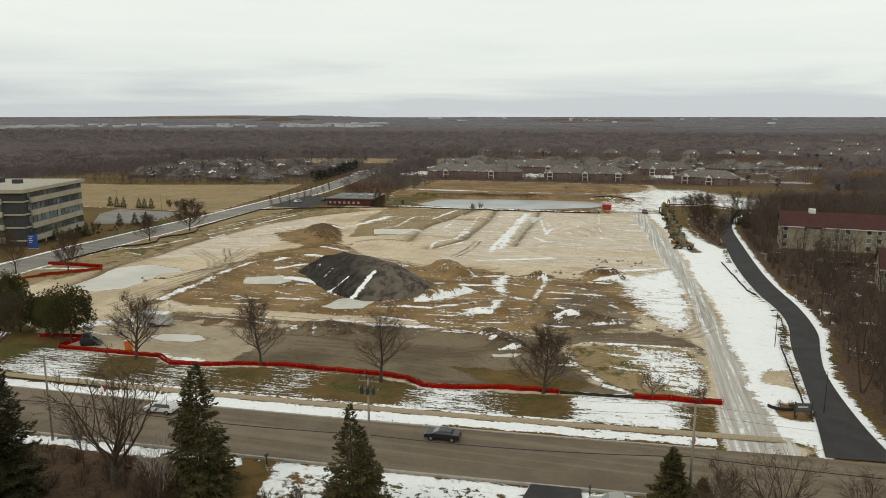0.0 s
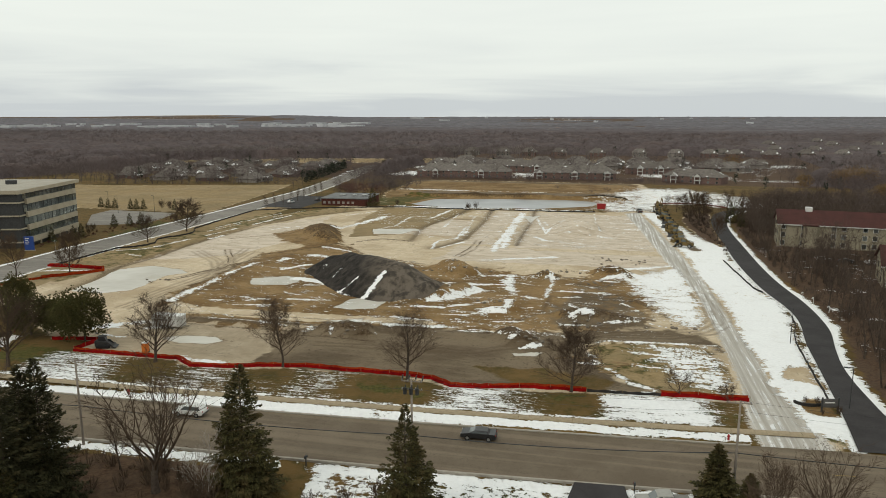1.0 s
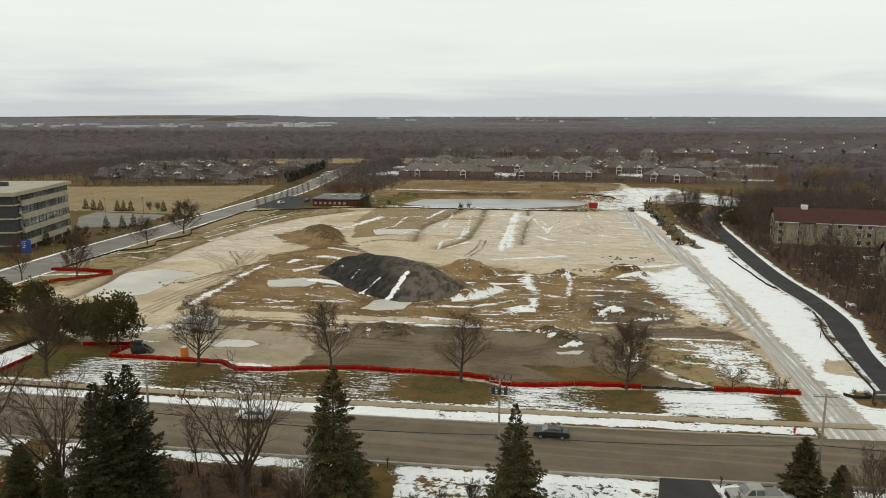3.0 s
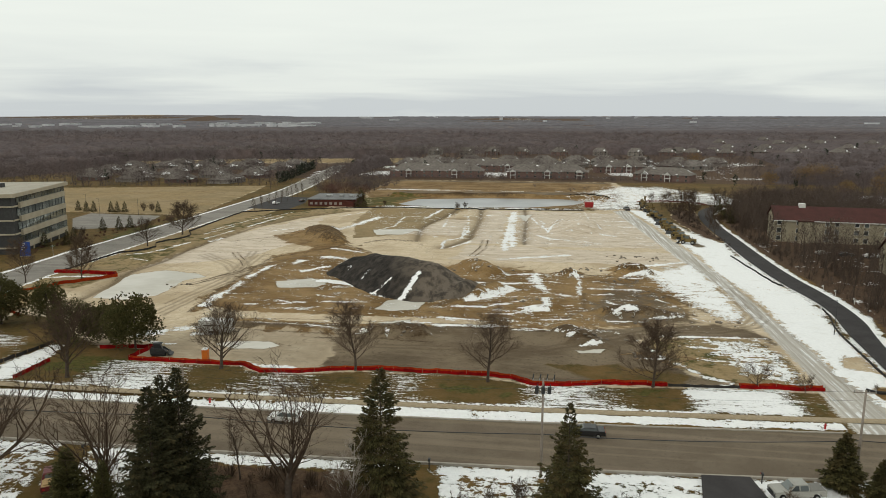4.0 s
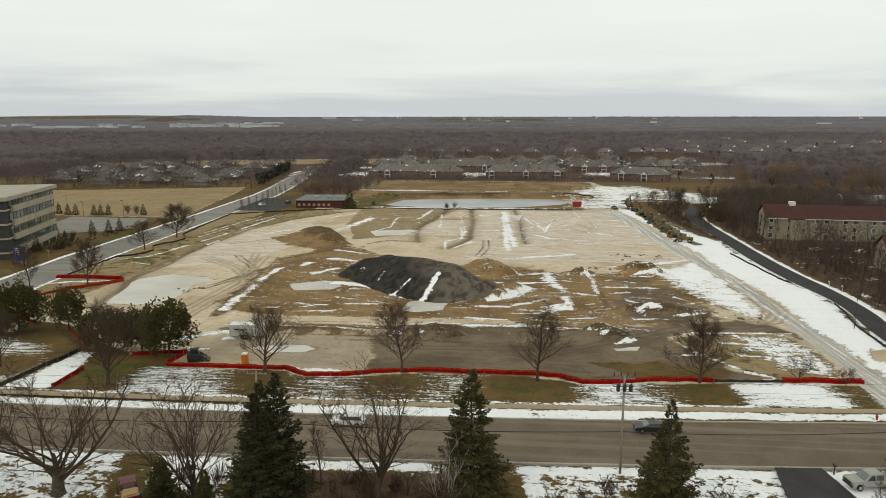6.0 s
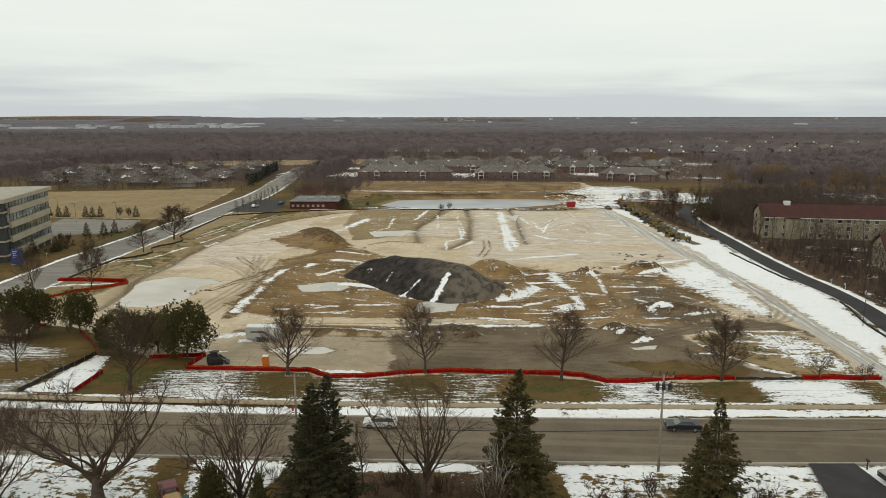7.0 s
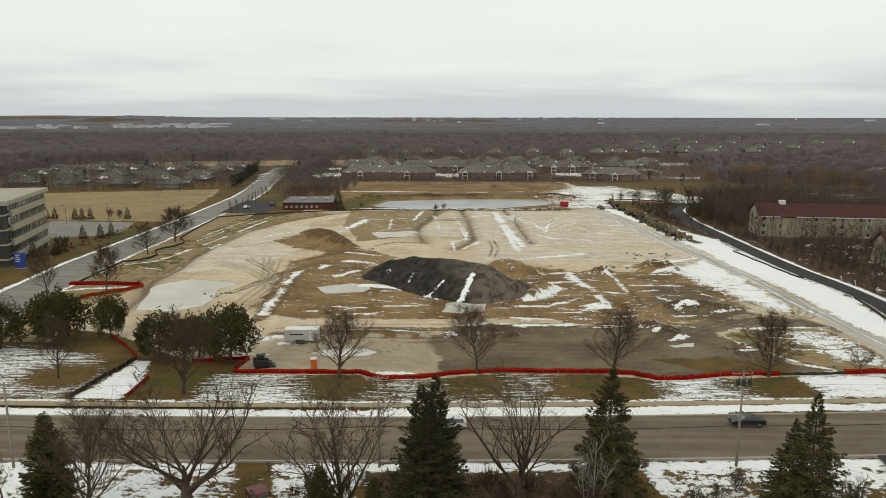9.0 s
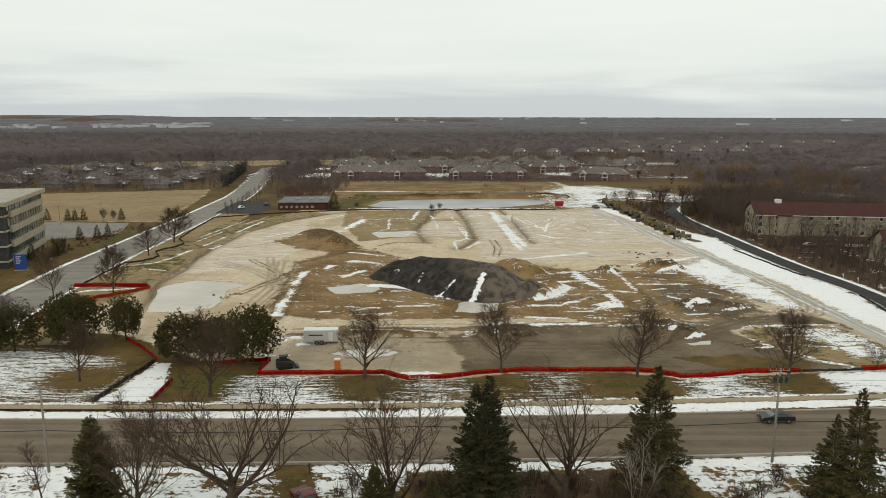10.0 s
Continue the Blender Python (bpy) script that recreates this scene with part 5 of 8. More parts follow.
def conifer(x, y, meshes, scale, turn, label, name="spruce"):
    ob = thing(name, x, y, on_land(x, y), turn, label, "conifer", "conifers")
    ob.scale = (scale[0], scale[0], scale[1]) if isinstance(scale, tuple) else (scale, scale, scale)
    part("trunk", meshes[0], BARK, ob, smooth=True)
    part("crown", meshes[1], None, ob)
    return ob


def spruce_pair(seed, h, w, droop, green, gaps=0.0, density=1.0, taper=0.85):
    t, c = spruce_meshes(seed, h, w, droop, gaps, density, taper)
    return t.mesh("trunk", BARK), c.mesh("crown", green)


BIG = spruce_pair(4, 16.5, 11.4, 0.22, BLUE_GREEN, 0.0, 0.95, 0.8)
TALL = spruce_pair(9, 15, 11.0, 0.34, SPRUCE_GREEN, 0.05, 0.95, 0.85)
LOOSE = spruce_pair(12, 14, 12.6, 0.36, SPRUCE_GREEN, 0.16, 0.9, 1.05)
SMALL = spruce_pair(17, 6, 4.4, 0.1, SPRUCE_GREEN, 0.05, 1.0, 0.8)
CEDAR = spruce_pair(29, 11, 6.5, -0.55, PINE_GREEN, 0.02, 0.9, 0.6)
FAR_SPRUCE = spruce_pair(31, 6, 4.8, 0.1, SPRUCE_GREEN, 0.2, 0.3, 0.8)
conifer(-64.7, 56.8, BIG, (0.84, 1.05), 0, "dense blue-green spruce towering over the yard")
conifer(-65.2, 52.4, BIG, (0.9, 1.03), 70, "dense blue-green spruce beside its taller twin")
conifer(-66.1, 56.0, BIG, (0.8, 1.01), 200, "dense blue-green spruce grown into its two neighbours")
conifer(-45.7, 64.8, TALL, (0.95, 1.03), 20, "tall dark green spruce beside the street")
conifer(-25.5, 60.4, LOOSE, (0.84, 1.05), 50, "ragged dark green spruce near the utility pole")
conifer(-25.6, 64.2, LOOSE, (0.62, 0.72), 160, "ragged dark green spruce beside a larger one")
conifer(5.8, 75.0, SMALL, (1.15, 1.15), 0, "small dark green spruce by the driveway")
conifer(8.6, 72.0, SMALL, (0.9, 0.9), 90, "small dark green spruce by the driveway")
conifer(-105.6, 58.4, CEDAR, (1.0, 1.08), 0, "dense green cedar beside a leafless tree", "cedar")
conifer(-76.0, 54.2, CEDAR, (0.85, 0.8), 60, "low green cedar in a front yard", "cedar")
conifer(-70.4, 52.0, CEDAR, (0.6, 0.82), 60, "yellow-green cedar at the foot of a spruce", "cedar")
conifer(-63.6, 50.6, SMALL, (1.1, 1.35), 60, "young green spruce below a taller one")


def pine_meshes(seed, h, width):
    """A broad round-headed pine: limbs to all sides and tufts of needles all through an uneven domed crown."""
    rng = random.Random(seed)
    trunk, crown = Stems(), Stems()
    spine = bent(rng, Vector((0, 0, -0.3)), Vector((0.05, 0.02, 1)), h * 0.92, 7, 0.05, 0.03)
    trunk.tube(spine, [h * 0.022 * (1 - i / 8.2) + 0.02 for i in range(8)], 7)
    for k in range(30):
        f = 0.16 + 0.76 * (k + rng.random()) / 30
        i = min(6, int(f * 7))
        p = spine[i].lerp(spine[i + 1], f * 7 - i)
        az = 2.4 * k + rng.uniform(-0.5, 0.5)
        reach = width / 2 * math.sqrt(max(0.05, 1 - ((f - 0.42) / 0.62) ** 2)) * rng.uniform(0.6, 0.9)
        limb = bent(rng, p, Vector((math.cos(az), math.sin(az), rng.uniform(-0.1, 0.4))), reach, 4, 0.10, 0.06)
        trunk.tube(limb, [0.05 * (1 - j / 5) + 0.008 for j in range(5)], 4)
    phase = [rng.uniform(0, 6.3) for _ in range(4)]
    for _ in range(2700):
        az, up = rng.uniform(0, 2 * math.pi), rng.uniform(-0.85, 1.0)
        lobe = 1 + 0.16 * math.sin(3 * az + phase[0] + 2 * up) + 0.13 * math.sin(5 * az + phase[1]) * math.cos(4 * up + phase[2]) + 0.08 * math.sin(9 * az + 7 * up + phase[3])
        rad = lobe * (0.35 + 0.65 * rng.random() ** 0.45)
        ring = math.sqrt(1 - up * up) * rad
        c = Vector((math.cos(az) * ring * width / 2, math.sin(az) * ring * width / 2, h * (0.52 + 0.46 * up * rad)))
        out = Vector((math.cos(az) * 0.7, math.sin(az) * 0.7, 0.5 + 0.6 * up))
        for _ in range(13):
            d = (out + Vector((rng.gauss(0, 0.75), rng.gauss(0, 0.75), rng.gauss(0.1, 0.6)))).normalized()
            crown.spike(c, c + d * rng.uniform(0.28, 0.46), rng.uniform(0.05, 0.08))
    return trunk.mesh("trunk", BARK), crown.mesh("crown", PINE_GREEN)


PINE, PINE_B = pine_meshes(6, 9.6, 9.8), pine_meshes(15, 8.6, 9.0)
for x, y, m, s, a in ((-102.6, 107.8, PINE, (0.94, 1.05), 0), (-109.2, 110.4, PINE_B, 0.9, 60), (-115.4, 108.6, PINE_B, (0.94, 1.0), 130), (-139.4, 118.6, PINE_B, 1.15, 0), (-130.6, 121.4, PINE, (0.66, 0.88), 200), (-147.5, 113.5, PINE, 0.95, 110)):
    conifer(x, y, m, s, a, "round-headed green pine above a bare lawn", "pine")

# ================= the site's own things =================
def fence_run(name, pts, tall, material, label, posts=True, top=None, group="", post_material=None, lean=0.10):
    """Sagging fabric along a line, with stakes; an optional second mesh behind and above it."""
    x0, y0 = pts[0]
    z0 = on_land(x0, y0)
    ob = thing(name, x0, y0, z0, 0, label, "fence", group)
    rng = random.Random(int(x0 * 7 + y0))
    line = []
    for (ax, ay), (bx, by) in zip(pts, pts[1:]):
        n = max(2, int(math.hypot(bx - ax, by - ay) / 0.8))
        line += [(ax + (bx - ax) * k / n, ay + (by - ay) * k / n) for k in range(n)]
    line.append(pts[-1])

    def cloth(part_name, low, high, off, mat, words=""):
        vs, fs = [], []
        for i, (x, y) in enumerate(line):
            a, b = line[max(i - 1, 0)], line[min(i + 1, len(line) - 1)]
            d = Vector((b[0] - a[0], b[1] - a[1])).normalized()
            nx_, ny_ = -d.y, d.x
            h = on_land(x, y) - z0
            sag = 0.10 * (0.5 - 0.5 * math.cos(2 * math.pi * i / 3.0)) + rng.uniform(0, 0.07)
            wob = rng.gauss(0, 0.05)
            for t_, z in ((0.0, low), (lean * 0.4, (low + high) / 2), (lean, high - sag), (lean + 0.02, high - sag), (lean * 0.4 + 0.02, (low + high) / 2), (0.02, low)):
                vs.append((x - x0 + nx_ * (off + t_ + wob), y - y0 + ny_ * (off + t_ + wob), h + z))
        for i in range(len(line) - 1):
            for k in range(6):
                a, b = 6 * i + k, 6 * i + (k + 1) % 6
                fs.append((a, b, b + 6, a + 6))
        return part(part_name, mesh_of(part_name, vs, fs, mat), None, ob, words)

    cloth("fabric", -0.05, tall, 0.0, material)
    if top:
        cloth("safety_mesh", 0.1, tall + 0.10, 0.55, top, "orange plastic mesh")
    if posts:
        stake = mesh_of("stake", *cuboid(0.05, 0.05, tall + 0.35), post_material or STAKE)
        for i in range(0, len(line), 3):
            x, y = line[i]
            p = part("stake", stake, None, ob)
            p.location = (x - x0 + 0.1, y - y0 + 0.12, on_land(x, y) - z0 - 0.1)
    return ob


def cuboid(w, d, h):
    v = [(sx * w / 2, sy * d / 2, z) for z in (0, h) for sx, sy in ((-1, -1), (1, -1), (1, 1), (-1, 1))]
    return v, [(0, 3, 2, 1), (4, 5, 6, 7), (0, 1, 5, 4), (1, 2, 6, 5), (2, 3, 7, 6), (3, 0, 4, 7)]


red = "sagging red fabric site fence with orange mesh on stakes"
fence_run("site_fence", [(-100.3, 102.0), (-86.9, 102.2), (-79.3, 102.4), (-75.2, 99.6), (-69.6, 100.4), (-61.5, 103.0), (-56.9, 104.0), (-50.2, 103.8), (-38, 104.1), (-34, 103.6), (-30.2, 101.0), (-25.9, 101.3), (-17.3, 103.6), (-9.3, 103.8)], 0.58, RED_FABRIC, red, True, ORANGE_MESH, "site fences")
fence_run("site_fence", [(-9.2, 103.9), (-4, 104.4), (1.8, 105.0)], 0.5, BLACK_FABRIC, "low black silt fence trampled into the mud", True, None, "site fences")
fence_run("site_fence", [(1.8, 105.0), (8, 105.4), (14.5, 105.9)], 0.66, RED_FABRIC, "red fabric fence ending at the haul road", True, ORANGE_MESH, "site fences")
fence_run("site_fence", [(-100.4, 102.2), (-99.7, 109.2), (-109.2, 107.0)], 0.85, RED_FABRIC, "red fabric fence turning back under the pines", True, None, "site fences")
fence_run("site_fence", [(-119.6, 108.8), (-124, 114.5), (-130.5, 121.4)], 0.85, RED_FABRIC, "short red fabric fence between the pines", True, None, "site fences")
fence_run("site_fence", [(-164.3, 166.6), (-155, 167.2), (-146.3, 166.8), (-144.4, 164.8), (-146, 161.8), (-153.4, 152.5)], 0.9, RED_FABRIC, "red fence looping round a bare tree", True, ORANGE_MESH, "site fences")
fence_run("site_fence", [(-153.4, 152.5), (-156, 146), (-158, 138), (-150, 130), (-140, 124.5)], 0.7, ORANGE_MESH, "orange plastic fence at the edge of the site", True, None, "site fences")
fence_run("silt_fence", [(-121.6, 89.8), (-120.8, 99), (-119.7, 108.4)], 0.7, BLACK_FABRIC, "black silt fence edging the snowy entrance", True, None, "site fences")
fence_run("silt_fence", [(-112.9, 90.2), (-113.2, 99.2)], 0.75, RED_FABRIC, "short red silt fence edging the snowy entrance", True, None, "site fences")
fence_run("silt_fence", [(-163, 168), (-164.2, 182), (-165, 198), (-161.7, 200.5), (-160, 205), (-159.5, 210), (-163.6, 217), (-163, 223), (-160.4, 228), (-160.4, 234), (-162.9, 239.5), (-166, 244), (-169, 267), (-173, 306), (-157, 317), (-143, 325), (-110, 337.5), (-60, 338.5), (-14, 341)], 0.6, BLACK_FABRIC, "long black silt fence round the building pads", False, None, "site fences")
fence_run("silt_fence", [(27.2, 224), (29.0, 186), (30.4, 181.5)], 0.5, BLACK_FABRIC, "black silt fence beside the asphalt drive", False, None, "site fences")
fence_run("silt_fence", [(32.0, 159), (31.2, 152), (29.4, 145), (28.2, 138), (27.4, 128), (26.2, 112), (25.6, 106)], 0.5, BLACK_FABRIC, "black silt fence beside the asphalt drive", False, None, "site fences")
fence_run("silt_fence", [(15.5, 384), (22, 389), (32, 391), (42, 386), (50, 376)], 0.7, plain("faded_red_fabric", (0.2, 0.05, 0.035), (0.13, 0.035, 0.025), 0.4, 1.0), "faded red fabric fence round a grassy island", False, None, "site fences")
fence_run("silt_fence", [(2, 394), (-40, 404), (-90, 404), (-125, 398)], 0.6, BLACK_FABRIC, "black silt fence behind the pond", False, None, "site fences")


def gravel_material():
    s = Shade("dark_gravel", 0.95)
    lump, grit, run_ = s.noise(0.35, 5, 0.6), s.noise(5, 4, 0.7), s.noise(1.0, 5, 0.6, s.stretched(0.5, 0.5, 0.07))
    col = s.mix(s.span(lump, 0.35, 0.65), (0.012, 0.0105, 0.009), (0.033, 0.028, 0.024))
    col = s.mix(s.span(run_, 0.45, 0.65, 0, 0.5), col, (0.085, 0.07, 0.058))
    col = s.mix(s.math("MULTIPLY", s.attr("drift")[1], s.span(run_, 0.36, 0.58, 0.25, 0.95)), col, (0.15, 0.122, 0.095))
    col = s.mix(s.span(grit, 0.5, 0.7, 0, 0.5), col, (0.085, 0.076, 0.068))
    snow = s.attr("drift")[0]
    white = s.span(s.math("ADD", snow, s.math("MULTIPLY", s.math("SUBTRACT", s.noise(1.1, 5, 0.65), 0.5), 1.7)), 0.44, 0.58)
    s.bump(grit, 0.8, 0.12)
    return s.done(s.mix(white, col, (0.84, 0.84, 0.84)))


def gravel_pile():
    """The long dark pile: two joined cones with slumped flanks and snow in the gullies."""
    gx, gy = np.meshgrid(np.arange(-96, -38, 0.5), np.arange(138, 206, 0.5))
    wob = grain(gx, gy, 16, 71, 4) - 0.5
    fl = grain(gx, gy, 5, 73, 3) - 0.5
    ridge = [(-81.5, 181), (-75, 177), (-68, 171), (-62, 165.5), (-57.8, 163)]
    top = np.full(gx.shape, -9.0)
    for (ax, ay), (bx, by), ha, hb in zip(ridge, ridge[1:], (4.6, 6.2, 7.1, 7.5), (6.2, 7.1, 7.5, 7.3)):
        dx, dy = bx - ax, by - ay
        t_ = np.clip(((gx - ax) * dx + (gy - ay) * dy) / (dx * dx + dy * dy), 0, 1)
        d = np.hypot(gx - ax - t_ * dx, gy - ay - t_ * dy)
        h = ha + (hb - ha) * t_
        top = np.maximum(top, h - np.maximum(0, np.sqrt(d * d + 6) - 2.4) * 0.72 * (1 + 0.28 * wob))
    top = top + 0.8 * wob + 0.45 * fl
    base = np.array([[on_land(x, y) for x in gx[0]] for y in gy[:, 0]])
    z = base + np.maximum(top, -0.6)
    keep = top > -0.35
    n = gx.shape[1]
    flat = keep.ravel()
    index = np.cumsum(flat) - 1
    quads_ = []
    for j in range(gx.shape[0] - 1):
        for i in range(n - 1):
            a = j * n + i
            if flat[a] and flat[a + 1] and flat[a + n] and flat[a + n + 1]:
                quads_.append((index[a], index[a + 1], index[a + n + 1], index[a + n]))
    pts = np.stack([gx, gy, z], -1).reshape(-1, 3)[flat] - np.array([-68, 172, 0])
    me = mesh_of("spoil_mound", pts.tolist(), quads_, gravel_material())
    drift = np.zeros(gx.shape)
    for w, *line in ((1.5, (-60.0, 158.5), (-61.6, 154.5), (-63.4, 151)), (0.7, (-66.5, 160), (-70.5, 156.5)), (0.6, (-88, 172), (-80, 164)), (0.9, (-72, 157), (-66, 153)), (0.4, (-83, 176), (-82, 174)), (0.5, (-75, 168), (-75.5, 166))):
        drift = np.maximum(drift, 0.85 * soft(0.55 * w - line_gap(gx + 2 * fl, gy + 2 * fl, line), 0.8))
    layer = me.attributes.new("drift", "FLOAT_COLOR", "POINT")
    rgba = np.zeros((int(flat.sum()), 4), np.float32)
    rgba[:, 0] = drift.ravel()[flat]
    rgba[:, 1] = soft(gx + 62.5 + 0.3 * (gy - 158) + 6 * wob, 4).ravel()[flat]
    layer.data.foreach_set("color", rgba.ravel())
    me.polygons.foreach_set("use_smooth", [True] * len(me.polygons))
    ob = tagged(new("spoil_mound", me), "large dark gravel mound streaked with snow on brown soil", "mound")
    ob.location = (-68, 172, 0)


gravel_pile()


def utility_pole(x, y, h, label, arms=1, turn=2.0, drums=0):
    z = on_land(x, y)
    ob = thing("utility_pole", x, y, z, turn, label, "utility pole", "utility poles")
    part("shaft", rodded((0, 0, -0.3), (0, 0, h), 0.17, 0.11, 12), POLE_WOOD, ob, smooth=True)
    for k in range(arms):
        zz = h - 0.35 - 1.0 * k
        arm = part("crossarm", boxed(-1.25, 1.25, 0.13, 0.23, zz - 0.06, zz + 0.06, 0.015), POLE_WOOD, ob)
        for px in (-1.15, -0.45, 0.45, 1.15):
            part("insulator", rodded((px, 0.18, zz + 0.06), (px, 0.18, zz + 0.26), 0.06, 0.04, 8), STEEL, arm)
    for k in range(drums):
        px = -0.72 + 0.72 * k
        bm = rodded((px, -0.25, h - 1.75), (px, -0.25, h - 1.0), 0.22, 0.22, 14)
        rod(bm, (px, -0.25, h - 1.0), (px, -0.25, h - 0.9), 0.18, 0.08, 14)
        part("transformer", bm, DARK_STEEL, ob, "dark steel transformer drum")
        part("bushing", rodded((px + 0.1, -0.25, h - 0.92), (px + 0.1, -0.25, h - 0.6), 0.07, 0.05, 8), DARK_STEEL, ob)
    if drums:
        for k in range(4):
            px = -1.2 + 0.8 * k
            part("cutout", rodded((px, 0.3, h - 0.25), (px + 0.12, 0.42, h + 0.35), 0.09, 0.07, 8), DARK_STEEL, ob, "dark fuse cutout")
    return ob, z


POLES = [(-72.2, 71.0, 11.8), (-28.3, 72.6, 12.3), (7.8, 76.6, 11.5), (52, 79, 10.6), (-117, 69.5, 11.0), (-160, 69.5, 11.0)]
for i, (x, y, h) in enumerate(POLES):
    utility_pole(x, y, h, "weathered wooden utility pole with transformer drums" if i == 1 else "weathered wooden utility pole beside the street", 2 if i == 1 else 1, 2.0, 3 if i == 1 else 0)


def wire(a, b, sag, r=0.035):
    st = Stems()
    path = [Vector(a).lerp(Vector(b), k / 14) - Vector((0, 0, sag * 4 * (k / 14) * (1 - k / 14))) for k in range(15)]
    st.tube(path, [r] * 15, 4)
    return st


order = sorted(POLES)
for (ax, ay, ah), (bx, by, bh) in zip(order, order[1:]):
    ob = thing("overhead_wires", ax, ay, 0, 0, "thin black overhead wires slung between poles", "wires", "overhead wires")
    for off, drop in ((0.18, 0.1), (0.5, 1.35)):
        za, zb = on_land(ax, ay) + ah - drop, on_land(bx, by) + bh - drop
        part("wire", wire((0, off, za), (bx - ax, by - ay + off, zb), 0.7, 0.012).mesh("wire", DARK_STEEL), None, ob)
    za, zb = on_land(ax, ay) + 5.3, on_land(bx, by) + 5.3
    part("cable", wire((0, 0.2, za), (bx - ax, by - ay + 0.2, zb), 0.5, 0.055).mesh("cable", DARK_STEEL), None, ob, "thick black cable")

# ================= buildings =================
PRECAST = plain("tan_precast", (0.40, 0.35, 0.265), (0.33, 0.285, 0.21), 0.3, 0.9, bump=0.1)
ROOF_GRAVEL = plain("pale_roof_membrane", (0.40, 0.37, 0.31), (0.33, 0.30, 0.25), 0.15, 0.95)


def shingles():
    s = Shade("grey_shingles", 0.95)
    n = s.noise(0.5, 5)
    col = s.mix(s.span(n, 0.35, 0.65), (0.19, 0.168, 0.15), (0.13, 0.113, 0.1))
    col = s.mix(s.span(s.random(), 0, 1, 0, 0.5), col, (0.105, 0.088, 0.076))
    col = s.mix(s.span(s.noise(0.13, 3), 0.62, 0.66), col, (0.7, 0.7, 0.7))
    return s.bump(n, 0.3, 0.03).done(col)


SHINGLE = shingles()
RED_SHINGLE = plain("maroon_shingles", (0.076, 0.031, 0.027), (0.056, 0.025, 0.022), 0.4, 0.9, bump=0.3)
BEIGE = plain("beige_siding", (0.34, 0.30, 0.215), (0.28, 0.245, 0.175), 0.4, 0.85)
BRICK_WALL = plain("red_brick", (0.15, 0.095, 0.08), (0.205, 0.138, 0.118), 1.2, 0.9, vary=0.4)
DARK_BRICK = plain("dark_red_brick", (0.095, 0.032, 0.024), (0.06, 0.022, 0.018), 1.5, 0.9)
SIDING = plain("pale_siding", (0.32, 0.29, 0.26), (0.22, 0.195, 0.17), 0.5, 0.85, vary=0.7)
WHITE_TRIM = plain("white_trim", (0.62, 0.61, 0.58), (0.52, 0.51, 0.48), 0.5, 0.7)


def glass_material():
    s = Shade("dark_window_glass", 0.06)
    n = s.noise(0.12, 3)
    return s.bump(n, 0.05, 0.1).done(s.mix(s.span(s.random(), 0.2, 0.9), (0.035, 0.042, 0.042), (0.14, 0.155, 0.15)))


GLASS = glass_material()


def coated_glass():
    """Mirror-coated office glazing that throws back the sky and the yard."""
    s = Shade("coated_office_glass", 0.07, 0.75)
    wave = s.noise(0.5, 2)
    return s.bump(wave, 0.25, 0.05).done(s.mix(s.span(s.random(), 0.1, 0.9), (0.17, 0.2, 0.2), (0.36, 0.4, 0.39)))


COATED = coated_glass()


def office():
    ob = thing("office_building", -194.2, 189.6, -1.9, 15.5, "four-storey tan office building with dark ribbon windows", "office building")
    L, W, storey, foot = 41.0, 62.0, 4.35, 1.6
    part("core", boxed(-W, -0.7, 0.7, L - 0.7, 0, 18.6), DARK_STEEL, ob, "dark recessed glass walls")
    part("roof_slab", boxed(-W - 0.4, 0.5, -0.5, L + 0.5, 18.3, 19.5, 0.05), PRECAST, ob)
    part("roof", boxed(-W, 0.1, -0.1, L + 0.1, 19.5, 19.56), ROOF_GRAVEL, ob, "pale flat roof membrane")
    for x, y, w, d, h in ((-14, 22, 3, 2, 1.4), (-24, 26, 5, 2.5, 1.6), (-40, 18, 6, 4, 2.2), (-19, 30, 1.4, 1.2, 0.8)):
        part("roof_unit", boxed(x - w / 2, x + w / 2, y - d / 2, y + d / 2, 19.56, 19.56 + h, 0.05), DARK_STEEL, ob)
    pane_e, pane_s = mesh_of("pane", *cuboid(0.05, 2.55, 2.35), COATED), mesh_of("pane", *cuboid(2.55, 0.05, 2.35), COATED)
    for k in range(4):
        z = foot + storey * k
        part("spandrel", boxed(-0.45, 0.35, 4.2, L - 2.6, z, z + 1.75, 0.04), PRECAST, ob)
        part("spandrel", boxed(-W, -7.2, -0.35, 0.45, z, z + 1.75, 0.04), PRECAST, ob)
        part("ledge", boxed(-7.0, -0.3, 0.3, 0.75, z + 0.5, z + 0.95, 0.03), PRECAST, ob)
        part("ledge", boxed(-0.75, -0.28, 0.3, 4.0, z + 0.5, z + 0.95, 0.03), PRECAST, ob)
        for j in range(14):
            p = part("pane", pane_e, None, ob)
            p.location = (-0.62 + 0.04 * (j % 2), 4.6 + 2.62 * j, z + 1.78)
        for j in range(20):
            p = part("pane", pane_s, None, ob)
            p.location = (-8.8 - 2.62 * j, 0.62, z + 1.78)
        for j in range(15):
            part("mullion", boxed(-0.62, -0.5, 3.25 + 2.62 * j, 3.33 + 2.62 * j, z + 1.75, z + 4.3), DARK_STEEL, ob)
    for j in range(6):
        part("pier", boxed(-0.9, -0.3, 5 + 6.6 * j, 5.7 + 6.6 * j, -0.5, foot), PRECAST, ob)
    return ob


office()

BLUE = plain("blue_sign_panel", (0.008, 0.04, 0.20), (0.012, 0.05, 0.24), 0.6, 0.5)
sign = thing("blue_sign", -190.0, 187.6, on_land(-190, 187.6), 18, "tall blue sign board in front of the office", "sign")
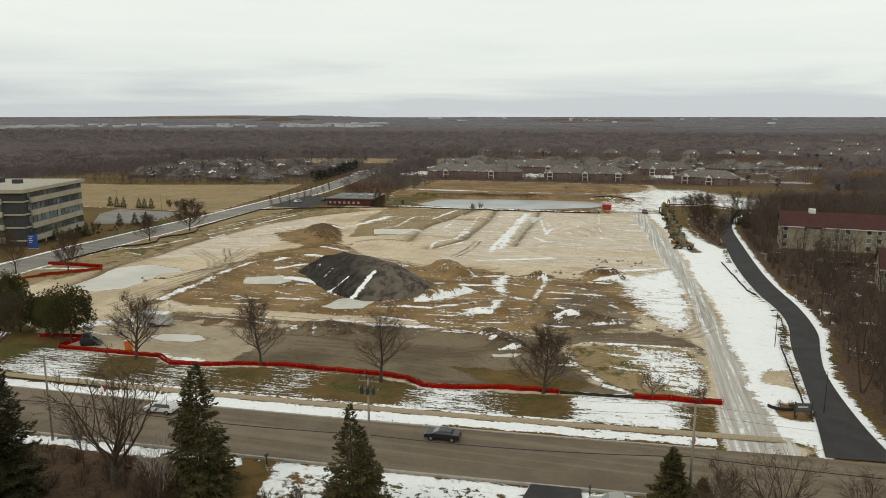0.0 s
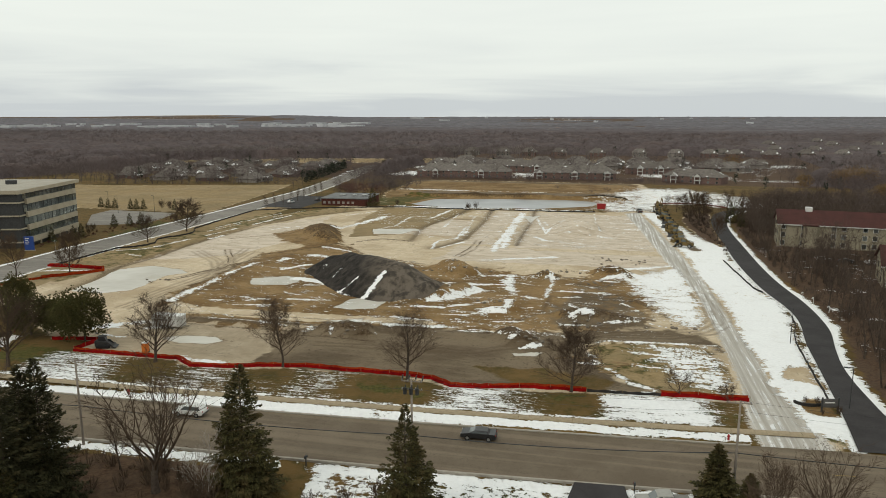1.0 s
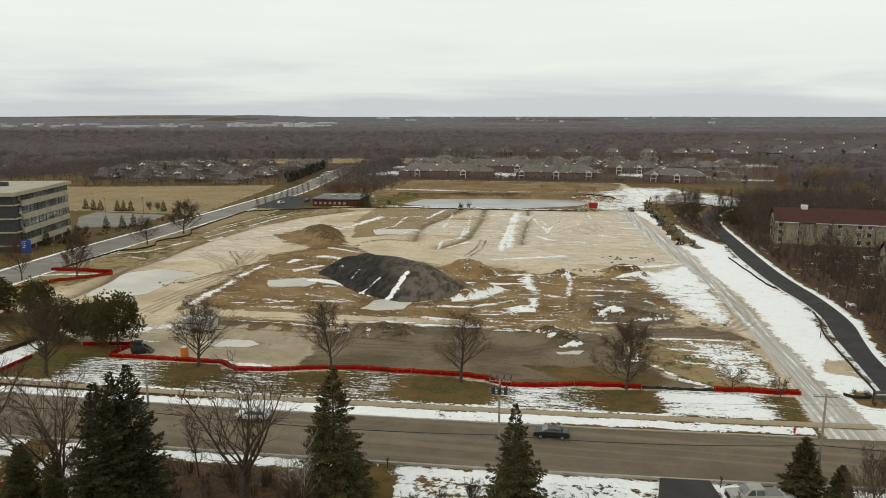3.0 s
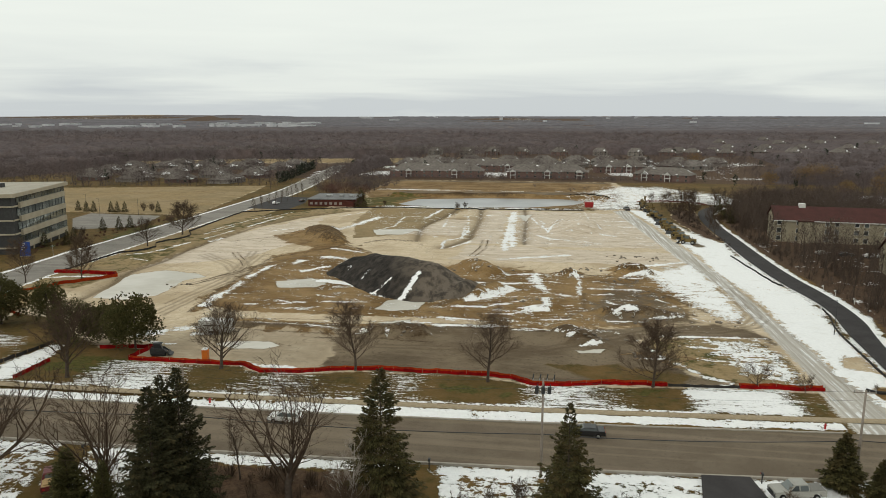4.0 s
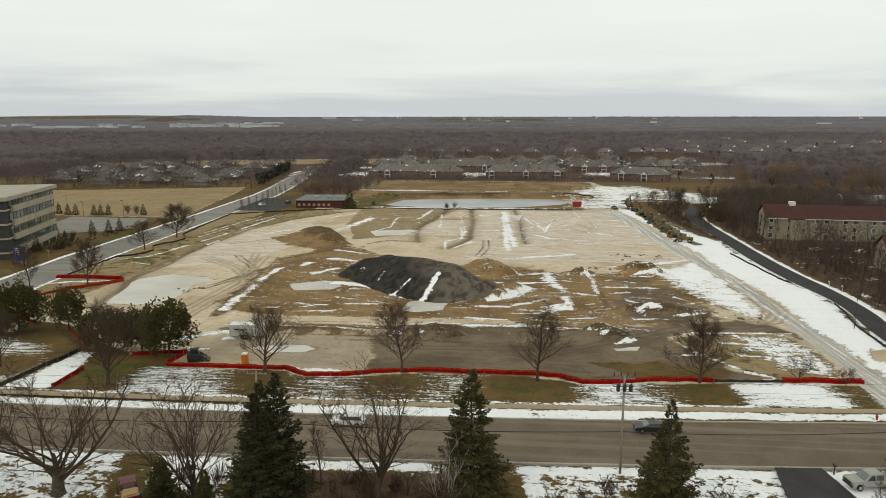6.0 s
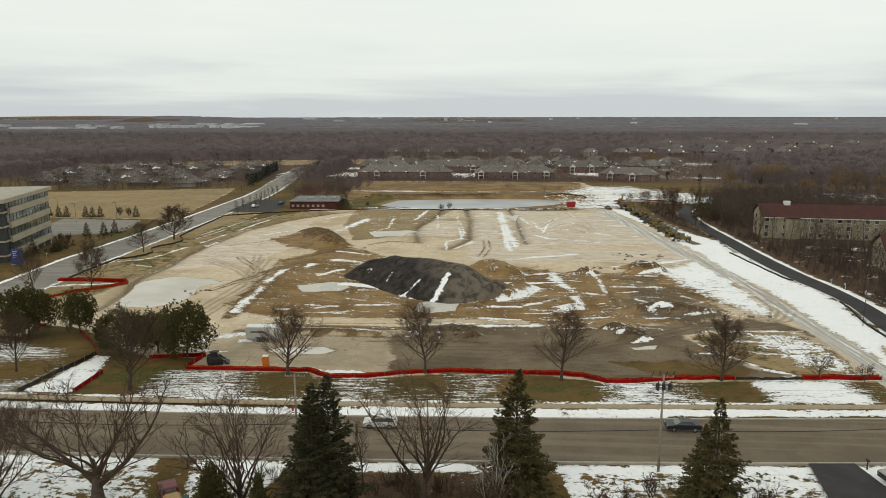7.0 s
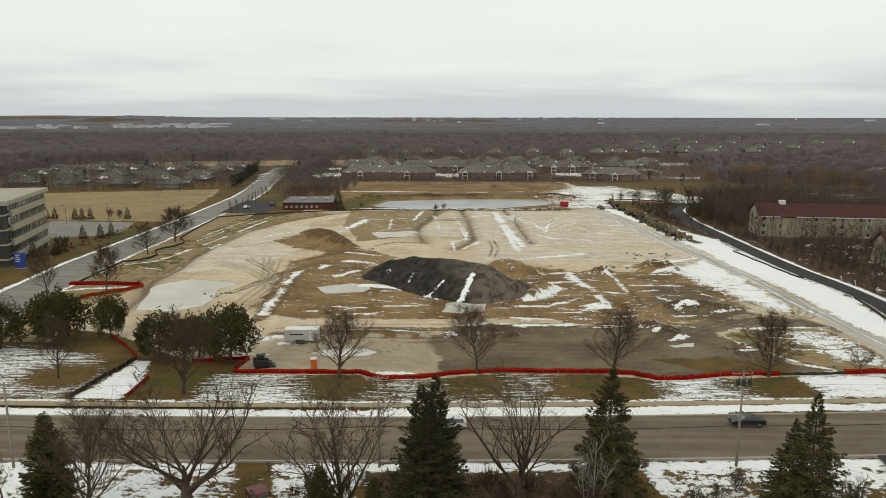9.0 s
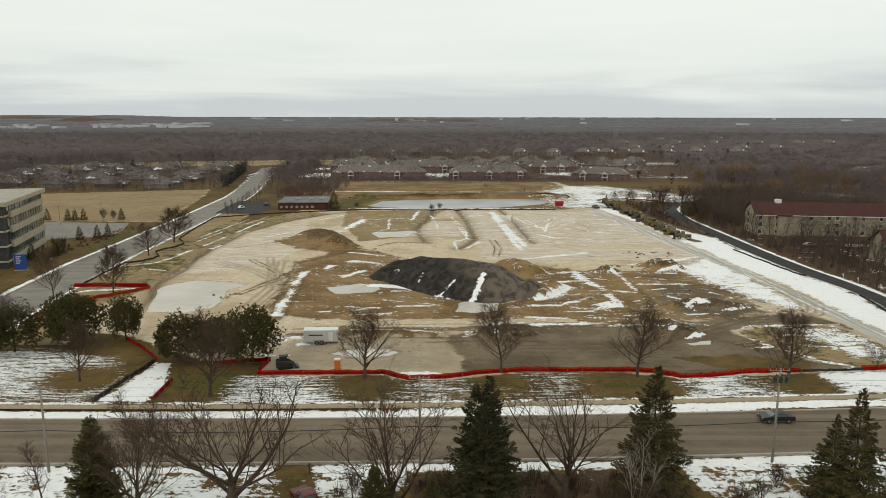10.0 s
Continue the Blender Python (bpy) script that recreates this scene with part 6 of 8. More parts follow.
part("panel", boxed(-1.5, 1.5, -0.2, 0.2, 0.2, 4.6, 0.03), BLUE, sign)
for z, w in ((3.9, 0.8), (3.3, 0.6), (2.7, 0.8), (2.1, 0.6)):
    part("lettering_bar", boxed(-1.1, -1.1 + w * 1.6, -0.225, -0.2, z, z + 0.22), WHITE_TRIM, sign)
part("plinth", boxed(-1.7, 1.7, -0.35, 0.35, -0.3, 0.22, 0.04), CONCRETE, sign)


def roofed(bm, w, d, z0, z1, hip=0.9, over=0.5):
    """A hipped (hip > 0) or gabled (hip = 0) roof over a plan w by d, with a thin eave."""
    x, y = w / 2 + over, d / 2 + over
    r = max(0.1, x - (y if hip > 0 else 0) * hip) if w >= d else 0.1
    low = [bm.verts.new(p) for p in ((-x, -y, z0 - 0.2), (x, -y, z0 - 0.2), (x, y, z0 - 0.2), (-x, y, z0 - 0.2))]
    eave = [bm.verts.new(p) for p in ((-x, -y, z0), (x, -y, z0), (x, y, z0), (-x, y, z0))]
    ridge = [bm.verts.new((-r, 0, z1)), bm.verts.new((r, 0, z1))]
    bm.faces.new(low[::-1])
    for i in range(4):
        bm.faces.new((low[i], low[(i + 1) % 4], eave[(i + 1) % 4], eave[i]))
    bm.faces.new((eave[0], eave[1], ridge[1], ridge[0]))
    bm.faces.new((eave[2], eave[3], ridge[0], ridge[1]))
    bm.faces.new((eave[1], eave[2], ridge[1]))
    bm.faces.new((eave[3], eave[0], ridge[0]))
    return bm


DULL_TRIM = plain("weathered_trim", (0.30, 0.27, 0.24), (0.22, 0.2, 0.18), 1.0, 0.8)
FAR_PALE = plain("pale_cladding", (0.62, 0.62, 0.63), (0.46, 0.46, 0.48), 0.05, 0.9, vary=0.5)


def house_meshes(w, d, wall, ridge, hip, storeys, wall_mat, porches, wing=True, windows=4):
    """Empty-free recipe: a list of (name, mesh, place, parent index or None)."""
    bits = []

    def add(name, bm, mat):
        me = bpy.data.meshes.new(name)
        bmesh.ops.recalc_face_normals(bm, faces=bm.faces)
        bm.to_mesh(me)
        bm.free()
        me.materials.append(mat)
        bits.append((name, me, (0, 0, 0)))

    add("wall", boxed(-w / 2, w / 2, -d / 2, d / 2, -1.0, wall - 0.2), wall_mat)
    add("roof", roofed(bmesh.new(), w, d, wall, ridge, hip), SHINGLE)
    if wing:
        add("wing_roof", bmesh_moved(roofed(bmesh.new(), d * 0.8, w * 0.3, wall, wall + (ridge - wall) * 0.72, hip), pose(w * 0.27, -d * 0.32, 0.02, 0, 0, 90)), SHINGLE)
        add("wing_wall", boxed(w * 0.27 - w * 0.15, w * 0.27 + w * 0.15, -d * 0.71, -d / 2, -1.0, wall - 0.2), wall_mat)
    for px in porches:
        bm = bmesh.new()
        for cx in (-1.9, 1.9):
            rod(bm, (px + cx, -d / 2 - 2.3, -0.5), (px + cx, -d / 2 - 2.3, wall - 0.1), 0.28, 0.28, 6)
        box(bm, px - 2.3, px + 2.3, -d / 2 - 2.6, -d / 2, wall * 0.47, wall * 0.47 + 0.35)
        add("porch", bm, WHITE_TRIM)
        bm = bmesh.new()
        v = [bm.verts.new(p) for y in (-d / 2 - 2.7, -d / 2 + 3.0) for p in ((px - 2.9, y, wall - 0.1), (px + 2.9, y, wall - 0.1), (px, y, wall + 2.2))]
        for f in ((0, 1, 2), (5, 4, 3), (0, 3, 4, 1)):
            bm.faces.new([v[i] for i in f])
        add("gable", bm, WHITE_TRIM)
        bm = bmesh.new()
        for s in (-1, 1):
            q = [bm.verts.new(p) for y in (-d / 2 - 2.9, -d / 2 + 3.0) for p in ((px + s * 3.2, y, wall - 0.25), (px, y, wall + 2.3), (px, y, wall + 2.55), (px + s * 3.3, y, wall + 0.0))]
            for f in ((0, 1, 2, 3), (4, 5, 6, 7), (0, 1, 5, 4), (1, 2, 6, 5), (2, 3, 7, 6), (3, 0, 4, 7)):
                bm.faces.new([q[i] for i in f])
        add("porch_roof", bm, SHINGLE)
    pane, trim_ = mesh_of("window", *cuboid(1.3, 0.1, 1.4), GLASS), mesh_of("window_frame", *cuboid(1.5, 0.08, 1.6), DULL_TRIM)
    for s in range(storeys):
        for k in range(windows):
            x = -w / 2 + w * (k + 0.5) / windows
            y = -d / 2 if not (wing and abs(x - w * 0.27) < w * 0.15) else -d * 0.71
            if any(abs(x - px) < 2.4 for px in porches):
                continue
            bits.append(("window_frame", trim_, (x, y - 0.01, 0.75 + 2.9 * s)))
            bits.append(("window", pane, (x, y - 0.06, 0.9 + 2.9 * s)))
    return bits


def bmesh_moved(bm, m):
    bmesh.ops.transform(bm, verts=bm.verts, matrix=m)
    return bm


def house(x, y, turn, bits, label, group, name="house", scale=1.0):
    ob = thing(name, x, y, on_land(x, y), turn, label, "house", group)
    ob.scale = (scale, scale, scale)
    for n, me, p in bits:
        part(n, me, None, ob).location = p
    return ob


CONDO = house_meshes(62, 19, 5.2, 10.4, 0.9, 2, BRICK_WALL, (-26.5, 0, 24.5), False, 10)
CONDO_A = house_meshes(74, 19, 5.2, 10.4, 0.9, 2, BRICK_WALL, (-21.5, 15), False, 12)
CONDO_B = house_meshes(42, 18, 5.2, 10.2, 0.9, 2, BRICK_WALL, (-12, 5), False, 7)
RANCH = house_meshes(21, 16, 2.7, 6.8, 0.85, 1, SIDING, (), True, 3)
RANCH_B = house_meshes(19, 16, 2.7, 6.6, 0.7, 1, BRICK_WALL, (), True, 3)
TWO = house_meshes(17, 14, 4.8, 9.6, 0.6, 2, SIDING, (), True, 3)
TWO_B = house_meshes(18, 14, 4.8, 9.8, 0.8, 2, BRICK_WALL, (), True, 3)
condo_words = "brick two-storey condominium with white gabled porches and grey roof"
for x, y, turn, bits in ((-122, 558, 1, CONDO_A), (-35, 560, 2, CONDO), (52, 545, -22, CONDO_B), (26, 622, 8, CONDO_B), (-84, 622, -3, CONDO_A), (-150, 628, 4, CONDO_B), (268, 556, 14, CONDO_B)):
    house(x, y, turn, bits, condo_words, "condominiums", "condominium")
rng = random.Random(41)
for y, x0, x1, step in ((676, -165, 120, 30), (724, -150, 150, 30), (872, -175, 170, 38), (905, 120, 330, 45), (1010, 150, 420, 55), (1190, 230, 620, 75)):
    x = x0
    while x < x1:
        low_row = y < 800
        house(x + rng.uniform(-5, 5), y + rng.uniform(-10, 10), rng.choice((0, 0, 12, -15, 90, 35) if low_row else (0, 8, -10)), rng.choice((RANCH, RANCH_B, TWO_B, RANCH) if low_row else (TWO, TWO_B)), "low grey-roofed villa behind the condominiums" if low_row else "two-storey suburban house before bare woods", "suburban houses", scale=1.25 if low_row else 1.0)
        x += step * rng.uniform(0.8, 1.25)
for y, x0, x1, step in ((472, -372, -240, 33), (516, -390, -242, 32), (560, -410, -248, 34), (612, -420, -256, 34), (656, -400, -268, 36)):
    x = x0
    while x < x1:
        house(x + rng.uniform(-4, 4), y + rng.uniform(-6, 6), rng.choice((0, 90, 10, -12, 180)), rng.choice((RANCH, RANCH, RANCH_B)), "low grey-roofed house among bare trees", "low houses")
        x += step * rng.uniform(0.85, 1.2)
for x, y, turn in ((330, 1330, 0), (470, 1420, 20), (560, 1500, 0), (-60, 1450, 0), (180, 1600, 10), (700, 1750, 0), (420, 1700, 5), (820, 1500, 0), (900, 1700, 10), (600, 1250, 5)):
    house(x, y, turn, TWO, "distant pale house above the bare woods", "distant houses")


def apartment(x, y, turn, length, depth, eave, ridge, floors, label, wing=True, chimney=True):
    z = on_land(x, y) - 0.2
    ob = thing("apartment_building", x, y, z, turn, label, "apartment building", "apartment buildings")
    part("wall", boxed(0, length, -depth / 2, depth / 2, -0.5, eave), BEIGE, ob)
    bm = bmesh.new()
    o = 0.7
    prism = [bm.verts.new(p) for xx in (-o, length + o) for p in ((xx, -depth / 2 - o, eave - 0.1), (xx, 0, ridge), (xx, depth / 2 + o, eave - 0.1), (xx, depth / 2 + o, eave - 0.35), (xx, 0, ridge - 0.3), (xx, -depth / 2 - o, eave - 0.35))]
    for k in range(6):
        bm.faces.new((prism[k], prism[(k + 1) % 6], prism[6 + (k + 1) % 6], prism[6 + k]))
    for s in (0, 6):
        bm.faces.new([prism[s + k] for k in (0, 1, 4, 5)])
        bm.faces.new([prism[s + k] for k in (1, 2, 3, 4)])
    part("roof", bm, RED_SHINGLE, ob)
    for xx in (0.0, length):
        bm = bmesh.new()
        v = [bm.verts.new(p) for s in (-0.15, 0.15) for p in ((xx + s, -depth / 2, eave), (xx + s, depth / 2, eave), (xx + s, 0, ridge - 0.35))]
        for f in ((0, 1, 2), (5, 4, 3), (0, 3, 4, 1), (1, 4, 5, 2), (2, 5, 3, 0)):
            bm.faces.new([v[i] for i in f])
        part("gable_wall", bm, BEIGE, ob)
    pane, trim_ = mesh_of("window", *cuboid(1.25, 0.1, 1.45), GLASS), mesh_of("window_frame", *cuboid(1.5, 0.08, 1.7), WHITE_TRIM)
    n = int(length / 4.6)
    for s in range(floors):
        for k in range(n):
            xx = 2.2 + k * 4.6 + (0.8 if k % 2 else -0.8)
            part("window_frame", trim_, None, ob).location = (xx, -depth / 2 - 0.02, 0.85 + 2.75 * s)
            part("window", pane, None, ob).location = (xx, -depth / 2 - 0.07, 1.0 + 2.75 * s)
        for yy in (-3.5, 3.0):
            p = part("window", pane, None, ob)
            p.location, p.rotation_euler = (-0.05, yy, 1.0 + 2.75 * s), (0, 0, radians(90))
    part("fascia", boxed(-0.7, length + 0.7, -depth / 2 - 0.76, -depth / 2 - 0.70, eave - 0.4, eave - 0.08), WHITE_TRIM, ob)
    if wing:
        part("stair_wing", boxed(7.5, 11.5, -depth / 2 - 2.2, -depth / 2 + 0.2, -0.5, eave - 0.2), BEIGE, ob)
        part("wing_roof", boxed(7.0, 12.0, -depth / 2 - 2.7, -depth / 2 + 1.6, eave - 0.2, eave + 0.25, 0.1), RED_SHINGLE, ob)
    if chimney:
        part("chimney", boxed(8.5, 10.6, -1.0, 1.0, ridge - 1.2, ridge + 1.0, 0.05), WHITE_TRIM, ob, "white boxed chimney")
    return ob


apartment(50.5, 266, -7, 92, 15, 8.2, 12.3, 3, "beige three-storey apartment block under a maroon roof")
apartment(63, 203, -12, 60, 15, 6.0, 10.2, 2, "beige apartment block with maroon gable roof among trees", False, True)


def brick_office():
    ob = thing("brick_building", -139, 347, on_land(-139, 347), 4, "low red-brick building with grey flat roof and white windows", "building")
    part("wall", boxed(-13, 11, -10, 14, -0.6, 3.6), DARK_BRICK, ob)
    part("roof", boxed(-13.4, 11.4, -10.4, 14.4, 3.6, 4.1, 0.05), plain("grey_flat_roof", (0.2, 0.2, 0.2), (0.14, 0.14, 0.14), 0.2, 0.9), ob)
    for x, w in ((-6, 3), (1, 2), (6, 2.4)):
        part("roof_unit", boxed(x, x + w, -2, 1, 4.1, 5.0, 0.05), STEEL, ob)
    pane = mesh_of("window", *cuboid(1.3, 0.1, 1.2), DULL_TRIM)
    for k in range(7):
        part("window", pane, None, ob, "pale flat window panel").location = (-11.4 + 2.5 * k, -10.05, 1.1)
    part("entrance", boxed(6.6, 10.6, -11.2, -10, 0, 2.9), DARK_BRICK, ob)
    return ob


brick_office()
structure("car_park", sheet("car_park", [(-178, 322), (-181, 352), (-183, 380)], [(-156, 320), (-158, 350), (-166, 378)], 0.09, BLACKTOP, steps=4), "dark asphalt car park beside the brick building", "car park")
# the office lot's paler asphalt colour stands in for sky reflected off wet ground
structure("office_car_park", sheet("office_car_park", [(-214, 242), (-236, 272), (-240, 290)], [(-194, 252), (-197, 268), (-203, 287)], 0.09, SIDE_ROAD, steps=4), "wet grey asphalt car park behind the office", "car park")


def warehouse(x, y, w, d, h, turn, label):
    ob = thing("warehouse", x, y, float(land(x, y)), turn, label, "warehouse", "distant warehouses")
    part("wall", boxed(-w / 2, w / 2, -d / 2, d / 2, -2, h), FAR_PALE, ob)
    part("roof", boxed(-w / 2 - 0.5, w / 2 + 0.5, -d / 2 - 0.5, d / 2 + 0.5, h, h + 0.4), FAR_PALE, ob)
    return ob


rng = random.Random(77)
for i in range(72):
    a, d = radians(rng.uniform(-47, -19)), rng.uniform(2350, 2950)
    if i % 4 == 0:
        a, d = radians(rng.uniform(-20, 45)), rng.uniform(2700, 4300)
    warehouse(-35 + d * math.sin(a), d * math.cos(a), rng.choice((14, 18, 25, 30, 45, 70, 110)) * rng.uniform(0.8, 1.2), rng.uniform(15, 30), rng.uniform(10.5, 13.5), rng.uniform(-12, 12), "pale warehouse far off beyond the woods")

# ================= woods and distance =================
def blade_forest(name, x, y, height, width, blades, blade_w, material, seed, label, start=(0.15, 0.6), trunk=0.35):
    """Many leafless crowns as fans of tapering twig blades, one mesh of stuff."""
    r = np.random.RandomState(seed)
    n = len(x)
    base = np.stack([x, y, np.array([on_land(a, b) for a, b in zip(x, y)]) - 0.5], -1)
    az, up = r.uniform(0, 2 * np.pi, (n, blades)), r.uniform(0.12, 1.0, (n, blades)) ** 0.8
    reach = np.sqrt(np.clip(1 - ((up - 0.55) / 0.62) ** 2, 0.02, 1)) * r.uniform(0.55, 1.0, (n, blades))
    tip = np.stack([np.cos(az) * reach * width[:, None] / 2, np.sin(az) * reach * width[:, None] / 2, up * height[:, None]], -1)
    root = np.zeros_like(tip)
    root[..., 2] = tip[..., 2] * r.uniform(*start, (n, blades))
    root[..., :2] = tip[..., :2] * r.uniform(0.0, 0.35, (n, blades, 1))
    across = np.stack([-np.sin(az + r.normal(0, 0.9, az.shape)), np.cos(az + r.normal(0, 0.9, az.shape)), r.normal(0, 0.5, az.shape)], -1)
    across *= (blade_w * r.uniform(0.4, 1.2, (n, blades)))[..., None] / 2
    mid = root * 0.4 + tip * 0.6
    quad = np.stack([root, mid + across, tip, mid - across], 2) + base[:, None, None, :]
    verts = quad.reshape(-1, 3)
    if trunk:
        a = r.uniform(0, np.pi, n)
        side = np.stack([np.cos(a) * trunk / 2, np.sin(a) * trunk / 2, np.zeros(n)], -1)
        top = np.zeros((n, 3))
        top[:, 2] = height * 0.75
        t_ = np.stack([base - side, base + side, base + side * 0.4 + top, base - side * 0.4 + top], 1)
        verts = np.concatenate([verts, t_.reshape(-1, 3)])
    count = len(verts) // 4
    me = bpy.data.meshes.new(name)
    me.vertices.add(len(verts))
    me.vertices.foreach_set("co", verts.astype(np.float32).ravel())
    me.loops.add(len(verts))
    me.loops.foreach_set("vertex_index", np.arange(len(verts), dtype=np.int32))
    me.polygons.add(count)
    me.polygons.foreach_set("loop_start", np.arange(0, len(verts), 4, dtype=np.int32))
    me.update(calc_edges=True)
    me.materials.append(material)
    return tagged(new(name, me), label, "woods", kind="stuff")


def slivers(name, verts, material, label, category="woods"):
    """Loose triangles, three vertices each, as one mesh of stuff."""
    count = len(verts) // 3
    me = bpy.data.meshes.new(name)
    me.vertices.add(count * 3)
    me.vertices.foreach_set("co", verts.astype(np.float32).ravel())
    me.loops.add(count * 3)
    me.loops.foreach_set("vertex_index", np.arange(count * 3, dtype=np.int32))
    me.polygons.add(count)
    me.polygons.foreach_set("loop_start", np.arange(0, count * 3, 3, dtype=np.int32))
    me.update(calc_edges=True)
    me.materials.append(material)
    return tagged(new(name, me), label, category, kind="stuff")


def crown_forest(name, x, y, height, width, twigs, length, thick, material, seed, label, low=0.3, limbs=8, trunk=0.3):
    """Leafless trees with rounded crowns: a stem, ascending limbs and short twigs spread through an egg-shaped crown."""
    r = np.random.RandomState(seed)
    n = len(x)
    base = np.stack([x, y, np.array([on_land(a, b) for a, b in zip(x, y)]) - 0.4], -1)
    height, width = np.asarray(height, float), np.asarray(width, float)
    mid = height * (1 + low) / 2
    half = np.stack([width / 2, width / 2, height * (1 - low) / 2], -1)
    lump = 1 + 0.22 * np.sin(3 * r.uniform(0, 6.3, (n, 1)) + 2.0 * r.uniform(0, 3, (n, 1)))

    def spread(count, inner):
        d = r.normal(0, 1, (n, count, 3))
        d /= np.linalg.norm(d, axis=-1, keepdims=True)
        rad = inner + (1 - inner) * r.uniform(0, 1, (n, count)) ** 0.6
        lobes = 1 + 0.2 * np.sin(4 * np.arctan2(d[..., 1], d[..., 0]) + lump * 5) * np.cos(3 * d[..., 2] + lump * 3)
        p = d * (rad * lobes)[..., None] * half[:, None, :]
        p[..., 2] += mid[:, None]
        return d, p

    def tris(a, b, w):
        u = np.cross(b - a, r.normal(0, 1, a.shape))
        u /= np.linalg.norm(u, axis=-1, keepdims=True) + 1e-9
        u *= w
        return (np.stack([a + u, a - u, b], 2) + base[:, None, None, :]).reshape(-1, 3)

    d, p = spread(twigs, 0.15)
    way = d + r.normal(0, 0.55, d.shape) + np.array([0, 0, 0.45])
    way /= np.linalg.norm(way, axis=-1, keepdims=True)
    out = [tris(p, p + way * (length * r.uniform(0.6, 1.4, (n, twigs)))[..., None], (thick * r.uniform(0.6, 1.2, (n, twigs)) / 2)[..., None])]
    if limbs:
        d, p = spread(limbs, 0.7)
        root = np.zeros_like(p)
        root[..., 2] = p[..., 2] * r.uniform(0.35, 0.75, (n, limbs))
        out.append(tris(root, p, trunk * 0.3))
    if trunk:
        top = np.zeros((n, 2, 3))
        top[..., 2] = height[:, None] * 0.85
        out.append(tris(np.zeros((n, 2, 3)), top, trunk / 2))
    return slivers(name, np.concatenate(out), material, label)


def scatter(x0, x1, y0, y1, gap, seed):
    r = np.random.RandomState(seed)
    gx, gy = np.meshgrid(np.arange(x0, x1, gap), np.arange(y0, y1, gap))
    return (gx + r.uniform(-0.5, 0.5, gx.shape) * gap).ravel(), (gy + r.uniform(-0.5, 0.5, gy.shape) * gap).ravel()


# first outline: crowns kept low so houses behind show from the camera
LOW_CANOPY = [(175, 640), (420, 880), (700, 1260), (640, 1420), (240, 1330), (150, 1000), (170, 880)]
LAWN = [(-70, 790), (150, 770), (170, 850), (-80, 856)]
LEFT_HOMES = [(-430, 455), (-225, 462), (-245, 690), (-440, 690)]
RIGHT_HOMES = [(-172, 500), (70, 470), (110, 470), (140, 560), (170, 640), (190, 880), (-185, 895), (-190, 740)]


def dense_wood(x, y, seed):
    """Chance of a tree at each place."""
    f, s_ = inside(x, y, [(-190, 292), (-212, 408), (-222, 452), (-272, 434), (-337, 414), (-560, 404), (-560, 300), (-253, 294)]), inside(x, y, [(-560, 600), (-430, 665), (-350, 690), (-230, 700), (-60, 730), (-20, 745), (-20, 790), (-150, 800), (-300, 775), (-380, 745), (-560, 640)])
    side = np.abs(x - side_kerb(y) + SIDE_WIDTH / 2)
    keep = np.ones(x.shape)
    keep = np.where(inside(x, y, LEFT_HOMES) > 0, 0.34, keep)
    keep = np.where(inside(x, y, RIGHT_HOMES) > 0, np.where(y > 640, 0.3, 0.16), keep)
    keep = np.where((f > -4) | (s_ > -3) | (inside(x, y, LAWN) > 0), 0.015, keep)
    keep = np.where(inside(x, y, LOW_CANOPY) > 0, 0.22, keep)
    keep = np.where((side < SIDE_WIDTH / 2 + 4) & (y < 720), 0, keep)
    keep = np.where((x > -150) & (x < 60) & (y < 530), 0, keep)
    keep = np.where((x > -215) & (x < -118) & (y < 420), 0, keep)
    keep = np.where((x < -100) & (y < 300), 0, keep)
    keep = np.where(inside(x, y, [(118, 376), (160, 374), (192, 436), (150, 456), (126, 430)]) > 0, 0.0, keep)
    seen = np.abs(np.arctan2(x + 35, y + 20) - 0.02) < radians(53)
    return (np.random.RandomState(seed).uniform(0, 1, x.shape) < keep) & seen


